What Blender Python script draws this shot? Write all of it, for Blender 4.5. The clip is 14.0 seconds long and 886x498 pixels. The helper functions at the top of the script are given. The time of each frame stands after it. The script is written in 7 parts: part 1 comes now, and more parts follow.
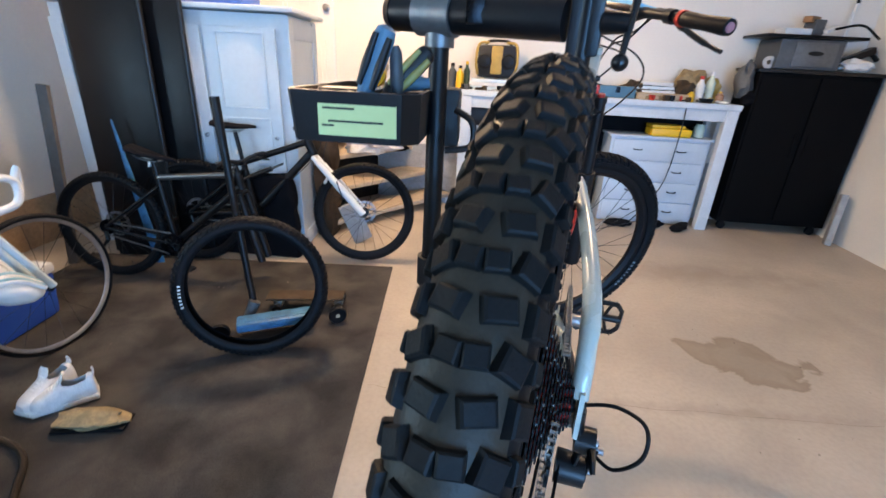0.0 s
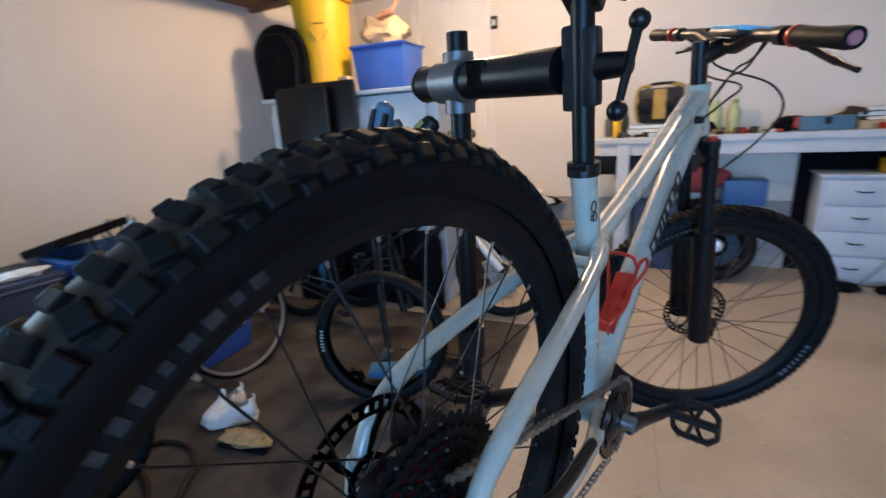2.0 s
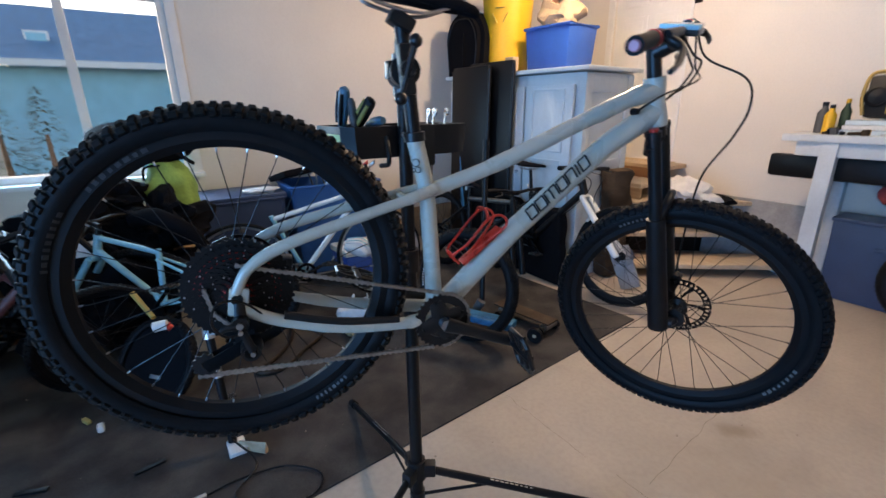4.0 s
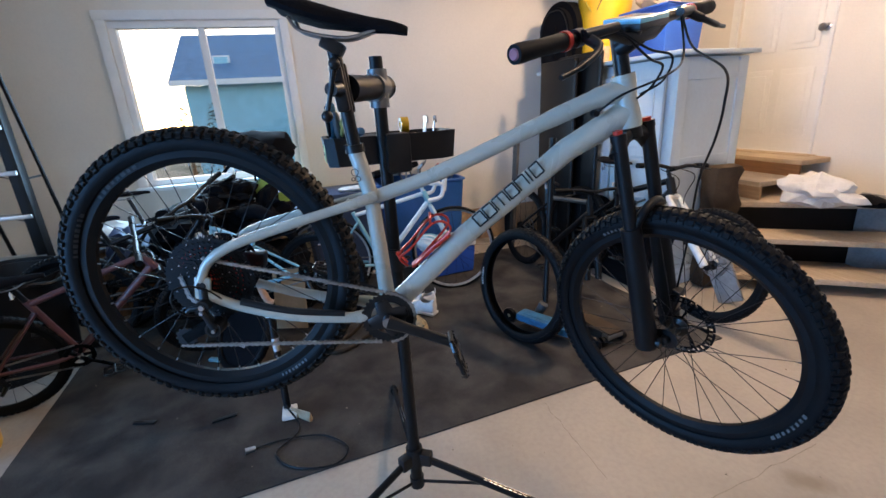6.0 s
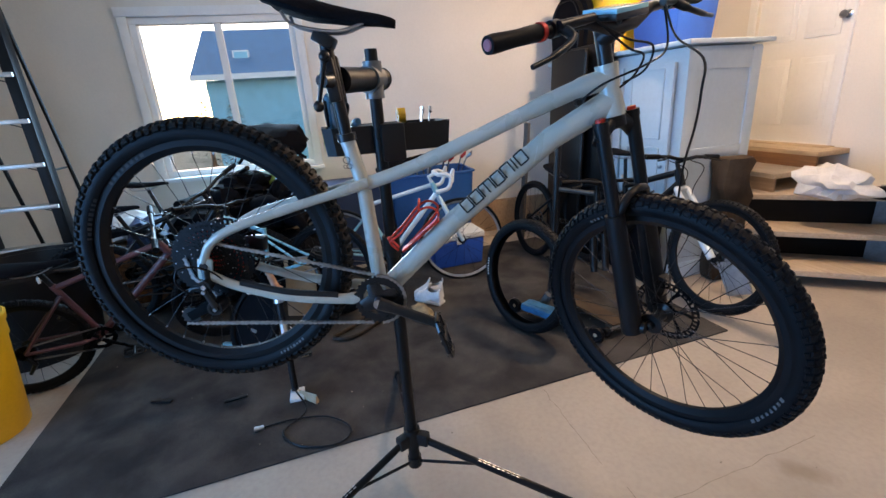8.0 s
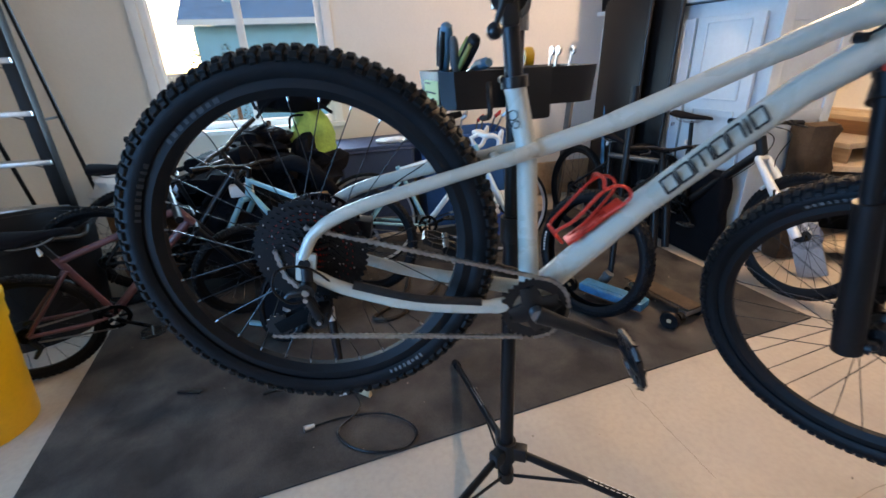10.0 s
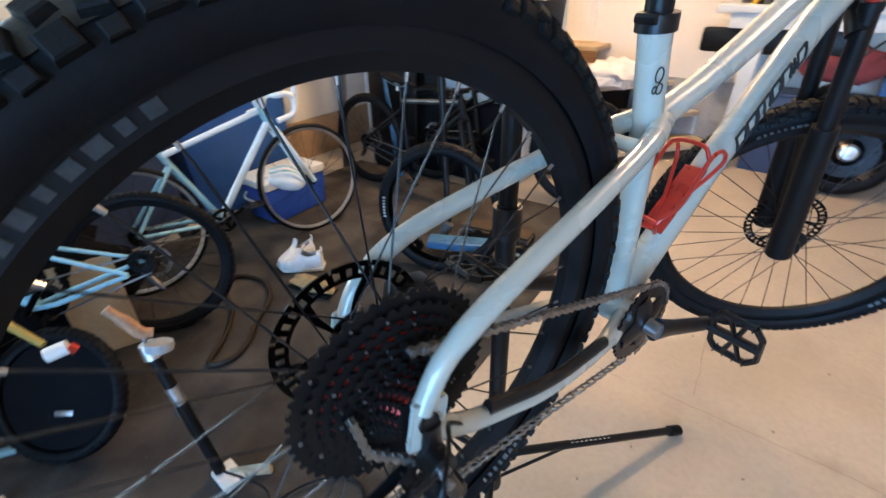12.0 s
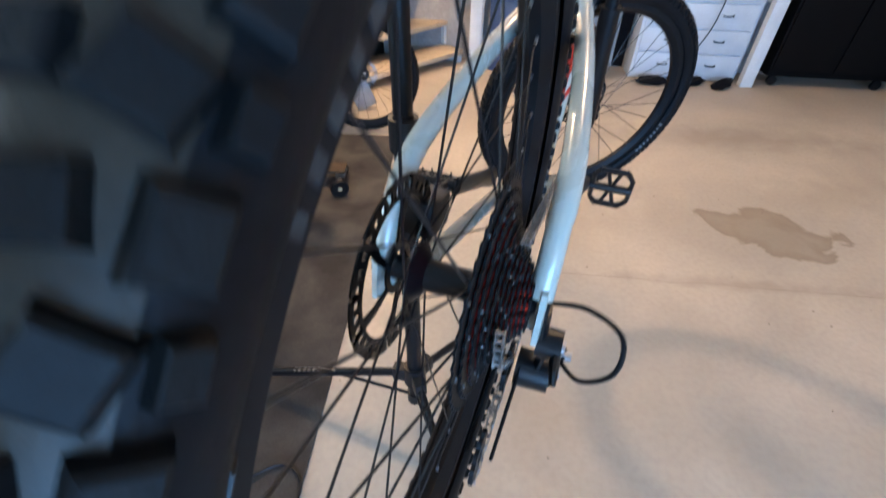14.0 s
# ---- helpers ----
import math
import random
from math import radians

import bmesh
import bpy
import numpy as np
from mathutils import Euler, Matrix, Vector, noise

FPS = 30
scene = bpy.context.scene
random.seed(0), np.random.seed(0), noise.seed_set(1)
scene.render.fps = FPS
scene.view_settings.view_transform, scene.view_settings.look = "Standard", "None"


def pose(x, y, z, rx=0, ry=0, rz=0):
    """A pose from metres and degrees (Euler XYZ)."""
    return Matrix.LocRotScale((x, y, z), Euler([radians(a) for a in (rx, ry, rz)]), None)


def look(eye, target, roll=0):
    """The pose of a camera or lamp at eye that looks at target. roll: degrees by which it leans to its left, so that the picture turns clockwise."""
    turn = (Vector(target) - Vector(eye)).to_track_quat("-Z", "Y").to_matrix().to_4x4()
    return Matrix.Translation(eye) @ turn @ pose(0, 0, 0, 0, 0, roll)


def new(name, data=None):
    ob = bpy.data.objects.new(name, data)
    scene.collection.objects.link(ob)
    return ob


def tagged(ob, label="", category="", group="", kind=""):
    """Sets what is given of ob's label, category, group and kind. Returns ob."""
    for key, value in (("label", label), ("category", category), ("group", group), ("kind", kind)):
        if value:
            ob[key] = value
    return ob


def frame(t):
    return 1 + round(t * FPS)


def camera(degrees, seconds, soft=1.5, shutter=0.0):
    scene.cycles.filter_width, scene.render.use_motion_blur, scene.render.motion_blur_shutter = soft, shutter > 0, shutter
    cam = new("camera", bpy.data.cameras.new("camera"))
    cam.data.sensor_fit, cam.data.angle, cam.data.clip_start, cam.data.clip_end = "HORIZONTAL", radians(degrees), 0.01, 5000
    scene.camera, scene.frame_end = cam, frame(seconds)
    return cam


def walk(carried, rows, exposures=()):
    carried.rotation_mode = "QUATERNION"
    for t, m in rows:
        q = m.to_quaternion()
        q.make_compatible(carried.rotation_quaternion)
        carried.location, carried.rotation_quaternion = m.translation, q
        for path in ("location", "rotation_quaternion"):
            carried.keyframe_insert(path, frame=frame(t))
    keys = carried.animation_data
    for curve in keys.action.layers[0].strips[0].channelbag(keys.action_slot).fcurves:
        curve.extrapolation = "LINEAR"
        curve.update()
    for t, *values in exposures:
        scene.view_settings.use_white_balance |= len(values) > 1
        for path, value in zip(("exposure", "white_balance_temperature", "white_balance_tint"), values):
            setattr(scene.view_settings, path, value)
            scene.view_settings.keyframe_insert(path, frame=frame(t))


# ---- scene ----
cam = camera(90.4, 14.0, shutter=0.6)
PATH = [
    (0, (0.227, 0.173, 1.385), (0.095, 2.011, 0.606), 3.1),
    (0.5, (0.222, 0.157, 1.413), (0.136, 2.010, 0.666), 1.4),
    (1, (0.259, 0.161, 1.410), (0.144, 2.024, 0.692), 0.9),
    (1.5, (0.365, 0.204, 1.417), (-0.152, 2.041, 0.819), -2.2),
    (1.8, (0.444, 0.280, 1.404), (-0.310, 2.043, 0.836), -2.8),
    (2, (0.489, 0.308, 1.398), (-0.429, 1.995, 0.843), -3.6),
    (2.5, (0.638, 0.326, 1.394), (-0.514, 1.897, 0.943), -2.6),
    (2.8, (0.771, 0.296, 1.401), (-0.559, 1.707, 0.911), 1.5),
    (3, (0.837, 0.285, 1.387), (-0.534, 1.640, 0.855), 4.8),
    (3.5, (1.028, 0.343, 1.394), (-0.481, 1.506, 0.783), 2.9),
    (4, (1.198, 0.474, 1.382), (-0.394, 1.517, 0.768), -0.6),
    (4.2, (1.259, 0.503, 1.375), (-0.379, 1.487, 0.784), -2.9),
    (6.3, (1.425, 0.863, 1.404), (-0.415, 1.351, 0.788), -3.0),
    (6.5, (1.430, 0.864, 1.402), (-0.412, 1.346, 0.792), -2.7),
    (7, (1.463, 0.880, 1.386), (-0.376, 1.342, 0.752), -2.3),
    (7.5, (1.484, 0.899, 1.389), (-0.354, 1.354, 0.745), -3.5),
    (8, (1.488, 0.900, 1.391), (-0.357, 1.338, 0.755), -4.0),
    (8.5, (1.475, 0.898, 1.384), (-0.357, 1.303, 0.691), -4.3),
    (9, (1.403, 0.833, 1.370), (-0.421, 1.195, 0.634), -4.5),
    (9.2, (1.359, 0.783, 1.381), (-0.465, 1.147, 0.645), -4.0),
    (11.3, (0.691, 0.397, 1.335), (-0.705, 1.353, 0.269), 0.2),
    (11.5, (0.662, 0.365, 1.346), (-0.615, 1.458, 0.262), 0.1),
    (12, (0.533, 0.389, 1.367), (-0.571, 1.691, 0.326), -1.7),
    (12.5, (0.466, 0.365, 1.353), (-0.282, 1.846, 0.237), -1.1),
    (13, (0.365, 0.305, 1.369), (0.095, 1.915, 0.214), 0.1),
    (13.5, (0.324, 0.298, 1.376), (0.095, 1.913, 0.218), -1.2),
    (14, (0.304, 0.298, 1.321), (0.122, 1.827, 0.046), 1.0),
]
walk(cam, [(t, look(eye, target, roll)) for t, eye, target, roll in PATH], [(0, 1.0, 7250, 17), (0.5, 0.72, 7150, 17), (1.5, 0.25, 7050, 17), (2.5, 0.2, 6950, 17), (3, 0.07, 6700, 16), (4, 0.25, 6600, 16), (6.5, 0.46, 6550, 16), (9, 0.50, 6550, 16), (11.5, 1.02, 8000, 17), (12.5, 1.0, 7500, 17), (14, 1.18, 7300, 17)])

# ---- light ----
world = bpy.data.worlds.new("world")
scene.world = world
world.use_nodes = True
wn = world.node_tree
sky = wn.nodes.new("ShaderNodeTexSky")
sky.sky_type, sky.sun_disc = "NISHITA", False
sky.sun_elevation, sky.sun_rotation = radians(22), radians(250)
wn.links.new(sky.outputs[0], wn.nodes["Background"].inputs[0])
wn.nodes["Background"].inputs[1].default_value = 0.27
sun = new("sun", bpy.data.lights.new("sun", "SUN"))
sun.data.energy, sun.data.angle, sun.data.color = 0.5, radians(12), (1.0, 0.95, 0.9)
sun.matrix_world = look((-6, -3, 6), (0, 0, 0))


def area(name, eye, target, w, h, watts, colour):
    li = bpy.data.lights.new(name, "AREA")
    li.shape, li.size, li.size_y, li.energy, li.color = "RECTANGLE", w, h, watts, colour
    ob = new(name, li)
    ob.matrix_world = look(eye, target)
    return ob


LAMPS = ((-0.95, 3.15, 2.64), (1.0, 2.30, 2.64))
for at, watts in zip(LAMPS, (92, 19)):
    bulb = new("ceiling_bulb", bpy.data.lights.new("ceiling_bulb", "POINT"))
    bulb.data.energy, bulb.data.color, bulb.data.shadow_soft_size = watts, (1.0, 0.75, 0.50), 0.10
    bulb.location = at
area("window_daylight", (-2.87, 0.1, 1.45), (0, 0.1, 1.2), 1.1, 1.1, 42, (0.35, 0.68, 1.0))
area("garage_door_daylight", (1.2, -2.95, 1.15), (0.0, 2.5, 1.0), 3.0, 2.0, 78, (0.13, 0.45, 1.0)).data.spread = radians(108)


# ---- materials ----
def mat(name, col, rough=0.6, metal=0.0, var=0.25, scale=8.0, bump=0.15, fine=180.0, col2=None, coat=0.0, spec=0.5, distort=0.5):
    """A surface with stains at a large scale and grain at a fine one."""
    m = bpy.data.materials.new(name)
    m.use_nodes = True
    nt = m.node_tree
    bs = nt.nodes["Principled BSDF"]
    tc = nt.nodes.new("ShaderNodeTexCoord")
    n1 = nt.nodes.new("ShaderNodeTexNoise")
    n1.inputs["Scale"].default_value, n1.inputs["Detail"].default_value = scale, 6
    n1.inputs["Distortion"].default_value = distort
    n2 = nt.nodes.new("ShaderNodeTexNoise")
    n2.inputs["Scale"].default_value, n2.inputs["Detail"].default_value = fine, 3
    for n in (n1, n2):
        nt.links.new(tc.outputs["Object"], n.inputs["Vector"])
    ramp = nt.nodes.new("ShaderNodeValToRGB")
    c2 = col2 or tuple(c * (1 - var) for c in col)
    ramp.color_ramp.elements[0].position, ramp.color_ramp.elements[1].position = 0.35, 0.68
    ramp.color_ramp.elements[0].color, ramp.color_ramp.elements[1].color = (*c2, 1), (*col, 1)
    nt.links.new(n1.outputs[0], ramp.inputs[0])
    mx = nt.nodes.new("ShaderNodeMix")
    mx.data_type, mx.blend_type = "RGBA", "MULTIPLY"
    mx.inputs["Factor"].default_value = min(1.0, var * 1.2)
    nt.links.new(ramp.outputs[0], mx.inputs["A"])
    g = nt.nodes.new("ShaderNodeValToRGB")
    g.color_ramp.elements[0].color, g.color_ramp.elements[1].color = (0.55, 0.55, 0.55, 1), (1, 1, 1, 1)
    g.color_ramp.elements[0].position, g.color_ramp.elements[1].position = 0.3, 0.6
    nt.links.new(n2.outputs[0], g.inputs[0])
    nt.links.new(g.outputs[0], mx.inputs["B"])
    nt.links.new(mx.outputs["Result"], bs.inputs["Base Color"])
    rr = nt.nodes.new("ShaderNodeMapRange")
    rr.inputs["To Min"].default_value, rr.inputs["To Max"].default_value = max(0.03, rough - 0.12), min(1.0, rough + 0.12)
    nt.links.new(n1.outputs[0], rr.inputs["Value"])
    nt.links.new(rr.outputs[0], bs.inputs["Roughness"])
    bs.inputs["Metallic"].default_value = metal
    bs.inputs["Coat Weight"].default_value = coat
    bs.inputs["Specular IOR Level"].default_value = spec
    if bump:
        b = nt.nodes.new("ShaderNodeBump")
        b.inputs["Strength"].default_value, b.inputs["Distance"].default_value = bump, 0.004
        nt.links.new(n2.outputs[0], b.inputs["Height"])
        nt.links.new(b.outputs[0], bs.inputs["Normal"])
    return m


def glass(name, tint=(1, 1, 1)):
    m = bpy.data.materials.new(name)
    m.use_nodes = True
    bs = m.node_tree.nodes["Principled BSDF"]
    bs.inputs["Base Color"].default_value = (*tint, 1)
    bs.inputs["Transmission Weight"].default_value, bs.inputs["Roughness"].default_value = 1.0, 0.02
    bs.inputs["IOR"].default_value = 1.45
    return m


def wood(name, a, b, stretch=(1, 14, 14)):
    m = mat(name, a, 0.6, 0, 0.3, 3.0, 0.2, 60, col2=b)
    nt = m.node_tree
    mp = nt.nodes.new("ShaderNodeMapping")
    mp.inputs["Scale"].default_value = stretch
    tc = [n for n in nt.nodes if n.type == "TEX_COORD"][0]
    nt.links.new(tc.outputs["Object"], mp.inputs["Vector"])
    for n in nt.nodes:
        if n.type == "TEX_NOISE":
            nt.links.new(mp.outputs[0], n.inputs["Vector"])
    return m


CONCRETE = mat("concrete", (0.47, 0.395, 0.315), 0.62, 0, 0.16, 1.6, 0.12, 45, col2=(0.37, 0.31, 0.25))


def soak(m, centre, size, turn, colour, strength, scale=7.0, edge=(1.05, 1.95), rim=0.0):
    """An uneven stain soaked into a material at a place of the floor; rim: how much darker its drying edge is."""
    nt = m.node_tree
    bs = nt.nodes["Principled BSDF"]
    old = bs.inputs["Base Color"].links[0].from_socket
    tc = nt.nodes.new("ShaderNodeTexCoord")
    mp = nt.nodes.new("ShaderNodeMapping")
    mp.vector_type = "TEXTURE"
    mp.inputs["Location"].default_value = (*centre, 0)
    mp.inputs["Rotation"].default_value = (0, 0, radians(turn))
    mp.inputs["Scale"].default_value = (*size, 1)
    nt.links.new(tc.outputs["Object"], mp.inputs["Vector"])
    ln = nt.nodes.new("ShaderNodeVectorMath")
    ln.operation = "LENGTH"
    nt.links.new(mp.outputs[0], ln.inputs[0])
    nz = nt.nodes.new("ShaderNodeTexNoise")
    nz.inputs["Scale"].default_value, nz.inputs["Detail"].default_value, nz.inputs["Distortion"].default_value = scale, 5, 0.6
    nt.links.new(tc.outputs["Object"], nz.inputs["Vector"])
    ad = nt.nodes.new("ShaderNodeMath")
    ad.operation = "MULTIPLY_ADD"
    ad.inputs[1].default_value = 1.8
    nt.links.new(nz.outputs[0], ad.inputs[0])
    nt.links.new(ln.outputs["Value"], ad.inputs[2])
    rg = nt.nodes.new("ShaderNodeMapRange")
    rg.inputs["From Min"].default_value, rg.inputs["From Max"].default_value = edge[0] - 0.5, edge[1]
    nt.links.new(ad.outputs[0], rg.inputs["Value"])
    cr = nt.nodes.new("ShaderNodeValToRGB")
    inner = 0.5 / (edge[1] - edge[0] + 0.5)
    e = cr.color_ramp.elements
    e[0].position, e[1].position = inner * 0.3, 1.0
    e[0].color, e[1].color = [(v, v, v, 1) for v in (strength, 0.0)]
    mid = e.new(inner)
    v = min(1.0, strength + rim)
    mid.color = (v, v, v, 1)
    nt.links.new(rg.outputs[0], cr.inputs[0])
    mx = nt.nodes.new("ShaderNodeMix")
    mx.data_type = "RGBA"
    nt.links.new(cr.outputs[0], mx.inputs["Factor"])
    nt.links.new(old, mx.inputs["A"])
    mx.inputs["B"].default_value = (*colour, 1)
    nt.links.new(mx.outputs["Result"], bs.inputs["Base Color"])


soak(CONCRETE, (1.75, 2.24), (0.37, 0.22), -22, (0.20, 0.15, 0.10), 0.55, 5.0, (1.66, 1.76), 0.25)
soak(CONCRETE, (1.45, 1.83), (0.75, 0.05), 2, (0.25, 0.195, 0.14), 0.45, 9.0)
soak(CONCRETE, (1.9, 3.35), (1.1, 0.22), 3, (0.24, 0.185, 0.13), 0.5, 5.0)
soak(CONCRETE, (2.15, 1.72), (0.10, 0.05), 20, (0.21, 0.16, 0.11), 0.6, 8.0)
soak(CONCRETE, (0.56, 2.44), (0.10, 0.05), 50, (0.20, 0.15, 0.10), 0.6, 8.0)
soak(CONCRETE, (0.75, 2.15), (0.45, 0.30), 70, (0.30, 0.235, 0.17), 0.45, 3.0)
soak(CONCRETE, (0.45, 1.15), (0.30, 0.22), 10, (0.31, 0.25, 0.19), 0.45, 4.0)
soak(CONCRETE, (1.25, 1.05), (0.50, 0.20), -15, (0.30, 0.24, 0.18), 0.4, 3.5)
soak(CONCRETE, (2.3, 2.7), (0.5, 0.3), 20, (0.27, 0.215, 0.16), 0.4, 4.0)
soak(CONCRETE, (0.95, 1.35), (0.45, 0.25), 40, (0.33, 0.27, 0.21), 0.4, 4.0)
CRACK = mat("crack_dirt", (0.30, 0.245, 0.19), 0.9, 0, 0.3, 20, 0.2, 90)
CARPET = mat("carpet", (0.088, 0.078, 0.069), 0.95, 0, 0.55, 4.2, 0.9, 260, col2=(0.034, 0.030, 0.028), spec=0.15, distort=0.25)
CARPET.node_tree.nodes["Color Ramp"].color_ramp.elements[0].position = 0.36
CARPET.node_tree.nodes["Color Ramp"].color_ramp.elements[1].position = 0.66
WALL = mat("wall_paint", (0.76, 0.71, 0.64), 0.75, 0, 0.07, 1.2, 0.12, 70)
CEIL = mat("ceiling_paint", (0.74, 0.72, 0.69), 0.85, 0, 0.06, 1.5, 0.2, 60)
TRIMW = mat("white_trim", (0.80, 0.79, 0.77), 0.4, 0, 0.06, 6, 0.05, 50)
DOORW = mat("door_paint", (0.80, 0.78, 0.74), 0.4, 0, 0.05, 3, 0.05, 40)
CABW = mat("cabinet_paint", (0.60, 0.66, 0.69), 0.45, 0, 0.08, 3, 0.08, 40)
BENCHW = mat("bench_paint", (0.58, 0.63, 0.67), 0.5, 0, 0.12, 6, 0.1, 60)
PLY = wood("plywood", (0.45, 0.30, 0.18), (0.33, 0.21, 0.12))
TREAD = wood("stair_tread", (0.62, 0.50, 0.36), (0.50, 0.38, 0.26))
TAN = wood("pale_wood", (0.55, 0.41, 0.26), (0.42, 0.30, 0.18))
BROWN = wood("brown_wood", (0.30, 0.145, 0.06), (0.20, 0.095, 0.04))
COPPER = wood("varnished_handle", (0.50, 0.25, 0.14), (0.36, 0.17, 0.09))
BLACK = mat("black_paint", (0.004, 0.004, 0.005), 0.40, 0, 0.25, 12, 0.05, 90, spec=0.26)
SATIN = mat("satin_silver_paint", (0.13, 0.125, 0.12), 0.32, 0.6, 0.3, 14, 0.05, 90)
DECKB = mat("scuffed_blue_deck_and_glint", (0.025, 0.17, 0.33), 0.5, 0, 0.45, 16, 0.2, 120)
BLACKM = mat("black_metal", (0.005, 0.005, 0.006), 0.34, 0.1, 0.25, 20, 0.05, 120, spec=0.4)
PLASTIC = mat("black_plastic", (0.005, 0.005, 0.006), 0.46, 0, 0.2, 14, 0.1, 200, spec=0.35)
RUBBER = mat("tyre_rubber", (0.005, 0.0055, 0.0065), 0.55, 0, 0.3, 30, 0.06, 260, col2=(0.003, 0.003, 0.004), spec=0.14)
DUSTY = mat("dusty_tread", (0.040, 0.028, 0.018), 0.50, 0, 0.4, 22, 0.10, 400, col2=(0.022, 0.015, 0.010), spec=0.22)
KNOB = mat("rubber_block", (0.005, 0.005, 0.0055), 0.55, 0, 0.4, 26, 0.1, 400, col2=(0.009, 0.008, 0.007), spec=0.14)
BAG = mat("brown_canvas", (0.085, 0.058, 0.038), 0.9, 0, 0.35, 9, 0.5, 120, spec=0.1)
DARKIN = mat("shoe_lining", (0.10, 0.09, 0.085), 0.9, 0, 0.2, 20, 0.3, 120)
STEEL = mat("steel", (0.45, 0.45, 0.46), 0.32, 1.0, 0.2, 30, 0.05, 150)
COG = mat("dark_sprocket", (0.005, 0.004, 0.004), 0.55, 0.0, 0.3, 40, 0.05, 160, spec=0.18)
DARKST = mat("dark_steel", (0.020, 0.020, 0.022), 0.30, 1.0, 0.3, 40, 0.08, 160)
CASTING = mat("grey_casting", (0.16, 0.165, 0.17), 0.42, 0.7, 0.2, 25, 0.08, 120)
RIM = mat("black_rim", (0.004, 0.004, 0.005), 0.55, 0, 0.2, 20, 0.03, 120, spec=0.2)
CHAIN = mat("oily_chain", (0.40, 0.38, 0.36), 0.38, 1.0, 0.3, 60, 0.05, 160)
ALU = mat("aluminium", (0.66, 0.67, 0.68), 0.35, 1.0, 0.15, 25, 0.05, 120)
PAINT = mat("pale_grey_paint", (0.43, 0.425, 0.360), 0.28, 0, 0.05, 10, 0.02, 60, coat=0.6)
RED = mat("red_anodised", (0.55, 0.035, 0.02), 0.3, 0.3, 0.15, 30, 0.02, 90)
MAROON = mat("maroon_grip_end", (0.42, 0.16, 0.18), 0.35, 0.2, 0.15, 30, 0.02, 90)
REDCOG = mat("red_spider", (0.38, 0.014, 0.008), 0.30, 0.6, 0.2, 30, 0.03, 90)
YELLOW = mat("yellow_plastic", (0.78, 0.44, 0.012), 0.45, 0, 0.1, 5, 0.06, 60)
LIME = mat("green_bag", (0.32, 0.50, 0.10), 0.7, 0, 0.3, 12, 0.3, 60)
NOTE = mat("green_note_paper", (0.56, 0.62, 0.28), 0.8, 0, 0.06, 8, 0.05, 60)
INK = mat("ink", (0.012, 0.013, 0.014), 0.7, 0, 0.1, 9, 0, 40)
BLUE = mat("blue_plastic", (0.02, 0.09, 0.42), 0.42, 0, 0.12, 8, 0.08, 70)
NAVY = mat("navy_plastic", (0.03, 0.055, 0.12), 0.45, 0, 0.15, 8, 0.08, 70)
BINBLUE = mat("tote_blue", (0.020, 0.10, 0.30), 0.45, 0, 0.15, 8, 0.08, 70)
WHITE = mat("white_plastic", (0.74, 0.73, 0.70), 0.45, 0, 0.1, 10, 0.08, 60)
CLOTH = mat("white_fabric", (0.74, 0.72, 0.70), 0.85, 0, 0.12, 20, 0.4, 120)
TEAL = mat("pale_teal_paint", (0.24, 0.50, 0.58), 0.3, 0, 0.1, 14, 0.02, 60, coat=0.4)
ICE = mat("white_blue_paint", (0.62, 0.72, 0.76), 0.3, 0, 0.08, 14, 0.02, 60, coat=0.4)
PINK = mat("dusty_pink_paint", (0.11, 0.042, 0.045), 0.4, 0, 0.2, 14, 0.03, 60)
CARD = mat("cardboard", (0.50, 0.36, 0.22), 0.8, 0, 0.2, 6, 0.15, 60)
FABRIC = mat("black_fabric", (0.005, 0.005, 0.007), 0.9, 0, 0.35, 16, 0.5, 160, spec=0.12)
REDBAG = mat("maroon_fabric", (0.20, 0.03, 0.04), 0.85, 0, 0.3, 14, 0.4, 120)
SOLE = mat("tan_leather", (0.36, 0.25, 0.12), 0.7, 0, 0.4, 20, 0.4, 80)
SAWG = mat("saw_grey", (0.09, 0.095, 0.10), 0.55, 0.2, 0.25, 12, 0.1, 80)
OCHRE = mat("dull_yellow_plastic", (0.46, 0.29, 0.06), 0.5, 0, 0.2, 20, 0.1, 80)
PALEG = mat("pale_green_jug", (0.52, 0.58, 0.30), 0.35, 0, 0.15, 14, 0.03, 60)
MATTB = mat("matt_black_steel", (0.003, 0.003, 0.0035), 0.75, 0, 0.2, 8, 0.05, 90, spec=0.07)
GREYB = mat("grey_block", (0.36, 0.36, 0.36), 0.8, 0, 0.25, 9, 0.3, 60)
DRESS = mat("dresser_paint", (0.46, 0.54, 0.62), 0.45, 0, 0.08, 6, 0.06, 50)
TOOLB = mat("blue_tool_grip", (0.055, 0.16, 0.24), 0.5, 0, 0.15, 20, 0.1, 90)
OLIVE = mat("yellow_tool_grip", (0.40, 0.345, 0.10), 0.5, 0, 0.2, 20, 0.1, 90)
GLASS = glass("clear_glass")
JAR = mat("hazy_bottle", (0.62, 0.68, 0.55), 0.2, 0, 0.15, 14, 0.02, 60)
SIDING = mat("house_siding", (0.32, 0.64, 0.76), 0.7, 0, 0.12, 3, 0.05, 30)
ROOF = mat("house_shingle", (0.15, 0.29, 0.44), 0.9, 0, 0.3, 5, 0.2, 40)
GRASS = mat("far_ground", (0.10, 0.12, 0.09), 0.95, 0, 0.3, 0.6, 0.2, 12)
LEAF = mat("leaf", (0.05, 0.09, 0.05), 0.8, 0, 0.4, 9, 0.2, 60)
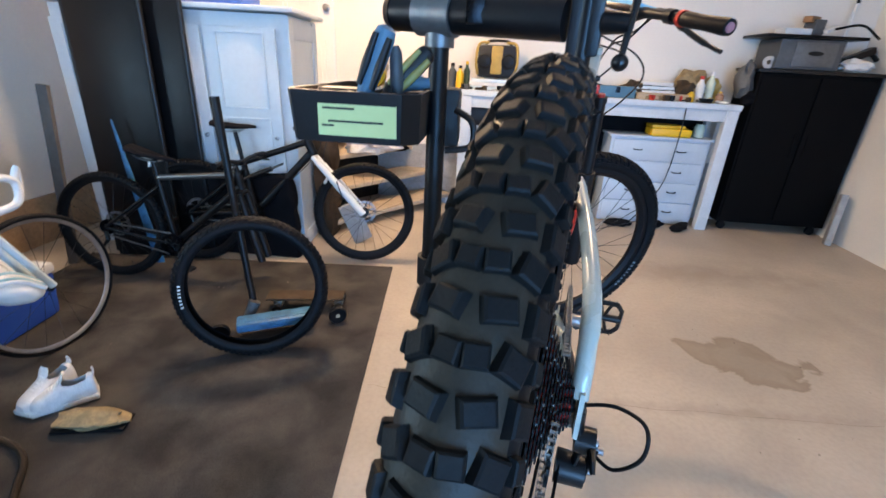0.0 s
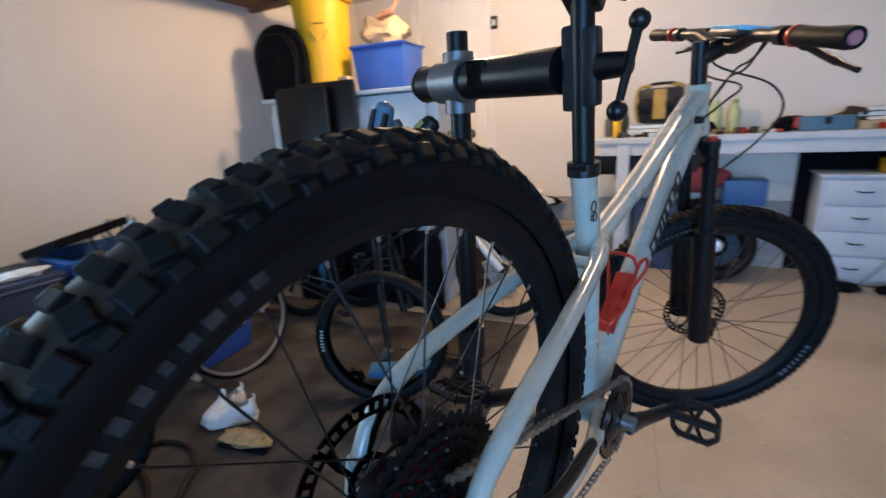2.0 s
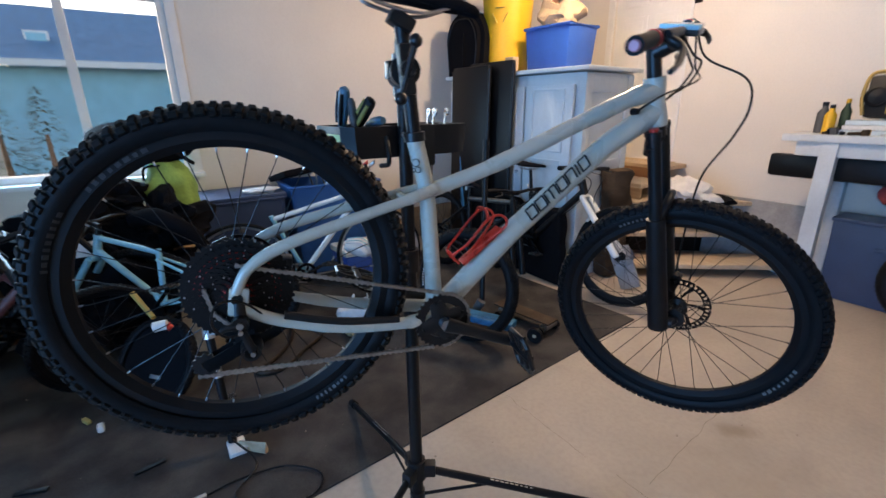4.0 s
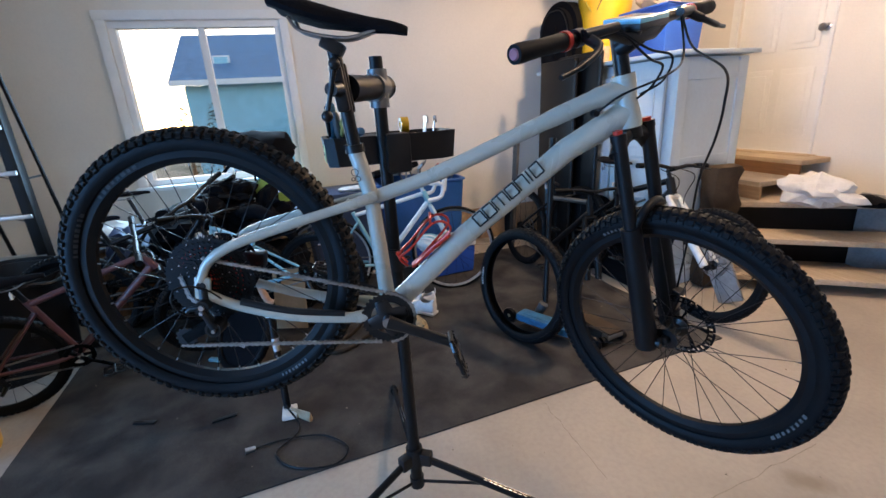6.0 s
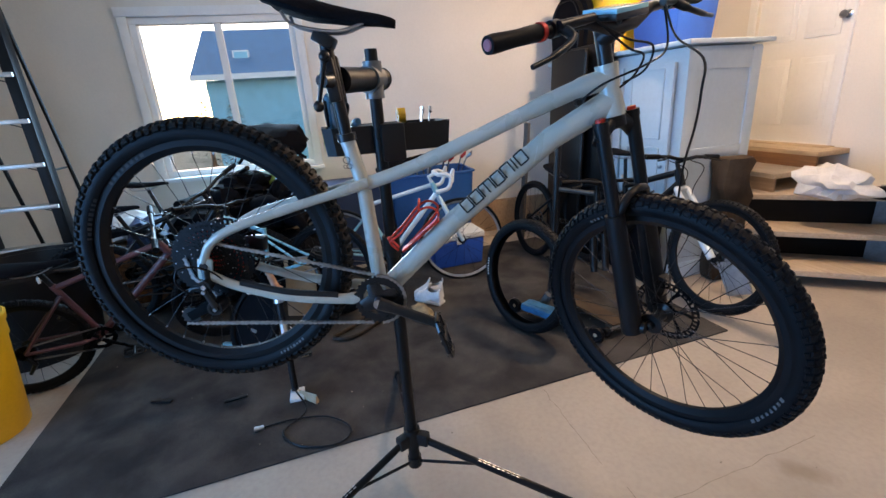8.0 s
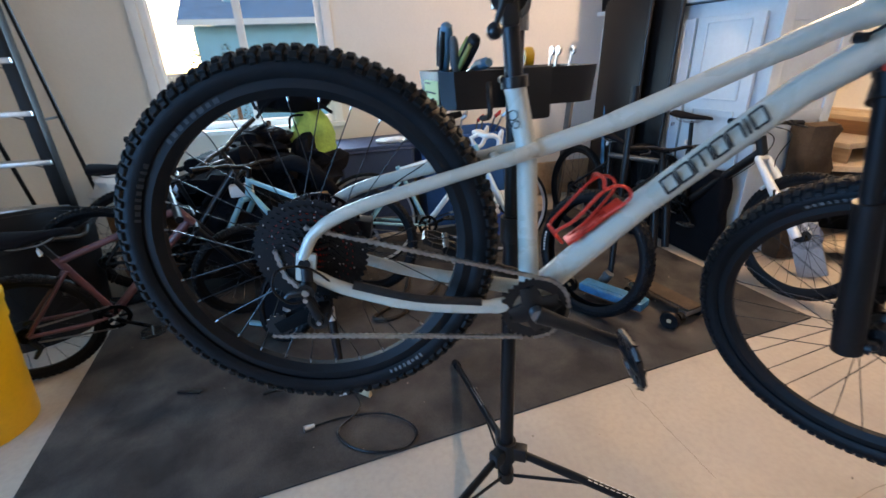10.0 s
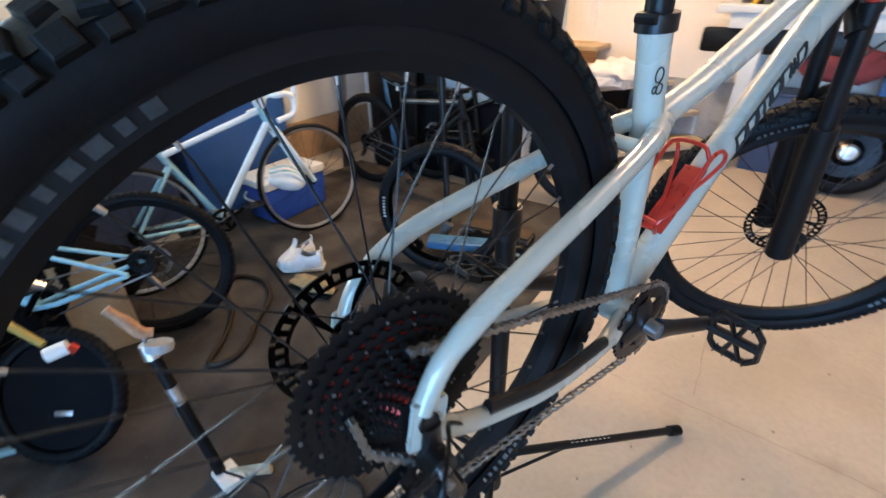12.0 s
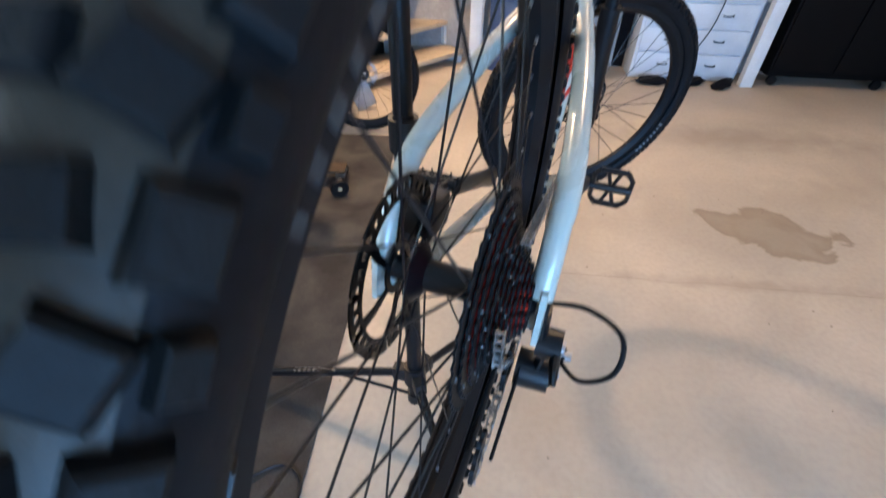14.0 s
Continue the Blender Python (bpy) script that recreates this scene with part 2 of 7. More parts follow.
DRIVE = mat("driveway", (0.40, 0.38, 0.36), 0.85, 0, 0.15, 1.5, 0.2, 40)
# pale blue puts reflected daylight into the display face; house panes share it
SCREEN = mat("device_face", (0.24, 0.56, 0.70), 0.12, 0, 0.1, 10, 0, 40)
GLOW = bpy.data.materials.new("lamp_glass")
GLOW.use_nodes = True
GLOW.node_tree.nodes["Principled BSDF"].inputs["Emission Color"].default_value = (1.0, 0.74, 0.48, 1)
GLOW.node_tree.nodes["Principled BSDF"].inputs["Emission Strength"].default_value = 12


# ---- mesh helpers ----
def obj(name, bm, material, smooth=True):
    bmesh.ops.recalc_face_normals(bm, faces=bm.faces)
    me = bpy.data.meshes.new(name)
    bm.to_mesh(me)
    bm.free()
    if smooth:
        me.polygons.foreach_set("use_smooth", [True] * len(me.polygons))
        me.set_sharp_from_angle(angle=radians(38))
    me.materials.append(material)
    return new(name, me)


def part(name, bm, material, parent, label="", smooth=True):
    ob = obj(name, bm, material, smooth)
    ob.parent = parent
    if label:
        ob["label"] = label
    return ob


def share(name, data, parent, m):
    ob = new(name, data)
    ob.parent = parent
    ob.matrix_basis = m
    return ob


def thing(name, label, category, m=None, group=""):
    ob = tagged(new(name), label, category, group)
    ob.empty_display_size = 0.05
    if m:
        ob.matrix_world = m
    return ob


def setting(name, bm, material, label="", category=""):
    return tagged(obj(name, bm, material), label, category, "", "structure")


def box(bm, c, s, m=None, bevel=0.0, seg=2, taper=0.0):
    """A box of centre c and sides s; taper narrows its foot."""
    r = bmesh.ops.create_cube(bm, size=1)
    vs = r["verts"]
    for v in vs:
        k = 1 - taper if v.co.z < 0 else 1
        v.co = Vector((v.co.x * s[0] * k, v.co.y * s[1] * k, v.co.z * s[2])) + Vector(c)
    if bevel:
        es = list({e for v in vs for e in v.link_edges})
        rr = bmesh.ops.bevel(bm, geom=es, offset=bevel, segments=seg, affect="EDGES", profile=0.6)
        vs = list({v for f in rr["faces"] for v in f.verts} | {v for v in vs if v.is_valid})
    if m:
        for v in vs:
            v.co = m @ v.co
    return vs


def B(c, s, m=None, bevel=0.0, taper=0.0):
    bm = bmesh.new()
    box(bm, c, s, m, bevel, 2, taper)
    return bm


def frame_of(d):
    d = d.normalized()
    a = Vector((0, 0, 1)) if abs(d.z) < 0.9 else Vector((1, 0, 0))
    x = d.cross(a).normalized()
    return x, d.cross(x).normalized()


def pipe(bm, pts, r, n=12, flat=1.0, caps=True, up=None):
    """A round bar along a line of points; r one radius or one for each point; flat squeezes it across."""
    pts = [Vector(p) for p in pts]
    rs = r if isinstance(r, (list, tuple)) else [r] * len(pts)
    rings = []
    x = None
    for i, p in enumerate(pts):
        d = (pts[min(i + 1, len(pts) - 1)] - pts[max(i - 1, 0)]).normalized()
        if x is None:
            x = frame_of(d)[0] if up is None else d.cross(Vector(up)).normalized()
        x = (x - d * x.dot(d)).normalized()
        y = d.cross(x)
        rings.append([bm.verts.new(p + rs[i] * (math.cos(a) * x * flat + math.sin(a) * y)) for a in (2 * math.pi * k / n for k in range(n))])
    for a, b in zip(rings, rings[1:]):
        for k in range(n):
            bm.faces.new((a[k], a[(k + 1) % n], b[(k + 1) % n], b[k]))
    if caps:
        bm.faces.new(rings[0][::-1])
        bm.faces.new(rings[-1])
    return bm


def P(pts, r, n=12, flat=1.0, up=None):
    return pipe(bmesh.new(), pts, r, n, flat, True, up)


def curve(pts, k=6):
    """A smooth line through the points."""
    pts = [Vector(p) for p in pts]
    q = [2 * pts[0] - pts[1], *pts, 2 * pts[-1] - pts[-2]]
    out = []
    for a, b, c, d in zip(q, q[1:], q[2:], q[3:]):
        for i in range(k):
            t = i / k
            out.append(0.5 * ((2 * b) + (c - a) * t + (2 * a - 5 * b + 4 * c - d) * t * t + (3 * b - a - 3 * c + d) * t ** 3))
    return out + [pts[-1]]


def lathe(bm, prof, n=32, m=None, closed=False):
    """Turns a profile of (radius, height) round the y axis: height runs along y."""
    rings = [[bm.verts.new(((r * math.cos(a)), h, r * math.sin(a))) for a in (2 * math.pi * k / n for k in range(n))] for r, h in prof]
    loop = list(zip(rings, rings[1:])) + ([(rings[-1], rings[0])] if closed else [])
    for a, b in loop:
        for k in range(n):
            bm.faces.new((a[k], a[(k + 1) % n], b[(k + 1) % n], b[k]))
    if not closed:
        for e, ring in ((0, rings[0]), (-1, rings[-1])):
            if prof[e][0] > 1e-4:
                bm.faces.new(ring)
    if m:
        bm.transform(m)
    return bm


def L(prof, n=32, m=None, closed=False):
    return lathe(bmesh.new(), prof, n, m, closed)


UPZ = pose(0, 0, 0, 90)   # turns a lathe's y axis to z


def blob(bm, c, s, seed=0, rough=0.25, sub=3):
    """A soft lumpy body."""
    r = bmesh.ops.create_icosphere(bm, subdivisions=sub, radius=1)
    off = Vector((seed * 3.1, seed * 1.7, seed))
    for v in r["verts"]:
        k = 1 + rough * noise.noise(v.co * 1.6 + off) + rough * 0.5 * noise.noise(v.co * 4.1 + off)
        v.co = Vector((v.co.x * s[0] * k, v.co.y * s[1] * k, max(v.co.z * k, -0.8) * s[2])) + Vector(c)
    return bm


# ---- the room ----
XW, XE, YN, YS, ZC = -2.95, 3.62, 4.87, -3.0, 2.75
T = 0.14


def wall(name, lo, hi, along, holes, label):
    """A wall from lo to hi, built of blocks round its openings (a, b, z0, z1 along its axis)."""
    bm = bmesh.new()
    a0, a1 = (lo[0], hi[0]) if along == "x" else (lo[1], hi[1])
    cuts = sorted({a0, a1, *(h[0] for h in holes), *(h[1] for h in holes)})
    for p, q in zip(cuts, cuts[1:]):
        spans = [(0.0, ZC)]
        for h in holes:
            if h[0] <= p + 1e-6 and q <= h[1] + 1e-6:
                spans = [(u, v) for u, v in ((0.0, h[2]), (h[3], ZC)) if v - u > 1e-4]
        for u, v in spans:
            if along == "x":
                box(bm, ((p + q) / 2, (lo[1] + hi[1]) / 2, (u + v) / 2), (q - p, hi[1] - lo[1], v - u))
            else:
                box(bm, ((lo[0] + hi[0]) / 2, (p + q) / 2, (u + v) / 2), (hi[0] - lo[0], q - p, v - u))
    bmesh.ops.remove_doubles(bm, verts=bm.verts, dist=1e-5)
    return setting(name, bm, WALL, label, "wall")


WIN = (-0.52, 0.76, 0.90, 2.19)      # window opening along y, and its heights
DOOR = (-2.13, -1.31, 0.84, 2.72)    # house door along x, and its heights
setting("floor", B(((XW + XE) / 2, (YS + YN) / 2, -0.05), (XE - XW + 0.4, YN - YS + 0.4, 0.1)), CONCRETE, "worn beige concrete garage floor", "floor")
setting("ceiling", B(((XW + XE) / 2, (YS + YN) / 2, ZC + 0.06), (XE - XW + 0.4, YN - YS + 0.4, 0.12)), CEIL, "plain painted garage ceiling", "ceiling")
wall("wall_west", (XW - T, YS - T), (XW, YN + T), "y", [WIN], "cream painted wall with a sliding window")
wall("wall_north", (XW, YN), (XE, YN + T), "x", [DOOR], "cream painted wall behind the workbench")
wall("wall_east", (XE, YS - T), (XE + T, YN + T), "y", [], "white painted side wall of the garage")
wall("wall_south", (XW, YS - T), (XE, YS), "x", [(0.3, 3.5, 0.0, 2.15)], "front wall round the open garage door")
setting("baseboard", B((XW + 0.012, 1.6, 0.17), (0.024, 5.2, 0.34), None, 0.004), PLY, "raw plywood skirting along the wall", "baseboard")

setting("wall_foot", B(((-0.86 + XE) / 2, YN - 0.012, 0.292), (XE + 0.86, 0.024, 0.584), None, 0.004), GREYB, "bare grey concrete foot of the wall", "wall foot")

# window with two sashes
win = tagged(new("window_1"), "white vinyl sliding window showing a neighbouring house", "window", "", "structure")
y0, y1, z0, z1 = WIN
for nm, c, s in (("window_frame", (XW - 0.05, (y0 + y1) / 2, z1 - 0.025), (0.1, y1 - y0, 0.05)), ("window_frame", (XW - 0.05, (y0 + y1) / 2, z0 + 0.025), (0.1, y1 - y0, 0.05)),
                 ("window_frame", (XW - 0.05, y0 + 0.025, (z0 + z1) / 2), (0.1, 0.05, z1 - z0 - 0.1)), ("window_frame", (XW - 0.05, y1 - 0.025, (z0 + z1) / 2), (0.1, 0.05, z1 - z0 - 0.1)),
                 ("mullion", (XW - 0.04, (y0 + y1) / 2 + 0.02, (z0 + z1) / 2), (0.06, 0.055, z1 - z0 - 0.1)),
                 ("window_sill", (XW + 0.03, (y0 + y1) / 2, z0 - 0.02), (0.10, y1 - y0 + 0.16, 0.035)),
                 ("casing", (XW + 0.010, y0 - 0.035, (z0 + z1) / 2 + 0.02), (0.02, 0.07, z1 - z0 + 0.05)), ("casing", (XW + 0.010, y1 + 0.035, (z0 + z1) / 2 + 0.02), (0.02, 0.07, z1 - z0 + 0.05)),
                 ("casing", (XW + 0.012, (y0 + y1) / 2, z1 + 0.04), (0.024, y1 - y0 + 0.16, 0.07))):
    part(nm, B(c, s, None, 0.004), TRIMW, win)
for a, b in ((y0 + 0.05, (y0 + y1) / 2), ((y0 + y1) / 2 + 0.04, y1 - 0.05)):
    g = part("pane", B((XW - 0.055, (a + b) / 2, (z0 + z1) / 2), (0.006, b - a, z1 - z0 - 0.1)), GLASS, win, "", False)
    g.visible_shadow = False

# house door, its casing and the switch
door = tagged(new("door_1"), "white panelled house door above the wooden steps", "door", "", "structure")
x0, x1, z0, z1 = DOOR
part("slab", B(((x0 + x1) / 2, YN + 0.05, (z0 + z1) / 2), (x1 - x0, 0.04, z1 - z0), None, 0.003), DOORW, door)
for cx in (x0 + 0.23, x1 - 0.23):
    for zc, h in ((z0 + 0.42, 0.55), (z0 + 1.12, 0.55), (z0 + 1.62, 0.26)):
        bm = bmesh.new()
        box(bm, (cx, YN + 0.028, zc), (0.28, 0.012, h), None, 0.005)
        box(bm, (cx, YN + 0.024, zc), (0.19, 0.016, h - 0.09), None, 0.006)
        part("panel", bm, DOORW, door)
part("knob", L([(0.012, 0.0), (0.03, -0.004), (0.012, -0.012), (0.012, -0.035), (0.028, -0.05), (0.03, -0.062), (0.02, -0.075), (0.0, -0.078)], 20, pose(-1.365, YN + 0.03, 1.82)), STEEL, door, "dark bronze door knob")
for c, s in (((x0 - 0.035, YN - 0.01, (z0 + z1) / 2), (0.07, 0.025, z1 - z0)), ((x1 + 0.012, YN - 0.006, (z0 + z1) / 2), (0.024, 0.016, z1 - z0))):
    part("casing", B(c, s, None, 0.004), TRIMW, door)
part("threshold", B(((x0 + x1) / 2, YN - 0.02, z0 - 0.02), (x1 - x0 + 0.12, 0.16, 0.035), None, 0.005), TAN, door)
sw = thing("light_switch", "small dark switch plate on the cream wall", "switch")
part("plate", B((-1.253, YN - 0.004, 2.315), (0.075, 0.008, 0.12), None, 0.003), BLACKM, sw)
part("rocker", B((-1.253, YN - 0.010, 2.315), (0.03, 0.008, 0.055), None, 0.002), WHITE, sw)

# ceiling lamp
for at in LAMPS:
    lamp = thing("ceiling_lamp", "round warm ceiling lamp with a bare bulb", "lamp", None, "ceiling lamps")
    part("base", L([(0.0, 0), (0.07, 0), (0.06, -0.03), (0.03, -0.045), (0.0, -0.045)], 28, pose(at[0], at[1], ZC) @ UPZ), TRIMW, lamp)
    part("bulb", L([(0.0, -0.045), (0.014, -0.05), (0.016, -0.07), (0.03, -0.10), (0.03, -0.125), (0.018, -0.15), (0.0, -0.157)], 24, pose(at[0], at[1], ZC) @ UPZ), GLOW, lamp, "glowing frosted glass bulb").visible_shadow = False

# mat on the floor: one turned sheet
MC = Vector((-0.335, 3.015))
mdir = (MC - Vector((-0.085, 0.10))).normalized()
mang = math.degrees(math.atan2(mdir.y, mdir.x)) - 90


def on_mat(u, v):
    """A place on the mat: u along its near edge from the far corner back, v away from it."""
    a = radians(mang)
    e = Vector((math.sin(a), -math.cos(a)))
    w = Vector((-math.cos(a), -math.sin(a)))
    return MC + e * u + w * v


bm = bmesh.new()
n = 40
rows = []
for i in range(n + 1):
    row = []
    for j in range(13):
        p = on_mat(3.60 * i / n, 2.15 * j / 12)
        row.append(bm.verts.new((p.x, p.y, 0.009 + 0.003 * noise.noise(Vector((p.x * 2, p.y * 2, 0))))))
    rows.append(row)
for a, b in zip(rows, rows[1:]):
    for j in range(12):
        bm.faces.new((a[j], a[j + 1], b[j + 1], b[j]))
edge = [e for e in bm.edges if e.is_boundary]
ex = bmesh.ops.extrude_edge_only(bm, edges=edge)
for v in ex["geom"]:
    if isinstance(v, bmesh.types.BMVert):
        v.co.z = 0.0
carpet = tagged(obj("floor_mat", bm, CARPET), "large dirty dark grey carpet mat on the concrete", "mat")


def crack(name, a, b, w, seed, wob=0.014):
    bm = bmesh.new()
    a, b = Vector((*a, 0)), Vector((*b, 0))
    d = (b - a).normalized()
    nrm = Vector((-d.y, d.x, 0))
    prev = None
    for k in range(25):
        p = a.lerp(b, k / 24) + nrm * wob * noise.noise(Vector((k * 0.35, seed, 0)))
        ww = w * (0.6 + 0.5 * noise.noise(Vector((k * 0.9, seed + 5, 0))))
        q = [bm.verts.new((*(p + nrm * s * ww).xy, 0.003)) for s in (-1, 1)]
        if prev:
            bm.faces.new((prev[0], prev[1], q[1], q[0]))
        prev = q
    return setting(name, bm, CRACK, "thin dirty crack in the concrete", "crack")


crack("floor_crack_1", (-0.2, 1.76), (0.3, 1.76), 0.0018, 1)
crack("floor_crack_2", (0.52, 1.85), (0.44, 2.65), 0.0019, 4)
crack("floor_joint", (0.42, 1.785), (2.1, 1.83), 0.0019, 8, 0.012)

debris = bmesh.new()
rnd = random.Random(21)
for k in range(90):
    x, y = rnd.uniform(-1.6, 2.4), rnd.uniform(-0.6, 3.2)
    s = rnd.uniform(0.0025, 0.008)
    box(debris, (0, 0, 0), (s, s * rnd.uniform(0.4, 1.0), s * 0.5), pose(x, y, (0.016 if x < 0.0 - 0.1 * y else 0.0) + s * 0.25, 0, 0, rnd.uniform(0, 180)))
tagged(obj("floor_debris", debris, CRACK, False), "small dirt crumbs scattered over the floor", "debris", "", "stuff")

# steps up to the door, set at an angle
steps = thing("wooden_steps", "open wooden steps with pale treads and dark gaps", "steps")
A, Q = Vector((-0.95, 3.55)), Vector((-0.06, 4.72))
sd = (Q - A).normalized()
bk = Vector((-sd.y, sd.x))
sang = math.degrees(math.atan2(sd.y, sd.x))
ln = (Q - A).length
TREADS = ((0.0, 0.115), (0.20, 0.335), (0.42, 0.56))
for k, (back, top) in enumerate(TREADS):
    dep = 0.3 if k < 2 else 0.9
    c = A + sd * ln / 2 + bk * (back + dep / 2)
    part("tread", B((0, 0, 0), (ln - 0.03 * k, dep, 0.04), pose(c.x, c.y, top - 0.02, 0, 0, sang), 0.006), TREAD, steps)
for s in (0.02, ln - 0.02):
    bm = bmesh.new()
    for k, (back, top) in enumerate(TREADS):
        c = A + sd * s + bk * (back + 0.45)
        box(bm, (0, 0, 0), (0.04, 0.86, 0.16), pose(c.x, c.y, top - 0.125, 0, 0, sang))
    part("stringer", bm, CABW, steps)
# black board standing in for the shade under the open treads
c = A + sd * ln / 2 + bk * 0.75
part("gap_shade_board", B((0, 0, 0), (ln - 0.12, 0.03, 0.5), pose(c.x, c.y, 0.25, 0, 0, sang)), BLACK, steps)
for k, z in enumerate((0.70, 0.83)):
    part("tread", B((-1.75, 4.45 + 0.25 * k, z - 0.02), (1.25, 0.62 - 0.3 * k, 0.04), None, 0.005), TREAD if k == 0 else TAN, steps)
    part("riser", B((-1.75, 4.16 + 0.25 * k + 0.13 * k, z - 0.10), (1.25, 0.02, 0.13)), BROWN if k else PLY, steps)

# outside the window and the garage door
setting("ground", B((0, 0, -0.30), (400, 400, 0.2)), GRASS, "dull ground outside", "ground")
setting("driveway", B((1.2, -8.2, -0.12), (5.2, 10.2, 0.2)), DRIVE, "concrete driveway in front of the garage", "driveway")
house = thing("neighbour_house", "grey-blue house with a gable roof across the yard", "house")
hm = pose(-17.0, 2.0, 0.12, 0, 0, 0)
part("wall", B((0, 0, 1.0), (5.0, 9.0, 2.7), hm), SIDING, house)
bm = bmesh.new()
for k in range(17):
    box(bm, (2.515, 0, -0.1 + 0.145 * k), (0.03, 9.02, 0.125), hm @ pose(0, 0, 0, 0, 0, 0))
part("siding", bm, SIDING, house)
bm = bmesh.new()
prof = [(-3.0, 2.45), (0.0, 4.15), (3.0, 2.45), (3.0, 2.32), (0, 4.0), (-3.0, 2.32)]
ends = [[bm.verts.new(hm @ Vector((x, y, z))) for x, z in prof] for y in (-4.8, 4.8)]
for k in range(6):
    bm.faces.new((ends[0][k], ends[0][(k + 1) % 6], ends[1][(k + 1) % 6], ends[1][k]))
for e in ends:
    bm.faces.new(e)
part("roof", bm, ROOF, house)
part("fascia", B((3.02, 0, 2.40), (0.05, 9.6, 0.16), hm), TRIMW, house)
wd = part("window", B((1.9, -3.4, 3.02), (0.2, 0.5, 0.45), hm @ pose(0, 0, 0), 0.01), TRIMW, house)
part("pane", B((2.01, -3.4, 3.02), (0.03, 0.4, 0.35), hm), SCREEN, wd)
wd = part("window", B((2.53, 1.2, 1.5), (0.06, 1.6, 1.3), hm, 0.01), TRIMW, house)
part("pane", B((2.57, 1.2, 1.5), (0.02, 1.4, 1.1), hm), SCREEN, wd)
for k, (x, y) in enumerate(((-9.0, -1.5), (-9.1, -0.92))):
    tr = thing("shrub", "dark conifer shrub outside the window", "shrub")
    part("trunk", P([(x, y, -0.2), (x, y, 1.0)], [0.06, 0.03], 8), BROWN, tr)
    bm = bmesh.new()
    rnd = random.Random(k + 3)
    for i in range(420):
        h = rnd.random()
        a, r = rnd.random() * 6.283, (1 - h) * 0.55 * (0.5 + 0.5 * rnd.random())
        p = Vector((x + r * math.cos(a), y + r * math.sin(a), 0.05 + 1.7 * h))
        d = Vector((math.cos(a), math.sin(a), rnd.uniform(-0.4, 0.3))) * 0.13
        s = Vector((-math.sin(a), math.cos(a), 0)) * 0.03
        bm.faces.new([bm.verts.new(q) for q in (p, p + d * 0.6 + s, p + d, p + d * 0.6 - s)])
    part("crown", bm, LEAF, tr)


# ---- bicycles ----
def tyre_mesh(R, w, n=120):
    """A tyre's carcass about the y axis: R outside, w wide, open at its inner side."""
    rc = w / 2
    cz = R - rc * 0.92
    prof = [(cz + rc * 0.92 * math.cos(a), rc * math.sin(a)) for a in (radians(-132 + 264 * k / 16) for k in range(17))]
    inner = [(cz + (rc - 0.004) * 0.92 * math.cos(a), (rc - 0.004) * math.sin(a)) for a in (radians(118 - 236 * k / 10) for k in range(11))]
    return L(prof + inner, n, None, True)


def tread_mesh(R, w, knob, rnd, pitch=0.027):
    """The rows of rubber blocks round a tyre, knob high."""
    bm = bmesh.new()
    rc = w / 2
    cz = R - rc * 0.92
    rows = round(2 * math.pi * R / pitch)
    kp = pitch / 0.027
    for i in range(rows):
        a0 = 2 * math.pi * i / rows
        if i % 2:
            spots = ((-22, 0.0130, 0.0160, 14), (22, 0.0130, 0.0160, -14), (-60, 0.0170, 0.0130, 0), (60, 0.0170, 0.0130, 0))
        else:
            spots = ((-11, 0.0120, 0.0120, 8), (12, 0.0120, 0.0120, -8), (-41, 0.0150, 0.0145, -16), (41, 0.0150, 0.0145, 16), (-70, 0.012, 0.008, 0), (70, 0.012, 0.008, 0))
        for deg, ln, wd, tw in spots:
            b = radians(deg + rnd.uniform(-1, 1))
            m = Matrix.Rotation(-a0, 4, "Y") @ Matrix.Translation((cz + rc * 0.92 * math.cos(b), rc * math.sin(b), 0)) @ Matrix.Rotation(b, 4, "Z") @ Matrix.Rotation(radians(tw + rnd.uniform(-2, 2)), 4, "X")
            h = knob * rnd.uniform(0.85, 1.05)
            vs = []
            for zz, kk in ((-0.001, 1.12), (h * 0.8, 0.98), (h, 0.80)):
                for sy, sz in ((-1, -1), (1, -1), (1, 1), (-1, 1)):
                    vs.append(bm.verts.new(m @ Vector((zz, sy * wd / 2 * kk, sz * ln * kp ** 0.5 / 2 * kk))))
            for q in (0, 4):
                for k in range(4):
                    bm.faces.new((vs[q + k], vs[q + (k + 1) % 4], vs[q + 4 + (k + 1) % 4], vs[q + 4 + k]))
            bm.faces.new(vs[8:12])
    return bm


def tread(parent, R, w, knob, material, seed, pitch=0.027):
    ob = part("tread", tread_mesh(R, w, knob, random.Random(seed), pitch), material, parent, "", False)
    ob["kind"] = "stuff"
    return ob


def disc_mesh(r, t=0.002):
    """A brake rotor: one pierced plate with a slotted band, six arms and a hub ring."""
    bm = bmesh.new()
    n = 144
    rad = (0.018, 0.026, 0.050, r * 0.78, r * 0.83, r * 0.93, r)
    vs = [[bm.verts.new((q * math.cos(a), 0, q * math.sin(a))) for a in (2 * math.pi * k / n + (0.5 * (1 - (q - 0.02) / r) if q < r * 0.8 else 0) for k in range(n))] for q in rad]
    for j in range(6):
        for k in range(n):
            if j in (1, 2) and k % 24 > 3:
                continue
            if j == 4 and k % 4 in (1, 2):
                continue
            if j == 5 and k % 12 == 7:
                continue
            q = (k + 1) % n
            bm.faces.new((vs[j][k], vs[j][q], vs[j + 1][q], vs[j + 1][k]))
    loose = [v for v in bm.verts if not v.link_faces]
    bmesh.ops.delete(bm, geom=loose, context="VERTS")
    bmesh.ops.solidify(bm, geom=bm.faces[:], thickness=t)
    return bm


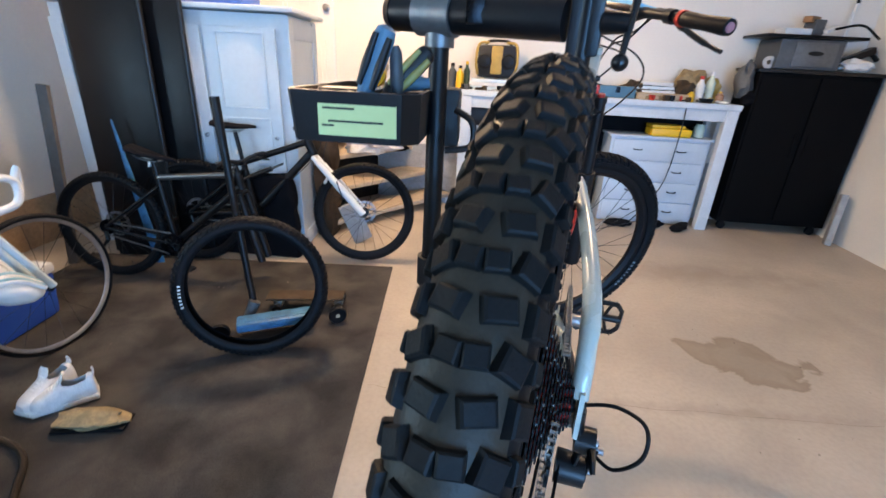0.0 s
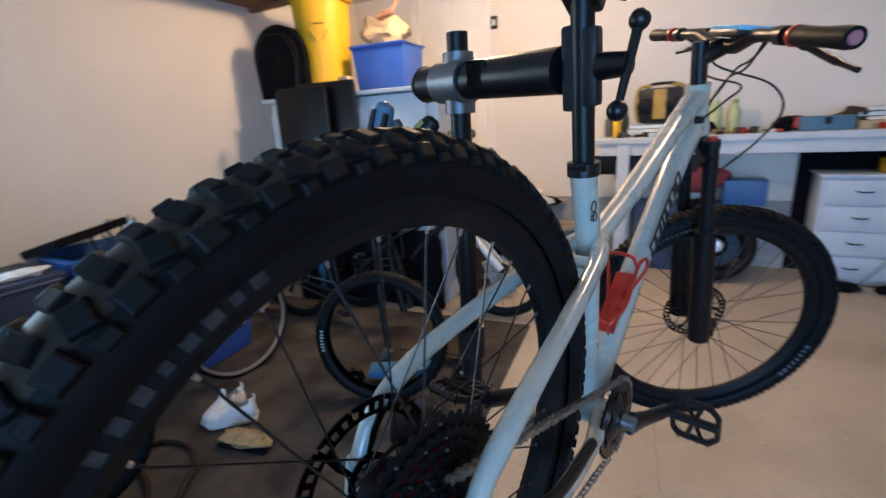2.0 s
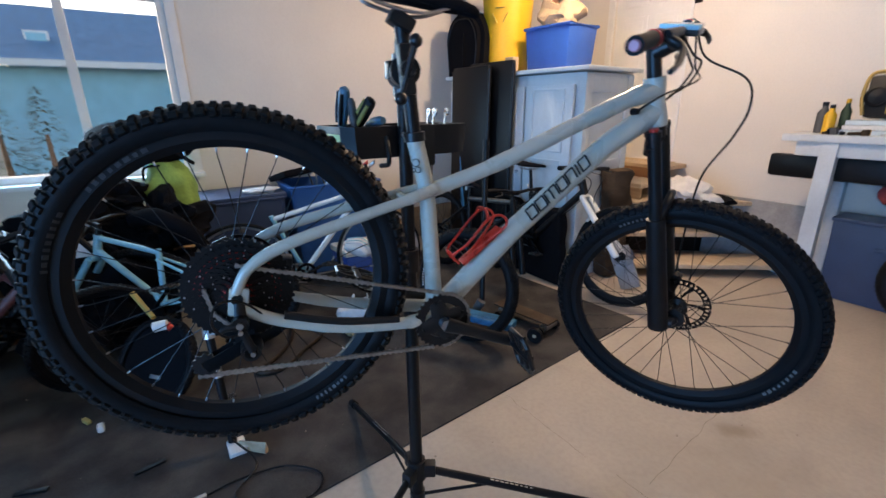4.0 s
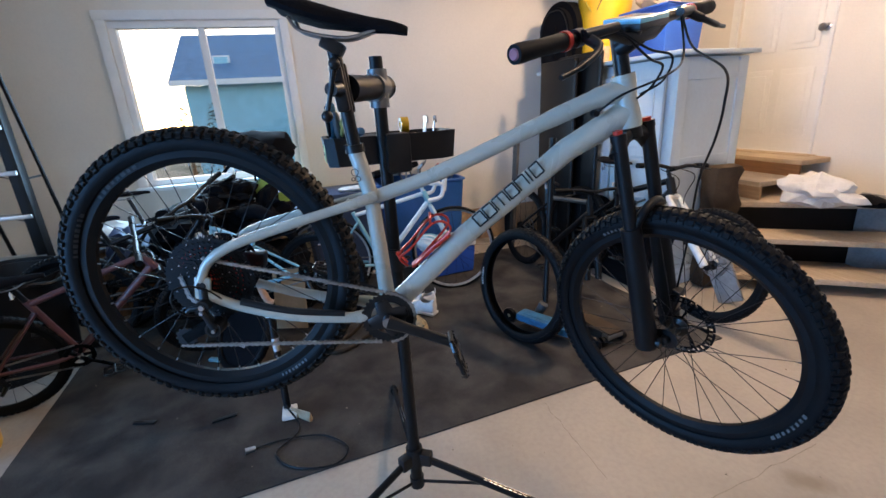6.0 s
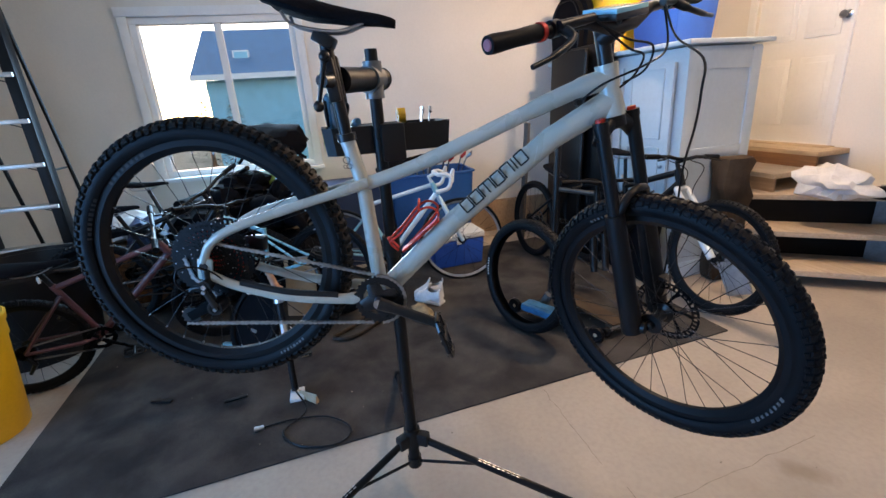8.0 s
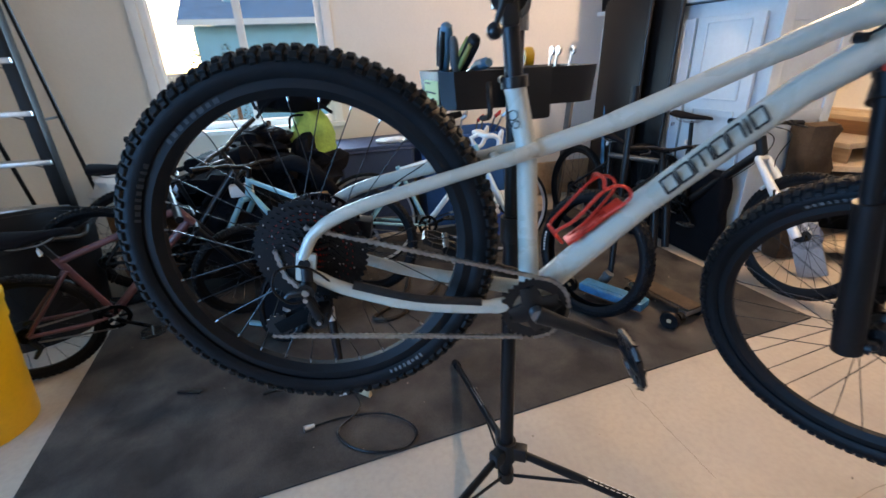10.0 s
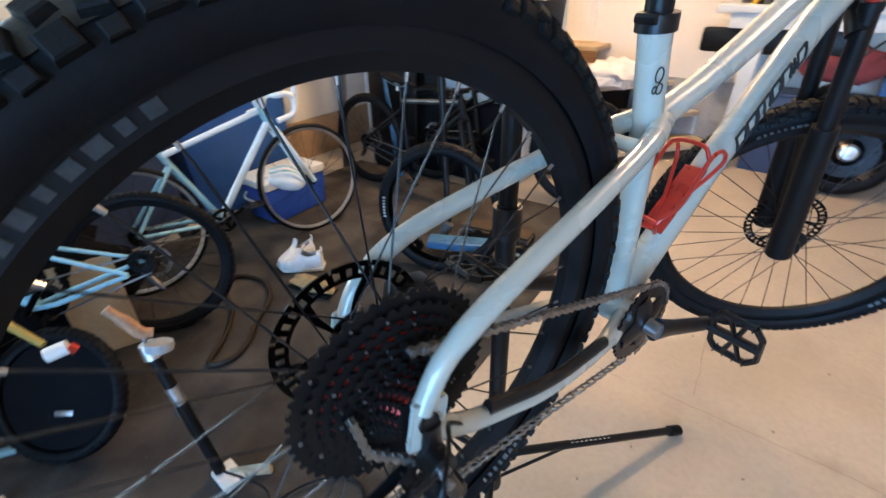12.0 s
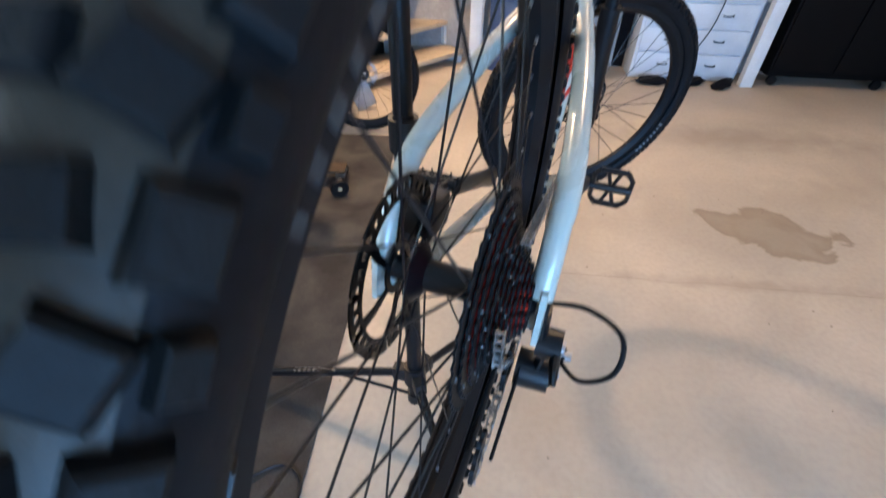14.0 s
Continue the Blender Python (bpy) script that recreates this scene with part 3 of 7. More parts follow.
def cog_mesh(r, teeth, t=0.0018, hole=0.6, arms=0):
    bm = bmesh.new()
    n = teeth * 4
    rings = []
    for y in (-t / 2, t / 2):
        o = [bm.verts.new((q * math.cos(a), y, q * math.sin(a))) for a, q in ((2 * math.pi * k / n, r * (1.0 + (0.030 if k % 4 in (1, 2) else -0.030) * 0.055 / max(r, 0.02) * 1.3)) for k in range(n))]
        i = [bm.verts.new((r * hole * math.cos(a), y, r * hole * math.sin(a))) for a in (2 * math.pi * k / n for k in range(n))]
        rings.append((i, o))
    (i0, o0), (i1, o1) = rings
    for k in range(n):
        q = (k + 1) % n
        for f in ((i0[k], i0[q], o0[q], o0[k]), (i1[k], o1[k], o1[q], i1[q]), (o0[k], o0[q], o1[q], o1[k]), (i0[k], i1[k], i1[q], i0[q])):
            bm.faces.new(f)
    for k in range(arms):
        a = 2 * math.pi * k / arms
        pipe(bm, [(0.014 * math.cos(a), 0, 0.014 * math.sin(a)), (r * (hole + 0.04) * math.cos(a), 0, r * (hole + 0.04) * math.sin(a))], [0.011, 0.007], 8, 0.3)
    return bm


def wheel(bike, m, R, w, knob=0.006, rotor_mat=STEEL, rim_mat=RIM, hub_w=0.1, spokes=32, rotor=0.0, rotor_side=1, tyre=RUBBER, spoke_mat=BLACKM, tread_mat=None, seed=0, n=120, rim_r=None, pitch=0.027, band=None, nipples=None):
    """A wheel in a bicycle, its axle along y. Returns the rim, which carries tyre, hub and spokes."""
    ri = (rim_r or R - w * 0.98)
    rw = w * 0.30
    prof = [(ri - 0.010, -rw * 0.35), (ri + 0.004, -rw), (ri + 0.020, -rw), (ri + 0.020, -rw + 0.003), (ri + 0.006, 0), (ri + 0.020, rw - 0.003), (ri + 0.020, rw), (ri + 0.004, rw), (ri - 0.010, rw * 0.35)]
    wh = part("wheel", L(prof, n, None, True), rim_mat, bike)
    wh.matrix_basis = m
    part("tyre", tyre_mesh(R, w, n), tyre, wh)
    if band:
        rc, cz = w / 2 + 0.0008, R - w / 2 * 0.92
        part("tread_band", L([(cz + rc * 0.92 * math.cos(b), rc * math.sin(b)) for b in (radians(-56 + 8 * k) for k in range(15))] + [(cz + (rc - 0.002) * 0.92 * math.cos(b), (rc - 0.002) * math.sin(b)) for b in (radians(50 - 20 * k) for k in range(6))], n, None, True), band, wh, "dusty brown tread base")
    if knob:
        tread(wh, R, w, knob, tread_mat or tyre, seed, pitch)
    h = hub_w / 2
    part("hub", L([(0.008, -h), (0.012, -h + 0.004), (0.012, -h * 0.62), (0.029, -h * 0.6), (0.029, -h * 0.54), (0.016, -h * 0.4), (0.014, 0), (0.016, h * 0.4), (0.029, h * 0.54), (0.029, h * 0.6), (0.012, h * 0.62), (0.012, h - 0.004), (0.008, h)], 24), BLACKM, wh)
    sp = None
    for k in range(spokes):
        side = 1 if k % 2 else -1
        a = 2 * math.pi * k / spokes
        if sp is None or k == 1:
            bm = P([(0.028 * math.cos(1.15), side * h * 0.57, 0.028 * math.sin(1.15)), (ri - 0.026, side * 0.002, 0), (ri - 0.012, side * 0.002, 0)], [0.0011, 0.0011, 0.0011], 5)
            bm2 = P([(0.028 * math.cos(-1.15), side * h * 0.57, 0.028 * math.sin(-1.15)), (ri - 0.026, side * 0.002, 0), (ri - 0.012, side * 0.002, 0)], 0.0011, 5)
            data = []
            for b in (bm, bm2):
                me = bpy.data.meshes.new("spoke")
                b.to_mesh(me)
                b.free()
                me.materials.append(spoke_mat)
                data.append(me)
            sp = {**(sp or {}), side: data}
        share("spoke", sp[side][(k // 2) % 2], wh, Matrix.Rotation(a, 4, "Y"))
    if nipples:
        me = bpy.data.meshes.new("nipple")
        bn = P([(ri - 0.017, 0, 0), (ri - 0.012, 0, 0), (ri - 0.009, 0, 0)], [0.0017, 0.0019, 0.0022], 7)
        bn.to_mesh(me)
        bn.free()
        me.materials.append(nipples)
        for k in range(spokes):
            share("nipple", me, wh, Matrix.Rotation(2 * math.pi * k / spokes, 4, "Y") @ Matrix.Translation((0, 0.002 if k % 2 else -0.002, 0)))
    if rotor:
        part("brake_rotor", disc_mesh(rotor), rotor_mat, wh, "drilled steel brake rotor").matrix_basis = pose(0, rotor_side * h * 0.86, 0)
    return wh


def saddle(bike, m, material=FABRIC, rail=STEEL):
    """A narrow saddle, nose along +x, its rails beneath."""
    bm = bmesh.new()
    rows = []
    prof = ((0.0, 0.066, 0.020), (0.04, 0.071, 0.024), (0.09, 0.062, 0.024), (0.14, 0.040, 0.018), (0.19, 0.024, 0.014), (0.24, 0.020, 0.012), (0.268, 0.017, 0.008), (0.278, 0.008, 0.004))
    for x, hw, top in prof:
        ring = []
        for a in range(16):
            t = 2 * math.pi * a / 16
            y, z = hw * math.cos(t), math.sin(t)
            z = top * z if z > 0 else (0.026 if x < 0.2 else 0.018) * z * (0.4 + 0.6 * abs(math.cos(t)))
            ring.append(bm.verts.new((x, y, z - 0.006 * abs(math.cos(t)) ** 3 + (0.016 * max(0, 0.07 - x) / 0.07))))
        rows.append(ring)
    for a, b in zip(rows, rows[1:]):
        for k in range(16):
            bm.faces.new((a[k], a[(k + 1) % 16], b[(k + 1) % 16], b[k]))
    bm.faces.new(rows[0])
    bm.faces.new(rows[-1])
    s = part("saddle", bm, material, bike, "slim black saddle")
    s.matrix_basis = m
    for y in (-0.022, 0.022):
        part("rail", P(curve([(0.035, y * 1.6, -0.012), (0.06, y, -0.034), (0.15, y, -0.036), (0.21, y * 0.7, -0.012)]), 0.0035, 8), rail, s, "thin steel saddle rail")
    return s


def pedal(bike, m, material=BLACKM):
    """A flat cage pedal, its axle along y from the crank outward (-y)."""
    bm = P([(0, 0, 0), (0, -0.11, 0)], 0.009, 10)
    xs, ys = (-0.048, 0.048), (-0.016, -0.108)
    loop = [(xs[0], ys[0] - 0.012, 0), (xs[0] + 0.016, ys[0], 0), (xs[1] - 0.016, ys[0], 0), (xs[1], ys[0] - 0.012, 0), (xs[1], ys[1] + 0.016, 0), (xs[1] - 0.02, ys[1], 0), (xs[0] + 0.02, ys[1], 0), (xs[0], ys[1] + 0.016, 0)]
    for a, b in zip(loop, loop[1:] + loop[:1]):
        pipe(bm, [a, b], 0.0062, 6)
    pipe(bm, [(xs[0], -0.045, 0), (xs[1], -0.078, 0)], 0.005, 6)
    pipe(bm, [(xs[1], -0.045, 0), (xs[0], -0.078, 0)], 0.005, 6)
    for x in xs:
        for y in (-0.03, -0.05, -0.07, -0.09):
            pipe(bm, [(x, y, -0.010), (x, y, 0.010)], 0.0016, 5)
    p = part("pedal", bm, material, bike, "black metal cage pedal")
    p.matrix_basis = m @ Matrix.Diagonal((1, 0.8, 1, 1))
    return p


def chain_line(pts, name, bike, pitch=0.0127, flip=0):
    """Chain plates along a line, joined into one mesh."""
    bm = bmesh.new()
    pts = [Vector(p) for p in pts]
    seg = [(a, b, (b - a).length) for a, b in zip(pts, pts[1:])]
    total = sum(s[2] for s in seg)
    n = int(total / pitch)
    k, acc = 0, 0.0
    for i in range(n):
        s = i * pitch
        while s > acc + seg[k][2] and k < len(seg) - 1:
            acc += seg[k][2]
            k += 1
        a, b, ln = seg[k]
        p = a + (b - a) * ((s - acc) / ln)
        d = (b - a).normalized()
        side = Vector((0, 1, 0))
        up = d.cross(side)
        wd = 0.0032 if i % 2 else 0.0024
        for sg in (-1, 1):
            outline = ((-1.1, 0.0), (-0.85, 0.95), (-0.4, 0.8), (0.0, 0.42), (0.4, 0.8), (0.85, 0.95), (1.1, 0.0), (0.85, -0.95), (0.4, -0.8), (0.0, -0.42), (-0.4, -0.8), (-0.85, -0.95))
            va, vb = [[bm.verts.new(p + d * x * 0.0085 + up * z * 0.0046 + side * sg * e) for x, z in outline] for e in (wd, wd + 0.0009)]
            bm.faces.new(va)
            bm.faces.new(vb[::-1])
            for j in range(12):
                bm.faces.new((va[j], vb[j], vb[(j + 1) % 12], va[(j + 1) % 12]))
        pipe(bm, [p - d * 0.0064 - side * 0.0042, p - d * 0.0064 + side * 0.0042], 0.0019, 6)
    ob = part(name, bm, CHAIN, bike, "steel bicycle chain", False)
    ob["kind"] = "stuff"
    return ob


BIKE = pose(0.2848, 0.5824, 1.046, 0.38, 10.62, 76.84)
mtb = thing("mountain_bike", "pale grey hardtail mountain bike held in a repair stand", "bicycle", BIKE)
R_T = 0.346
BBP = Vector((0.431, 0, -0.053))
ST, JU = Vector((0.318, 0, 0.337)), Vector((0.362, 0, 0.236))
HT, HB = Vector((0.905, 0, 0.574)), Vector((0.947, 0, 0.472))
AX = (HB - HT).normalized()
part("seat_tube", P([BBP, JU, ST], [0.020, 0.018, 0.0185], 18), PAINT, mtb)
part("down_tube", P([BBP + Vector((0.012, 0, 0.012)), (0.60, 0, 0.165), (0.81, 0, 0.398), HB - AX * 0.030], [0.027, 0.026, 0.028, 0.031], 20, 0.86), PAINT, mtb)
part("top_tube", P(curve([JU + Vector((0.005, 0, -0.004)), (0.52, 0, 0.312), (0.74, 0, 0.450), (0.845, 0, 0.514), HT + AX * 0.028]), [0.0165] * 6 + [0.0185] * 7 + [0.021] * 6 + [0.024] * 6, 18, 1.1), PAINT, mtb)
part("head_tube", P([HT - AX * 0.004, HT + AX * 0.012, HT.lerp(HB, 0.5), HB - AX * 0.012, HB + AX * 0.004], [0.0265, 0.0265, 0.0245, 0.029, 0.029], 22), PAINT, mtb)
part("bottom_bracket", P([BBP + Vector((0, -0.038, 0)), BBP + Vector((0, 0.038, 0))], 0.0235, 22), PAINT, mtb)
for s in (-1, 1):
    part("seat_stay", P(curve([(-0.004, s * 0.073, 0.010), (0.016, s * 0.073, 0.060), (0.072, s * 0.071, 0.106), (0.20, s * 0.055, 0.166), (0.318, s * 0.034, 0.216), (0.374, s * 0.014, 0.240)]), [0.0105] * 8 + [0.0115] * 16 + [0.013] * 7, 14), PAINT, mtb)
    part("chain_stay", P(curve([(0.010, s * 0.072, -0.022), (0.08, s * 0.070, -0.046), (0.20, s * 0.066, -0.062), (0.33, s * 0.052, -0.062), (0.395, s * 0.036, -0.056), BBP + Vector((-0.01, s * 0.026, 0))]), [0.0125] * 10 + [0.014] * 10 + [0.0165] * 11, 14, 0.8), PAINT, mtb)
    dp = part("dropout", B((0.002, s * 0.076, -0.006), (0.036, 0.007, 0.056), None, 0.006), PAINT, mtb)
    part("axle_cap", P([(0, s * 0.073, 0), (0, s * 0.082, 0)], 0.0105, 16), BLACKM, dp)
part("chain_guard", P(curve([(0.085, -0.072, -0.034), (0.20, -0.069, -0.049), (0.325, -0.056, -0.051)]), 0.0095, 10, 0.75), PLASTIC, mtb, "black rubber chainstay guard")
part("stay_bridge", P([(0.31, -0.034, 0.212), (0.31, 0.034, 0.212)], 0.009, 12), PAINT, mtb)
# seat post, clamp, saddle
pd = (ST - BBP).normalized()
part("seat_post", P([ST - pd * 0.02, ST + pd * 0.225], 0.0148, 18), BLACK, mtb)
part("seat_clamp", P([ST - pd * 0.004, ST + pd * 0.014], 0.0225, 18), BLACKM, mtb)
part("clamp_bolt", P([ST + Vector((-0.022, -0.012, 0.005)), ST + Vector((-0.022, 0.012, 0.005))], 0.006, 8), BLACKM, mtb)
pt = ST + pd * 0.222
part("post_head", B((0, 0, 0), (0.05, 0.045, 0.028), pose(pt.x, 0, pt.z, 0, 20, 0), 0.006), BLACKM, mtb)
saddle(mtb, pose(0.134, 0, 0.603, 0, -0.5, 0))
# rear wheel, cassette, brake
rw = wheel(mtb, pose(0, 0, 0), R_T, 0.060, 0.0052, hub_w=0.142, rotor=0.088, rotor_side=1, rotor_mat=DARKST, tyre=RUBBER, tread_mat=KNOB, seed=1, n=160, rim_r=0.281, pitch=0.0215, band=DUSTY, nipples=STEEL)
cass = part("cassette", P([(0, -0.030, 0), (0, -0.066, 0)], 0.017, 20), DARKST, mtb, "large dark sprocket cassette")
for k in range(12):
    teeth = (51, 45, 39, 34, 30, 26, 23, 20, 18, 16, 14, 12)[k]
    part("sprocket", cog_mesh(teeth * 0.0127 / 6.283, teeth, 0.0018, 0.62 if k < 6 else 0.5, 0), COG, cass).matrix_basis = pose(0, -0.0295 - 0.0033 * k, 0, 0, k * 7, 0)
    pins = bmesh.new()
    rnd = random.Random(k)
    for j in range(9 if k < 8 else 0):
        a, q = 6.283 * j / 9 + rnd.uniform(-0.3, 0.3), teeth * 0.0127 / 6.283 - rnd.uniform(0.004, 0.009)
        pipe(pins, [(q * math.cos(a), -0.0008, q * math.sin(a)), (q * math.cos(a), -0.0022, q * math.sin(a))], rnd.uniform(0.0010, 0.0020), 8)
    if k < 8:
        pin = part("shift_pin", pins, STEEL, cass)
        pin["kind"] = "stuff"
        pin.matrix_basis = pose(0, -0.0295 - 0.0033 * k, 0)
COGR = [c * 0.0127 / 6.283 for c in (51, 45, 39, 34, 30, 26, 23, 20)]
part("spider", L([(0.015, -0.066), (0.022, -0.0655)] + [(COGR[k + 1] * (0.955 if k < 3 else 0.91), -0.0295 - 0.0033 * (k + 0.5)) for k in range(6, -1, -1)] + [(0.084, -0.0285), (0.02, -0.0285)], 48), REDCOG, cass, "red anodised cassette carrier")
cal = part("brake_caliper", B((0.074, 0.064, 0.026), (0.052, 0.038, 0.040), None, 0.006), BLACKM, mtb, "black disc brake caliper")
part("piston_cap", P([(0.074, 0.060, 0.026), (0.074, 0.088, 0.026)], 0.012, 16), DARKST, cal)
# derailleur
der = part("rear_derailleur", P([(0.008, -0.100, -0.044), (0.008, -0.078, -0.044)], 0.0155, 18), BLACKM, mtb, "black rear derailleur with two jockey wheels")
part("hanger", P([(0.004, -0.080, -0.006), (0.008, -0.081, -0.044)], [0.010, 0.0115], 10, 0.5), BLACKM, der)
part("cable_arm", P([(0.004, -0.096, -0.046), (-0.020, -0.098, -0.052), (-0.026, -0.100, -0.060)], [0.008, 0.006, 0.004], 10, 0.7), BLACKM, der)
for y, z in ((-0.103, -0.050), (-0.086, -0.058)):
    part("link", P([(0.010, y, z), (0.034, y + 0.004, z - 0.046)], [0.0075, 0.0085], 10, 0.45), BLACKM, der)
for c in ((0.010, -0.095, -0.054), (0.034, -0.091, -0.100)):
    part("pivot_pin", P([Vector(c) + Vector((0, -0.016, 0)), Vector(c) + Vector((0, 0.014, 0))], 0.0045, 10), STEEL, der)
part("clutch_body", P([(0.030, -0.098, -0.100), (0.030, -0.064, -0.100)], [0.0185, 0.0205], 20), BLACKM, der)
part("pivot_bolt", P([(0.008, -0.1035, -0.044), (0.008, -0.100, -0.044)], 0.0065, 12), STEEL, der)
part("clutch_cover", P([(0.03, -0.1000, -0.100), (0.03, -0.098, -0.100)], 0.012, 14), DARKST, der)
JA, JB = Vector((0.022, -0.056, -0.098)), Vector((-0.050, -0.052, -0.150))
for y in (-0.012, 0.012):
    part("cage_plate", P([JA + Vector((0, y, 0)), JB + Vector((0, y, 0))], [0.014, 0.013], 10, 0.14, (JB - JA).cross(Vector((0, 1, 0)))), MATTB, der)
for j in (JA, JB):
    part("jockey_wheel", cog_mesh(0.024, 12, 0.004, 0.35), PLASTIC, der).matrix_basis = Matrix.Translation(j)
part("shift_cable", P(curve([(0.050, -0.076, -0.034), (0.02, -0.085, -0.008), (-0.005, -0.112, 0.012), (-0.03, -0.138, 0.012), (-0.035, -0.140, -0.02), (-0.015, -0.120, -0.055), (0.01, -0.10, -0.06)]), 0.0022, 8), BLACK, mtb, "looping black shift cable")
# cranks
CH = BBP + Vector((0, -0.052, 0))
cr = part("crankset", cog_mesh(0.0647, 32, 0.004, 0.66), BLACKM, mtb, "black crankset with a single chainring")
cr.matrix_basis = Matrix.Translation(CH)
for k in range(4):
    a = math.pi * k / 2 + 0.5
    part("spider_arm", P([(0, -0.004, 0), (0.034 * math.cos(a), -0.003, 0.034 * math.sin(a)), (0.050 * math.cos(a), -0.001, 0.050 * math.sin(a))], [0.026, 0.020, 0.015], 10, 0.3, (-math.sin(a), 0, math.cos(a))), BLACKM, cr)
    part("chainring_bolt", P([(0.047 * math.cos(a), 0.001, 0.047 * math.sin(a)), (0.047 * math.cos(a), -0.006, 0.047 * math.sin(a))], 0.0045, 10), DARKST, cr)
part("spindle_bolt", P([(0, -0.012, 0), (0, -0.032, 0)], 0.013, 18), STEEL, cr)
ca = radians(-12.0)
cd = Vector((math.cos(ca), 0, math.sin(ca)))
for s, sg in ((1, -1), (-1, 1)):
    off = Vector((0, -0.024 if s > 0 else 0.127, 0))
    out = Vector((0, -0.014 * s, 0))
    part("crank_arm", P([off, off + cd * s * 0.05 + out * 0.3, off + cd * s * 0.175 + out], [0.019, 0.0145, 0.014], 12, 0.6, cd.cross(Vector((0, 1, 0)))), BLACKM, cr)
    pm = Matrix.Translation(CH + off + cd * s * 0.175 + out) @ pose(0, 0, 0, 0, 62 if s > 0 else -10, 0 if s > 0 else 180)
    pedal(mtb, pm)
chain_line([(0.000, -0.052, 0.057), CH + Vector((-0.004, 0, 0.066))], "chain", mtb)
chain_line([JB + Vector((-0.004, 0, -0.024)), CH + Vector((0.0, 0, -0.066))], "chain", mtb)
chain_line([(-0.056, -0.052, 0.0), (-0.04, -0.052, -0.042), JA + Vector((0.022, 0, -0.008)), JB + Vector((0.022, 0.0, 0.012))], "chain", mtb)
chain_line([CH + Vector((0.066 * math.cos(a), 0, 0.066 * math.sin(a))) for a in (radians(95 - 185 * k / 14) for k in range(15))], "chain", mtb)
# steering parts share one turned frame
STEER = Matrix.Translation(HB) @ Matrix.Rotation(radians(-54), 4, -AX) @ Matrix.Translation(-HB)
FW = AX.cross(Vector((0, 1, 0))).normalized()
FW = FW if FW.x > 0 else -FW
A2C = 0.560
FA = HB + AX * A2C + FW * 0.044


def steer_part(nm, bm, material, label=""):
    bm.transform(STEER)
    return part(nm, bm, material, mtb, label)


cb = bmesh.new()
pipe(cb, curve([HB + AX * 0.035 + Vector((0, s * y, 0)) + AX * z for s, y, z in ((-1, 0.072, 0.022), (-1, 0.05, 0.0), (-1, 0.02, -0.014), (1, 0.02, -0.014), (1, 0.05, 0.0), (1, 0.072, 0.022))]), 0.019, 12, 0.9)
pipe(cb, [HB, HB + AX * 0.03], 0.027, 18)
fork = steer_part("fork", cb, BLACK, "black suspension fork with red dials")
for s in (-1, 1):
    o = Vector((0, s * 0.066, 0)) + FW * 0.008
    for nm, p, q, r, mt in (("stanchion", HB + AX * 0.02 + o, HB + AX * 0.30 + o, 0.0165, BLACK), ("lower_leg", HB + AX * 0.235 + o, HB + AX * (A2C + 0.012) + o, [0.0245, 0.0285], BLACK), ("top_cap", HB + AX * 0.006 + o, HB + AX * 0.022 + o, 0.0185, BLACK), ("dial", HB - AX * 0.002 + o, HB + AX * 0.006 + o, 0.011, RED)):
        b = P([p, q], r, 16)
        b.transform(STEER)
        part(nm, b, mt, fork)
    b = P([HB + AX * (A2C - 0.005) + o * 0.9, FA + Vector((0, s * 0.058, 0))], 0.016, 12)
    b.transform(STEER)
    part("dropout", b, BLACK, fork)
b = P(curve([HB + AX * 0.245 + FW * 0.012 + Vector((0, -0.066, 0)), HB + AX * 0.205 + FW * 0.03 + Vector((0, -0.045, 0)), HB + AX * 0.190 + FW * 0.036, HB + AX * 0.205 + FW * 0.03 + Vector((0, 0.045, 0)), HB + AX * 0.245 + FW * 0.012 + Vector((0, 0.066, 0))]), 0.011, 10)
b.transform(STEER)
part("arch", b, BLACK, fork)
b = B((0, 0, 0), (0.045, 0.03, 0.06), Matrix.Translation(FA + Vector((-0.045, 0.066, 0.06))), 0.006)
b.transform(STEER)
part("caliper", b, BLACKM, fork)
fwm = STEER @ Matrix.Translation(FA)
fwl = wheel(mtb, fwm, 0.3535, 0.060, 0.0040, hub_w=0.11, rotor=0.09, rotor_side=1, rotor_mat=DARKST, tyre=RUBBER, seed=4, n=160, rim_r=0.2885, pitch=0.0195, nipples=BLACKM)
sp0 = HT - AX * 0.095
steer_part("headset_spacer", P([HT - AX * 0.002, sp0], 0.0175, 18), BLACKM)
steer_part("stem", P([HT - AX * 0.060, HT - AX * 0.075 + FW * 0.05], [0.022, 0.019], 14), BLACKM)
BC = HT - AX * 0.075 + FW * 0.052
UPB = -AX
bar = []
for y, rise, back in ((-0.388, 0.0225, -0.014), (-0.20, 0.024, -0.008), (-0.12, 0.022, -0.002), (-0.045, 0.0, 0.0), (0.045, 0.0, 0.0), (0.12, 0.022, -0.002), (0.20, 0.024, -0.008), (0.388, 0.0225, -0.014)):
    bar.append(BC + Vector((0, y, 0)) + UPB * rise + FW * back)
steer_part("handlebar", P(bar, [0.0105, 0.0105, 0.013, 0.0155, 0.0155, 0.013, 0.0105, 0.0105], 14), BLACK)
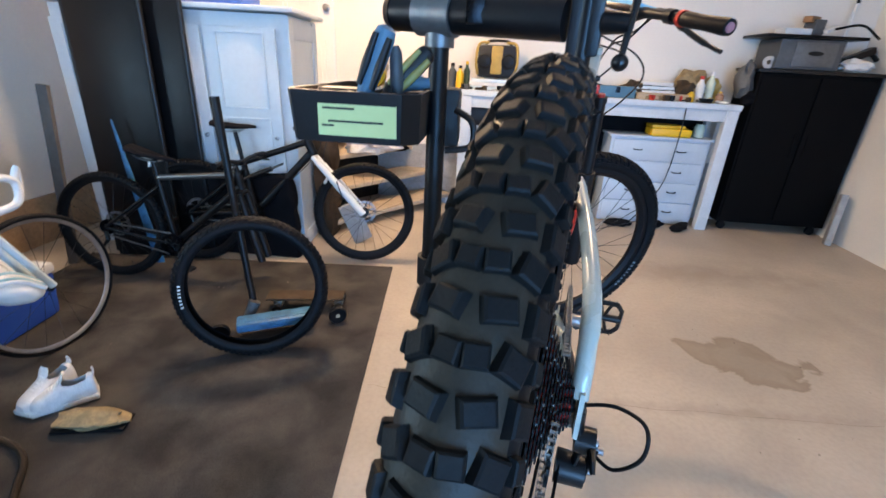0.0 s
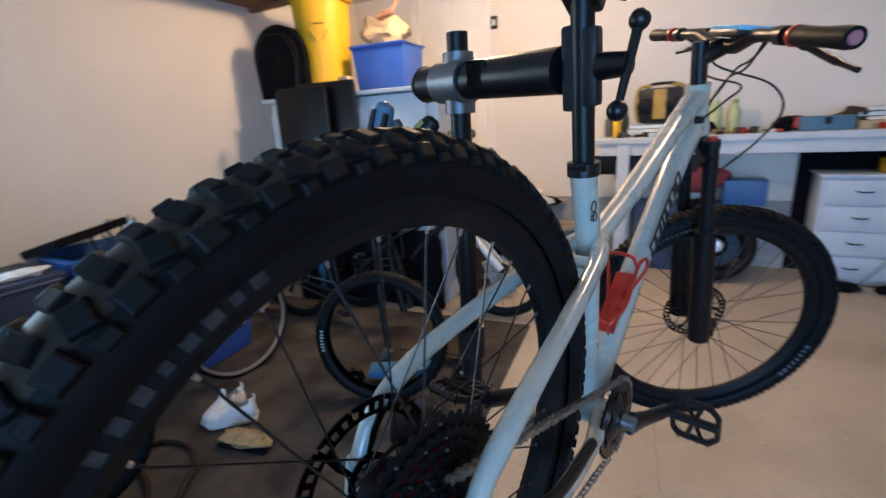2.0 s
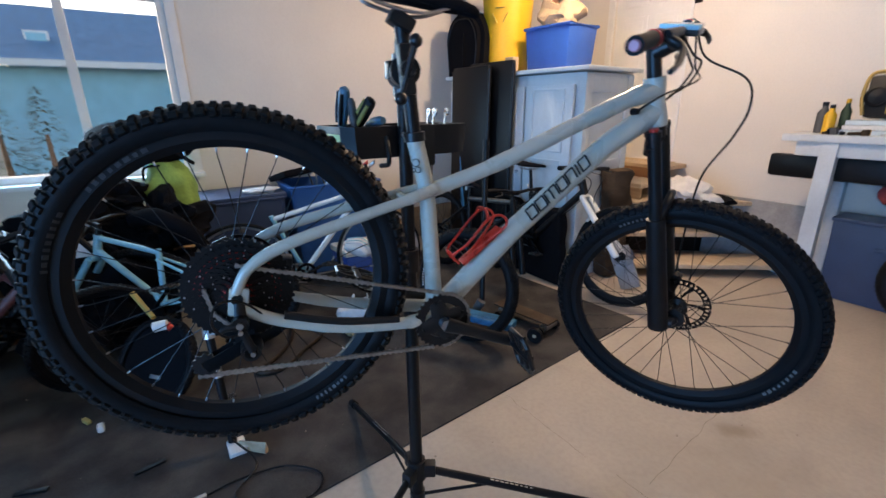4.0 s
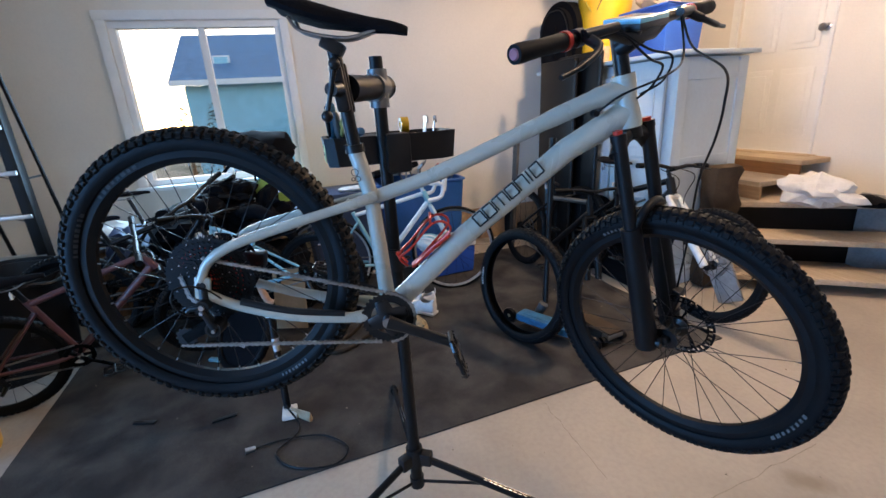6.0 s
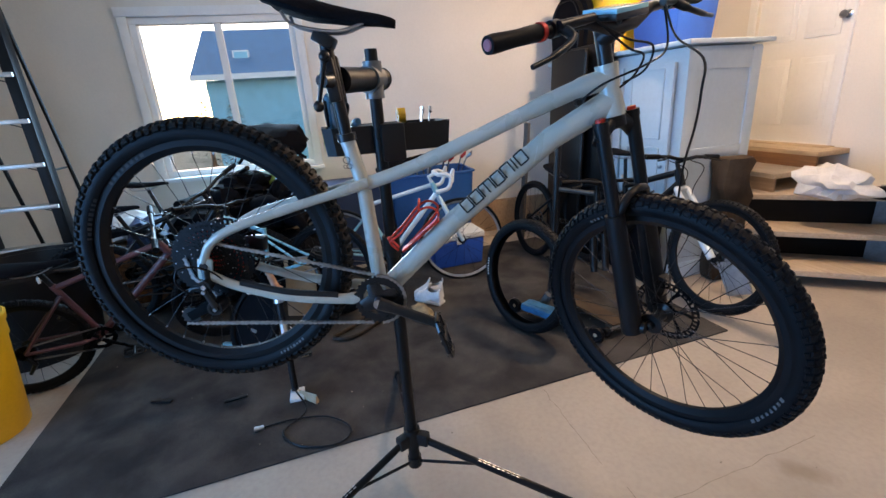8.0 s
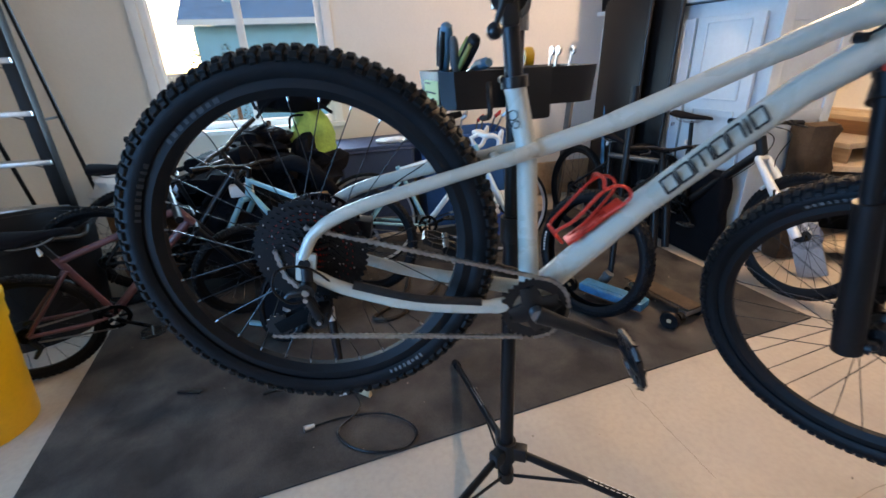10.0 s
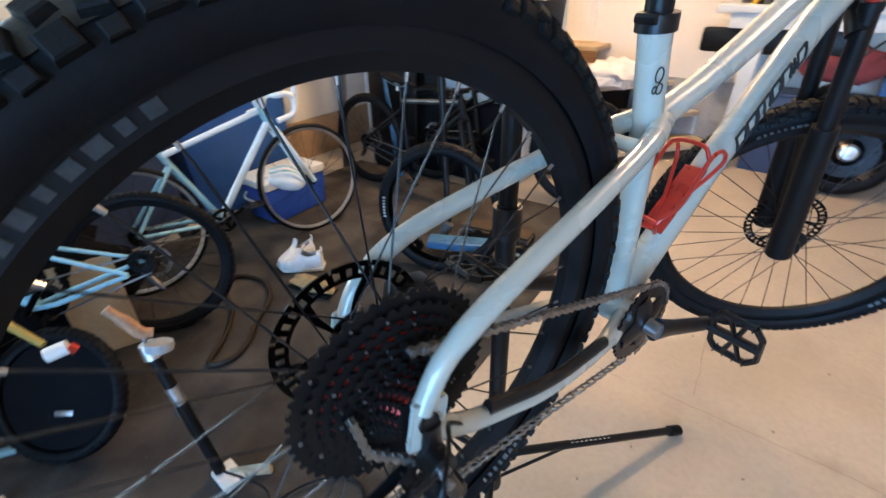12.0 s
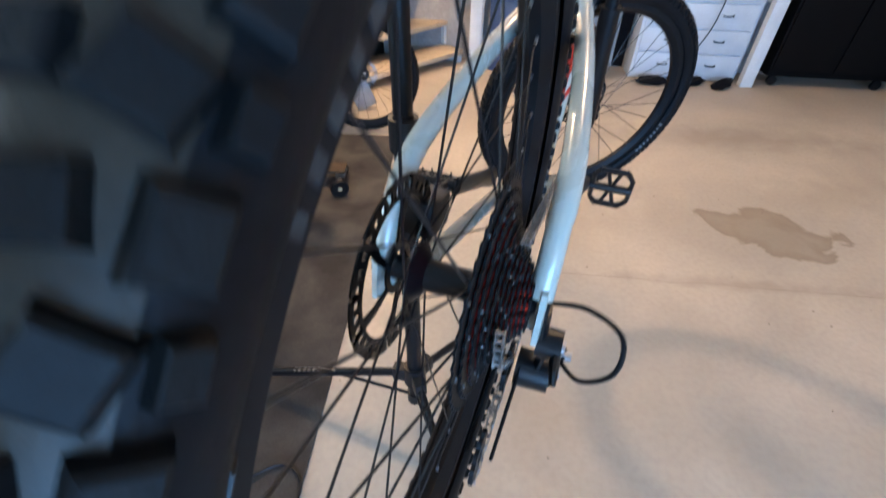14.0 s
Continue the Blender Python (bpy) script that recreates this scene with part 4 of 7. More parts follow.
for s, e in ((-1, 0), (1, -1)):
    a, b2 = bar[e], bar[1 if e == 0 else -2]
    d = (b2 - a).normalized()
    g = steer_part("grip", P([a - d * 0.002, a + d * 0.01, a + d * 0.065, a + d * 0.122, a + d * 0.128], [0.0160, 0.0172, 0.0150, 0.0165, 0.0150], 18), RUBBER, "black rubber grip with a coloured end")
    for nm, b, mt in (("end_plug", P([a - d * 0.005, a - d * 0.001], [0.0085, 0.0110], 16), MAROON), ("lock_ring", P([a + d * 0.128, a + d * 0.138], 0.0178, 16), RED)):
        b.transform(STEER)
        part(nm, b, mt, g)
    lv = steer_part("brake_lever", P(curve([a + d * 0.175 + FW * 0.012, a + d * 0.165 + FW * 0.045 - UPB * 0.028, a + d * 0.10 + FW * 0.050 - UPB * 0.048, a + d * 0.045 + FW * 0.046 - UPB * 0.056]), [0.010] * 6 + [0.007] * 7 + [0.005] * 6, 10), BLACKM, "black brake lever")
    b = P([a + d * 0.165 + FW * 0.018, a + d * 0.255 + FW * 0.03], [0.011, 0.009], 10)
    b.transform(STEER)
    part("master_cylinder", b, BLACKM, lv)
    b = P([a + d * 0.16, a + d * 0.182], 0.0165, 14)
    b.transform(STEER)
    part("clamp", b, BLACKM, lv)
ph = steer_part("bar_display", B((0, 0, 0), (0.082, 0.122, 0.014), Matrix.Translation(BC + UPB * 0.022 + FW * 0.012 + Vector((0, -0.04, 0))) @ Matrix.Rotation(radians(-8), 4, "Y"), 0.005), BLACKM, "flat display on the bar, reflected daylight painted on its face")
# thick face, so its edge shows the painted reflection as well
b = B((0, 0, 0.0100), (0.078, 0.118, 0.010), Matrix.Translation(BC + UPB * 0.022 + FW * 0.012 + Vector((0, -0.04, 0))) @ Matrix.Rotation(radians(-8), 4, "Y"), 0.001)
b.transform(STEER)
part("face", b, SCREEN, ph)
b = P([BC + Vector((0, -0.035, 0)), BC + UPB * 0.018 + FW * 0.010 + Vector((0, -0.035, 0))], 0.014, 12)
b.transform(STEER)
part("mount", b, BLACKM, ph)
# cables from the bar into the frame and down to the caliper
SI = STEER
lvr = SI @ (bar[0] + (bar[1] - bar[0]).normalized() * 0.25 + FW * 0.03)
lvl = SI @ (bar[-1] + (bar[-2] - bar[-1]).normalized() * 0.25 + FW * 0.03)
port = Vector((0.850, -0.028, 0.486))
part("cable_port", P([port + Vector((0, 0.012, 0)), port + Vector((0, -0.006, 0))], [0.009, 0.007], 12), BLACK, mtb)
part("brake_hose", P(curve([port, (0.885, -0.062, 0.530), (0.965, -0.075, 0.580), (1.045, 0.02, 0.635), lvl]), 0.0026, 8), BLACK, mtb)
part("shift_hose", P(curve([lvr, (0.90, -0.10, 0.62), (0.975, -0.06, 0.62), (0.985, -0.03, 0.575), (0.945, -0.02, 0.540)]), 0.0026, 8), BLACK, mtb)
part("shift_hose", P(curve([lvr + Vector((0.01, 0.01, 0)), (0.91, -0.09, 0.605), (0.965, -0.05, 0.600), (0.965, -0.025, 0.560), (0.94, -0.02, 0.530)]), 0.0026, 8), BLACK, mtb)
calp = STEER @ (FA + Vector((-0.045, 0.07, 0.09)))
part("front_hose", P(curve([lvl, (1.05, 0.0, 0.655), (1.06, -0.12, 0.60), (1.055, -0.155, 0.535), (1.09, -0.11, 0.465), (1.15, -0.01, 0.36), (1.19, 0.02, 0.20), calp]), 0.0027, 8), BLACK, mtb)
# bottle cage of bent red rod
cage = bmesh.new()
dd = (Vector((0.80, 0, 0.392)) - Vector((0.60, 0, 0.165))).normalized()
dn = Vector((-dd.z, 0, dd.x))
c0 = Vector((0.505, 0, 0.057)) + dn * 0.030


def cg(u, v, y):
    return c0 + dd * u + dn * v + Vector((0, y, 0))


for s in (-1, 1):
    pipe(cage, curve([cg(0.0, 0.0, s * 0.008), cg(0.05, 0.004, s * 0.012), cg(0.125, 0.012, s * 0.034), cg(0.130, 0.040, s * 0.036), cg(0.10, 0.055, s * 0.034), cg(0.03, 0.044, s * 0.034), cg(-0.012, 0.040, s * 0.02), cg(-0.014, 0.01, s * 0.012)]), 0.0032, 8)
pipe(cage, curve([cg(0.10, 0.055, -0.034), cg(0.112, 0.068, -0.02), cg(0.112, 0.068, 0.02), cg(0.10, 0.055, 0.034)]), 0.0032, 8)
pipe(cage, curve([cg(-0.012, 0.040, -0.02), cg(-0.014, 0.05, 0), cg(-0.012, 0.040, 0.02)]), 0.0032, 8)
box(cage, (0, 0, 0), (0.125, 0.034, 0.006), Matrix.Translation(cg(0.055, 0.0, 0)) @ Matrix.Rotation(-math.atan2(dd.z, dd.x), 4, "Y"), 0.001)
part("bottle_cage", cage, RED, mtb, "red wire bottle cage")
# maker's mark on the down tube as plain outlined shapes
t0, t1 = Vector((0.616, 0, 0.207)), Vector((0.741, 0, 0.351))
td = (t1 - t0).normalized()
tn = Vector((-td.z, 0, td.x))
MARKS = ((0.0245, "0"), (0.0245, "0"), (0.034, "n|"), (0.0245, "0"), (0.0245, "n"), (0.0085, "|"), (0.0245, "0"))
u = 0.0
for wd, kind in MARKS:
    tx = bmesh.new()
    for ch in kind:
        x0, x1, z0, z1 = u, u + wd, -0.0155, 0.0155
        lines = {"0": [((x0, z0), (x1, z0), (x1, z1), (x0, z1), (x0, z0))], "n": [((x0, z0), (x0, z1), (x1, z1), (x1, z0))],
                 "|": [(((x0 + x1) / 2, z0), ((x0 + x1) / 2, z1))]}[ch]
        for line in lines:
            for (xa, za), (xb, zb) in zip(line, line[1:]):
                p, q = (t0 + td * x + tn * (z - 0.002) + Vector((0, -0.0228 - 0.0035 * (1 - abs(z) / 0.02), 0)) for x, z in ((xa, za), (xb, zb)))
                pipe(tx, [p, (p + q) / 2 + Vector((0, -0.0015 if abs(za - zb) > 0.02 else 0, 0)), q], 0.0022, 6)
    part("frame_mark", tx, INK, mtb, "dark outlined mark on the down tube")
    u += wd + 0.0055
tx = bmesh.new()
for c, r in (((0.322, -0.0188, 0.290), 0.008), ((0.330, -0.0188, 0.276), 0.006), ((0.320, -0.0188, 0.274), 0.004)):
    pts = [Vector(c) + Vector((r * math.cos(a), 0, r * math.sin(a))) for a in (2 * math.pi * k / 14 for k in range(15))]
    pipe(tx, pts, 0.0009, 5, 1, False)
part("seat_tube_mark", tx, INK, mtb)


def tyre_marks(wh, R, w, a0, cnt, step, h, lean, material, flank=0.0):
    """Unreadable maker's marks: small bars along an arc of a tyre wall, lean is the place across the tyre; with flank, on the rim's side at that radius."""
    bm = bmesh.new()
    rc, b = w / 2, radians(lean)
    rnd = random.Random(cnt + int(a0))
    for k in range(cnt):
        if flank:
            m = Matrix.Translation((flank, -w * 0.30, 0)) @ Matrix.Rotation(radians(-90), 4, "Z")
        else:
            m = Matrix.Translation((R - rc * 0.92 + rc * 0.92 * math.cos(b), rc * math.sin(b), 0)) @ Matrix.Rotation(b, 4, "Z")
        wd = radians(step) * R * 0.62
        box(bm, (0.0003, 0, 0), (0.001, h * rnd.uniform(0.7, 1.0), wd * rnd.uniform(0.5, 1.0)), Matrix.Rotation(-radians(a0 + k * step), 4, "Y") @ m)
    ob = part("wall_mark", bm, material, wh, "pale worn marks along the tyre", False)
    ob["kind"] = "stuff"
    return ob


FAINT = mat("faint_mark", (0.028, 0.028, 0.028), 0.7, 0, 0.6, 160, 0, 260)
WORN = mat("half_worn_mark", (0.030, 0.030, 0.030), 0.7, 0, 0.6, 160, 0, 260)
MARK = mat("worn_mark", (0.16, 0.16, 0.16), 0.7, 0, 0.6, 160, 0, 260)
tyre_marks(rw, R_T, 0.060, 123, 8, 3.1, 0.010, 0, WORN, 0.2925)
tyre_marks(rw, R_T, 0.060, 156, 9, 2.5, 0.010, -124, FAINT)
tyre_marks(rw, R_T, 0.060, -56, 8, 2.0, 0.008, -112, MARK)
tyre_marks(rw, R_T, 0.060, -40, 8, 2.4, 0.008, 112, FAINT)
tyre_marks(fwl, 0.3535, 0.060, -21, 8, 2.9, 0.010, -116, MARK)
tyre_marks(fwl, 0.3535, 0.060, 120, 9, 2.2, 0.008, -110, MARK)

# ---- repair stand ----
MX, MY = 0.137, 1.052
stand = thing("repair_stand", "black tripod bicycle repair stand with a clamp arm", "repair stand")
part("mast", P([(MX, MY, 0.09), (MX, MY, 1.0)], 0.021, 20), BLACK, stand)
part("inner_mast", P([(MX, MY, 0.95), (MX, MY, 1.542)], 0.0185, 20), BLACK, stand)
part("collar", P([(MX, MY, 0.93), (MX, MY, 0.995)], 0.0285, 20), PLASTIC, stand)
part("hub_collar", P([(MX, MY, 0.175), (MX, MY, 0.245)], [0.034, 0.03], 20), PLASTIC, stand)
part("lower_collar", P([(MX, MY, 0.075), (MX, MY, 0.115)], 0.026, 20), PLASTIC, stand)
for k, a in enumerate((57, 177, 297)):
    d = Vector((math.cos(radians(a)), math.sin(radians(a)), 0))
    c = Vector((MX, MY, 0))
    lg = part("leg", P([c + d * 0.03 + Vector((0, 0, 0.205)), c + d * 0.69 + Vector((0, 0, 0.022))], 0.0155, 14, 0.72), BLACK, stand)
    part("foot", P([c + d * 0.655 + Vector((0, 0, 0.031)), c + d * 0.70 + Vector((0, 0, 0.017))], 0.0175, 14), RUBBER, lg, "rubber foot")
    part("strut", P([c + d * 0.02 + Vector((0, 0, 0.095)), c + d * 0.26 + Vector((0, 0, 0.138))], 0.007, 8, 0.6), BLACK, lg)
    part("bracket", B((0, 0, 0), (0.05, 0.035, 0.05), Matrix.Translation(c + d * 0.04 + Vector((0, 0, 0.205))) @ Matrix.Rotation(radians(a), 4, "Z"), 0.006), PLASTIC, lg)
    bm = bmesh.new()
    for j in range(9):
        p = c + d * (0.26 + 0.017 * j) + Vector((0, 0, 0.141 - 0.00475 * j + 0.0145))
        box(bm, (0, 0, 0), (0.011, 0.012, 0.0015), Matrix.Translation(p) @ Matrix.Rotation(radians(a), 4, "Z") @ Matrix.Rotation(radians(15.5), 4, "Y"))
    part("maker_mark", bm, ALU, lg, "row of worn silver marks", False)
JAW = BIKE @ (ST + pd * 0.135)
PDW = (BIKE.to_3x3() @ pd).normalized()
AE = Vector((0.050, 1.087, 1.467))
ad = (JAW - AE).normalized()
arm = part("clamp_arm", P([AE, AE + ad * 0.03, JAW - ad * 0.03], 0.031, 20), BLACK, stand)
part("arm_end", P([AE - ad * 0.012, AE + ad * 0.004], [0.026, 0.033], 20), PLASTIC, arm)
part("arm_plate", B((0, 0, 0), (0.03, 0.012, 0.04), Matrix.Translation(AE.lerp(JAW, 0.5) + Vector((-0.01, -0.028, 0.006))), 0.003), DARKST, arm)
cl = bmesh.new()
pipe(cl, [Vector((MX, MY, 1.41)), Vector((MX, MY, 1.51))], 0.027, 20)
pipe(cl, [AE + ad * 0.055, AE + ad * 0.13], 0.0365, 20)
part("mast_clamp", cl, CASTING, stand, "cast grey mast clamp")
jaw = part("clamp_jaw", B((0, 0, 0), (0.024, 0.030, 0.105), Matrix.Translation(JAW - ad * 0.014) @ PDW.to_track_quat("Z", "Y").to_matrix().to_4x4(), 0.006), PLASTIC, stand)
part("jaw_front", B((0, 0, 0), (0.020, 0.028, 0.095), Matrix.Translation(JAW + ad * 0.014) @ PDW.to_track_quat("Z", "Y").to_matrix().to_4x4(), 0.006), PLASTIC, jaw)
part("screw", P([JAW + ad * 0.026, JAW + ad * 0.064], [0.017, 0.014], 16), BLACKM, jaw)
LE = JAW + ad * 0.064
hd = Vector((0.21, 0.23, 0.95)).normalized()
hd = (hd - ad * hd.dot(ad)).normalized()
part("handle", P([LE - hd * 0.052, LE + hd * 0.05], [0.0048, 0.0065], 10), BLACKM, jaw)
for s in (-0.055, 0.05):
    bm = bmesh.new()
    bmesh.ops.create_uvsphere(bm, u_segments=16, v_segments=10, radius=0.0125)
    bm.transform(Matrix.Translation(LE + hd * s))
    part("ball", bm, BLACKM, jaw)

# tool tray on the mast
TRAY = Matrix.Translation((0.014, 0.035, 0.0))
tray = thing("tool_tray", "black plastic tool tray with a green note stuck on", "tool tray", TRAY)
TZ = 1.241
tb = bmesh.new()
outer = [(-0.095, 0.852), (0.085, 0.852), (0.112, 0.88), (0.112, 1.20), (0.085, 1.245), (-0.075, 1.245), (-0.107, 1.20), (-0.107, 0.872)]


def ring_at(z, k):
    cx, cy = 0.003, 1.05
    return [tb.verts.new((cx + (x - cx) * k, cy + (y - cy) * k, z)) for x, y in outer]


rs = [ring_at(TZ + 0.014, 0.96), ring_at(TZ + 0.095, 1.0), ring_at(TZ + 0.095, 0.93), ring_at(TZ + 0.02, 0.90)]
tb.faces.new(rs[0])
for a, b in zip(rs, rs[1:]):
    for k in range(len(outer)):
        q = (k + 1) % len(outer)
        tb.faces.new((a[k], a[q], b[q], b[k]))
tb.faces.new(rs[-1])
part("body", tb, PLASTIC, tray)
for c, s in (((0.003, 1.03, TZ + 0.06), (0.195, 0.012, 0.06)), ((-0.03, 0.95, TZ + 0.06), (0.012, 0.13, 0.06)), ((0.003, 0.995, TZ + 0.088), (0.19, 0.06, 0.010))):
    part("divider", B(c, s, None, 0.003), PLASTIC, tray)
part("bracket", B((0.137, 1.052, TZ + 0.045), (0.06, 0.07, 0.11), None, 0.01), PLASTIC, tray)
part("hook", P(curve([(0.165, 0.94, TZ + 0.07), (0.195, 0.93, TZ + 0.05), (0.195, 0.93, TZ + 0.01), (0.15, 0.93, TZ + 0.0)]), 0.006, 8), PLASTIC, tray)
part("note", B((0.012, 0.8545, TZ + 0.056), (0.128, 0.0012, 0.060), pose(0, 0, 0, 0, 0, 0)), NOTE, tray, "pale green note with unreadable writing")
bm = bmesh.new()
for c, w in (((-0.018, 0.853, TZ + 0.069), 0.052), ((0.010, 0.853, TZ + 0.049), 0.09), ((-0.036, 0.853, TZ + 0.042), 0.02)):
    box(bm, c, (w, 0.001, 0.003))
part("ink_line", bm, INK, tray)


def tool_grip(label, a, b, r, grip, side, m_name="pliers"):
    """The closed grips of a tool standing in the tray."""
    t = thing(m_name, label, m_name, TRAY)
    a, b = Vector(a), Vector(b)
    line = [a, a.lerp(b, 0.15), a.lerp(b, 0.45), a.lerp(b, 0.85), a.lerp(b, 0.96), b]
    part("grip", P(line, [r * 0.55, r * 0.8, r, r * 1.02, r * 0.85, r * 0.4], 16, 0.8), grip, t)
    for s in (-1, 1):
        o = (b - a).cross(Vector((0, 1, 0))).normalized() * s * r * 0.62 + Vector((0, -r * 0.62, 0))
        part("inlay", P([a.lerp(b, 0.2) + o, a.lerp(b, 0.5) + o, a.lerp(b, 0.88) + o], [r * 0.25, r * 0.42, r * 0.3], 10), side, t)
    part("jaw", P([a, a + (a - b).normalized() * 0.05], [r * 0.5, r * 0.2], 8), STEEL, t)


tool_grip("pliers with slate blue grips standing in the tray", (0.012, 0.885, TZ + 0.08), (0.056, 0.885, TZ + 0.192), 0.0175, TOOLB, PLASTIC)
tool_grip("cutters with black and yellow grips leaning in the tray", (0.045, 0.91, TZ + 0.085), (0.118, 0.93, TZ + 0.162), 0.0165, PLASTIC, OLIVE, "cutters")
t = thing("screwdriver", "screwdriver with a dark blue handle lying in the tray", "screwdriver", TRAY)
part("grip", P(curve([(0.04, 0.95, TZ + 0.098), (0.075, 0.955, TZ + 0.106), (0.115, 0.96, TZ + 0.110)]), [0.008] * 4 + [0.012] * 7 + [0.009] * 2, 12), TOOLB, t)
part("blade", P([(0.04, 0.95, TZ + 0.098), (-0.03, 0.94, TZ + 0.083)], 0.0035, 8), STEEL, t)
t = thing("screwdriver", "grey screwdriver standing upright in the tray", "screwdriver", TRAY)
part("grip", P([(0.07, 0.90, TZ + 0.09), (0.068, 0.898, TZ + 0.11), (0.066, 0.896, TZ + 0.155), (0.065, 0.895, TZ + 0.165)], [0.008, 0.011, 0.010, 0.006], 14), SAWG, t)
part("blade", P([(0.07, 0.90, TZ + 0.09), (0.072, 0.902, TZ + 0.03)], 0.003, 8), STEEL, t)
for k, (x, y) in enumerate(((0.02, 1.16), (0.06, 1.175), (-0.02, 1.165))):
    t = thing("wrench", "small steel wrench standing in the tray", "wrench", TRAY)
    part("shaft", P([(x, y, TZ + 0.03), (x + 0.004, y + 0.012, TZ + 0.12)], 0.005, 8, 0.5), STEEL, t)
    part("head", L([(0.004, -0.003), (0.011, -0.003), (0.011, 0.003), (0.004, 0.003)], 14, pose(x + 0.005, y + 0.014, TZ + 0.128), True), STEEL, t)
t = thing("tape_roll", "yellow tape roll in the tool tray", "tape", TRAY)
part("roll", L([(0.012, -0.012), (0.024, -0.012), (0.024, 0.012), (0.012, 0.012)], 24, pose(-0.02, 1.11, TZ + 0.115), True), YELLOW, t)


# ---- the other bicycles ----
def simple_bike(label, rear, front, R, tw, col, bb=(0.42, -0.03), seat=(0.28, 0.42), head=(0.86, 0.52), hb=(0.90, 0.40), col2=None, fork=None, sad=0.14, bars="flat", knob=0.004,
                front_wheel=True, rear_wheel=True, lean=0.0, tube=0.016, steer=0.0, saddle_on=True, rotor=0.0, spokes=24, crank_deg=-40, suspension=False, tyre=RUBBER, bar_mat=BLACK, rim_mat=RIM, top=None):
    """A bicycle between two hub places on the floor plan; x runs forward, z up, from the rear hub."""
    rear, front = Vector(rear), Vector(front)
    d = front - rear
    yaw = math.degrees(math.atan2(d.y, d.x))
    pit = -math.degrees(math.asin(d.z / d.length))
    wb = d.length
    bike = thing("bicycle", label, "bicycle", Matrix.Translation(rear) @ pose(0, 0, 0, 0, pit, yaw) @ pose(0, 0, 0, lean, 0, 0))
    col2, fork = col2 or col, fork or col
    V = lambda p, y=0.0: Vector((p[0], y, p[1]))
    part("seat_tube", P([V(bb), V(seat)], tube, 14), col2, bike)
    part("top_tube", P([V(seat) * 0.94 + V(bb) * 0.06, V(head) * 0.85 + V(hb) * 0.15], tube, 14), top or col, bike)
    part("down_tube", P([V(bb), V(hb) * 0.8 + V(head) * 0.2], tube * 1.25, 14), col, bike)
    part("head_tube", P([V(head), V(hb)], tube * 1.35, 14), col2, bike)
    for s in (-1, 1):
        part("chain_stay", P([(0.0, s * 0.062, 0), (0.3 * bb[0] / 0.42, s * 0.055, bb[1] * 0.8), V(bb, s * 0.02)], [tube * 0.6, tube * 0.7, tube * 0.7], 10), col2, bike)
        top = V(seat) * 0.82 + V(bb) * 0.18
        part("seat_stay", P([(0.0, s * 0.062, 0.004), (top.x, s * 0.02, top.z)], tube * 0.55, 10), col2, bike)
    ax = (V(hb) - V(head)).normalized()
    fw = Vector((-ax.z, 0, ax.x))
    turn = Matrix.Translation(V(hb)) @ Matrix.Rotation(radians(steer), 4, -ax) @ Matrix.Translation(-V(hb))
    fh = Vector((wb, 0, 0))
    off = tw / 2 + 0.022
    f = bmesh.new()
    pipe(f, [V(hb) + ax * 0.02 + Vector((0, -off, 0)), V(hb) + ax * 0.02 + Vector((0, off, 0))], 0.016, 10)
    f.transform(turn)
    fk = part("fork", f, fork, bike)
    for s in (-1, 1):
        a, b = V(hb) + ax * 0.02 + Vector((0, s * off, 0)), fh + Vector((0, s * 0.05, 0))
        b2 = P([a, a.lerp(b, 0.5), b], [0.0165, 0.017, 0.0165] if not suspension else [0.017, 0.0265, 0.024], 12)
        b2.transform(turn)
        part("blade", b2, fork, fk)
    if suspension:
        b2 = P([V(hb) + ax * 0.2 + Vector((0, -off, 0)), V(hb) + ax * 0.17 + fw * 0.03, V(hb) + ax * 0.2 + Vector((0, off, 0))], 0.010, 8)
        b2.transform(turn)
        part("arch", b2, fork, fk)
    if rear_wheel:
        wheel(bike, Matrix.Identity(4), R, tw, knob, hub_w=0.11, spokes=spokes, n=72, rotor=rotor, seed=7, tyre=tyre, rim_mat=rim_mat)
    if front_wheel:
        wheel(bike, turn @ Matrix.Translation(fh), R, tw, knob, hub_w=0.1, spokes=spokes, n=72, rotor=rotor, seed=8, tyre=tyre, rim_mat=rim_mat)
    sdv = (V(seat) - V(bb)).normalized()
    if saddle_on:
        part("seat_post", P([V(seat), V(seat) + sdv * sad], 0.0135, 12), BLACK, bike)
        q = V(seat) + sdv * (sad + 0.03)
        saddle(bike, pose(q.x - 0.13, 0, q.z))
        part("reflector", B(tuple(V(seat) + sdv * 0.05 + Vector((-0.02, 0, 0))), (0.012, 0.045, 0.03), None, 0.003), WHITE, bike, "small white reflector")
    st = V(head) - ax * 0.05
    b2 = P([V(head), st, st + fw * 0.06], [0.015, 0.017, 0.015], 12)
    b2.transform(turn)
    part("stem", b2, bar_mat, bike)
    c = st + fw * 0.06
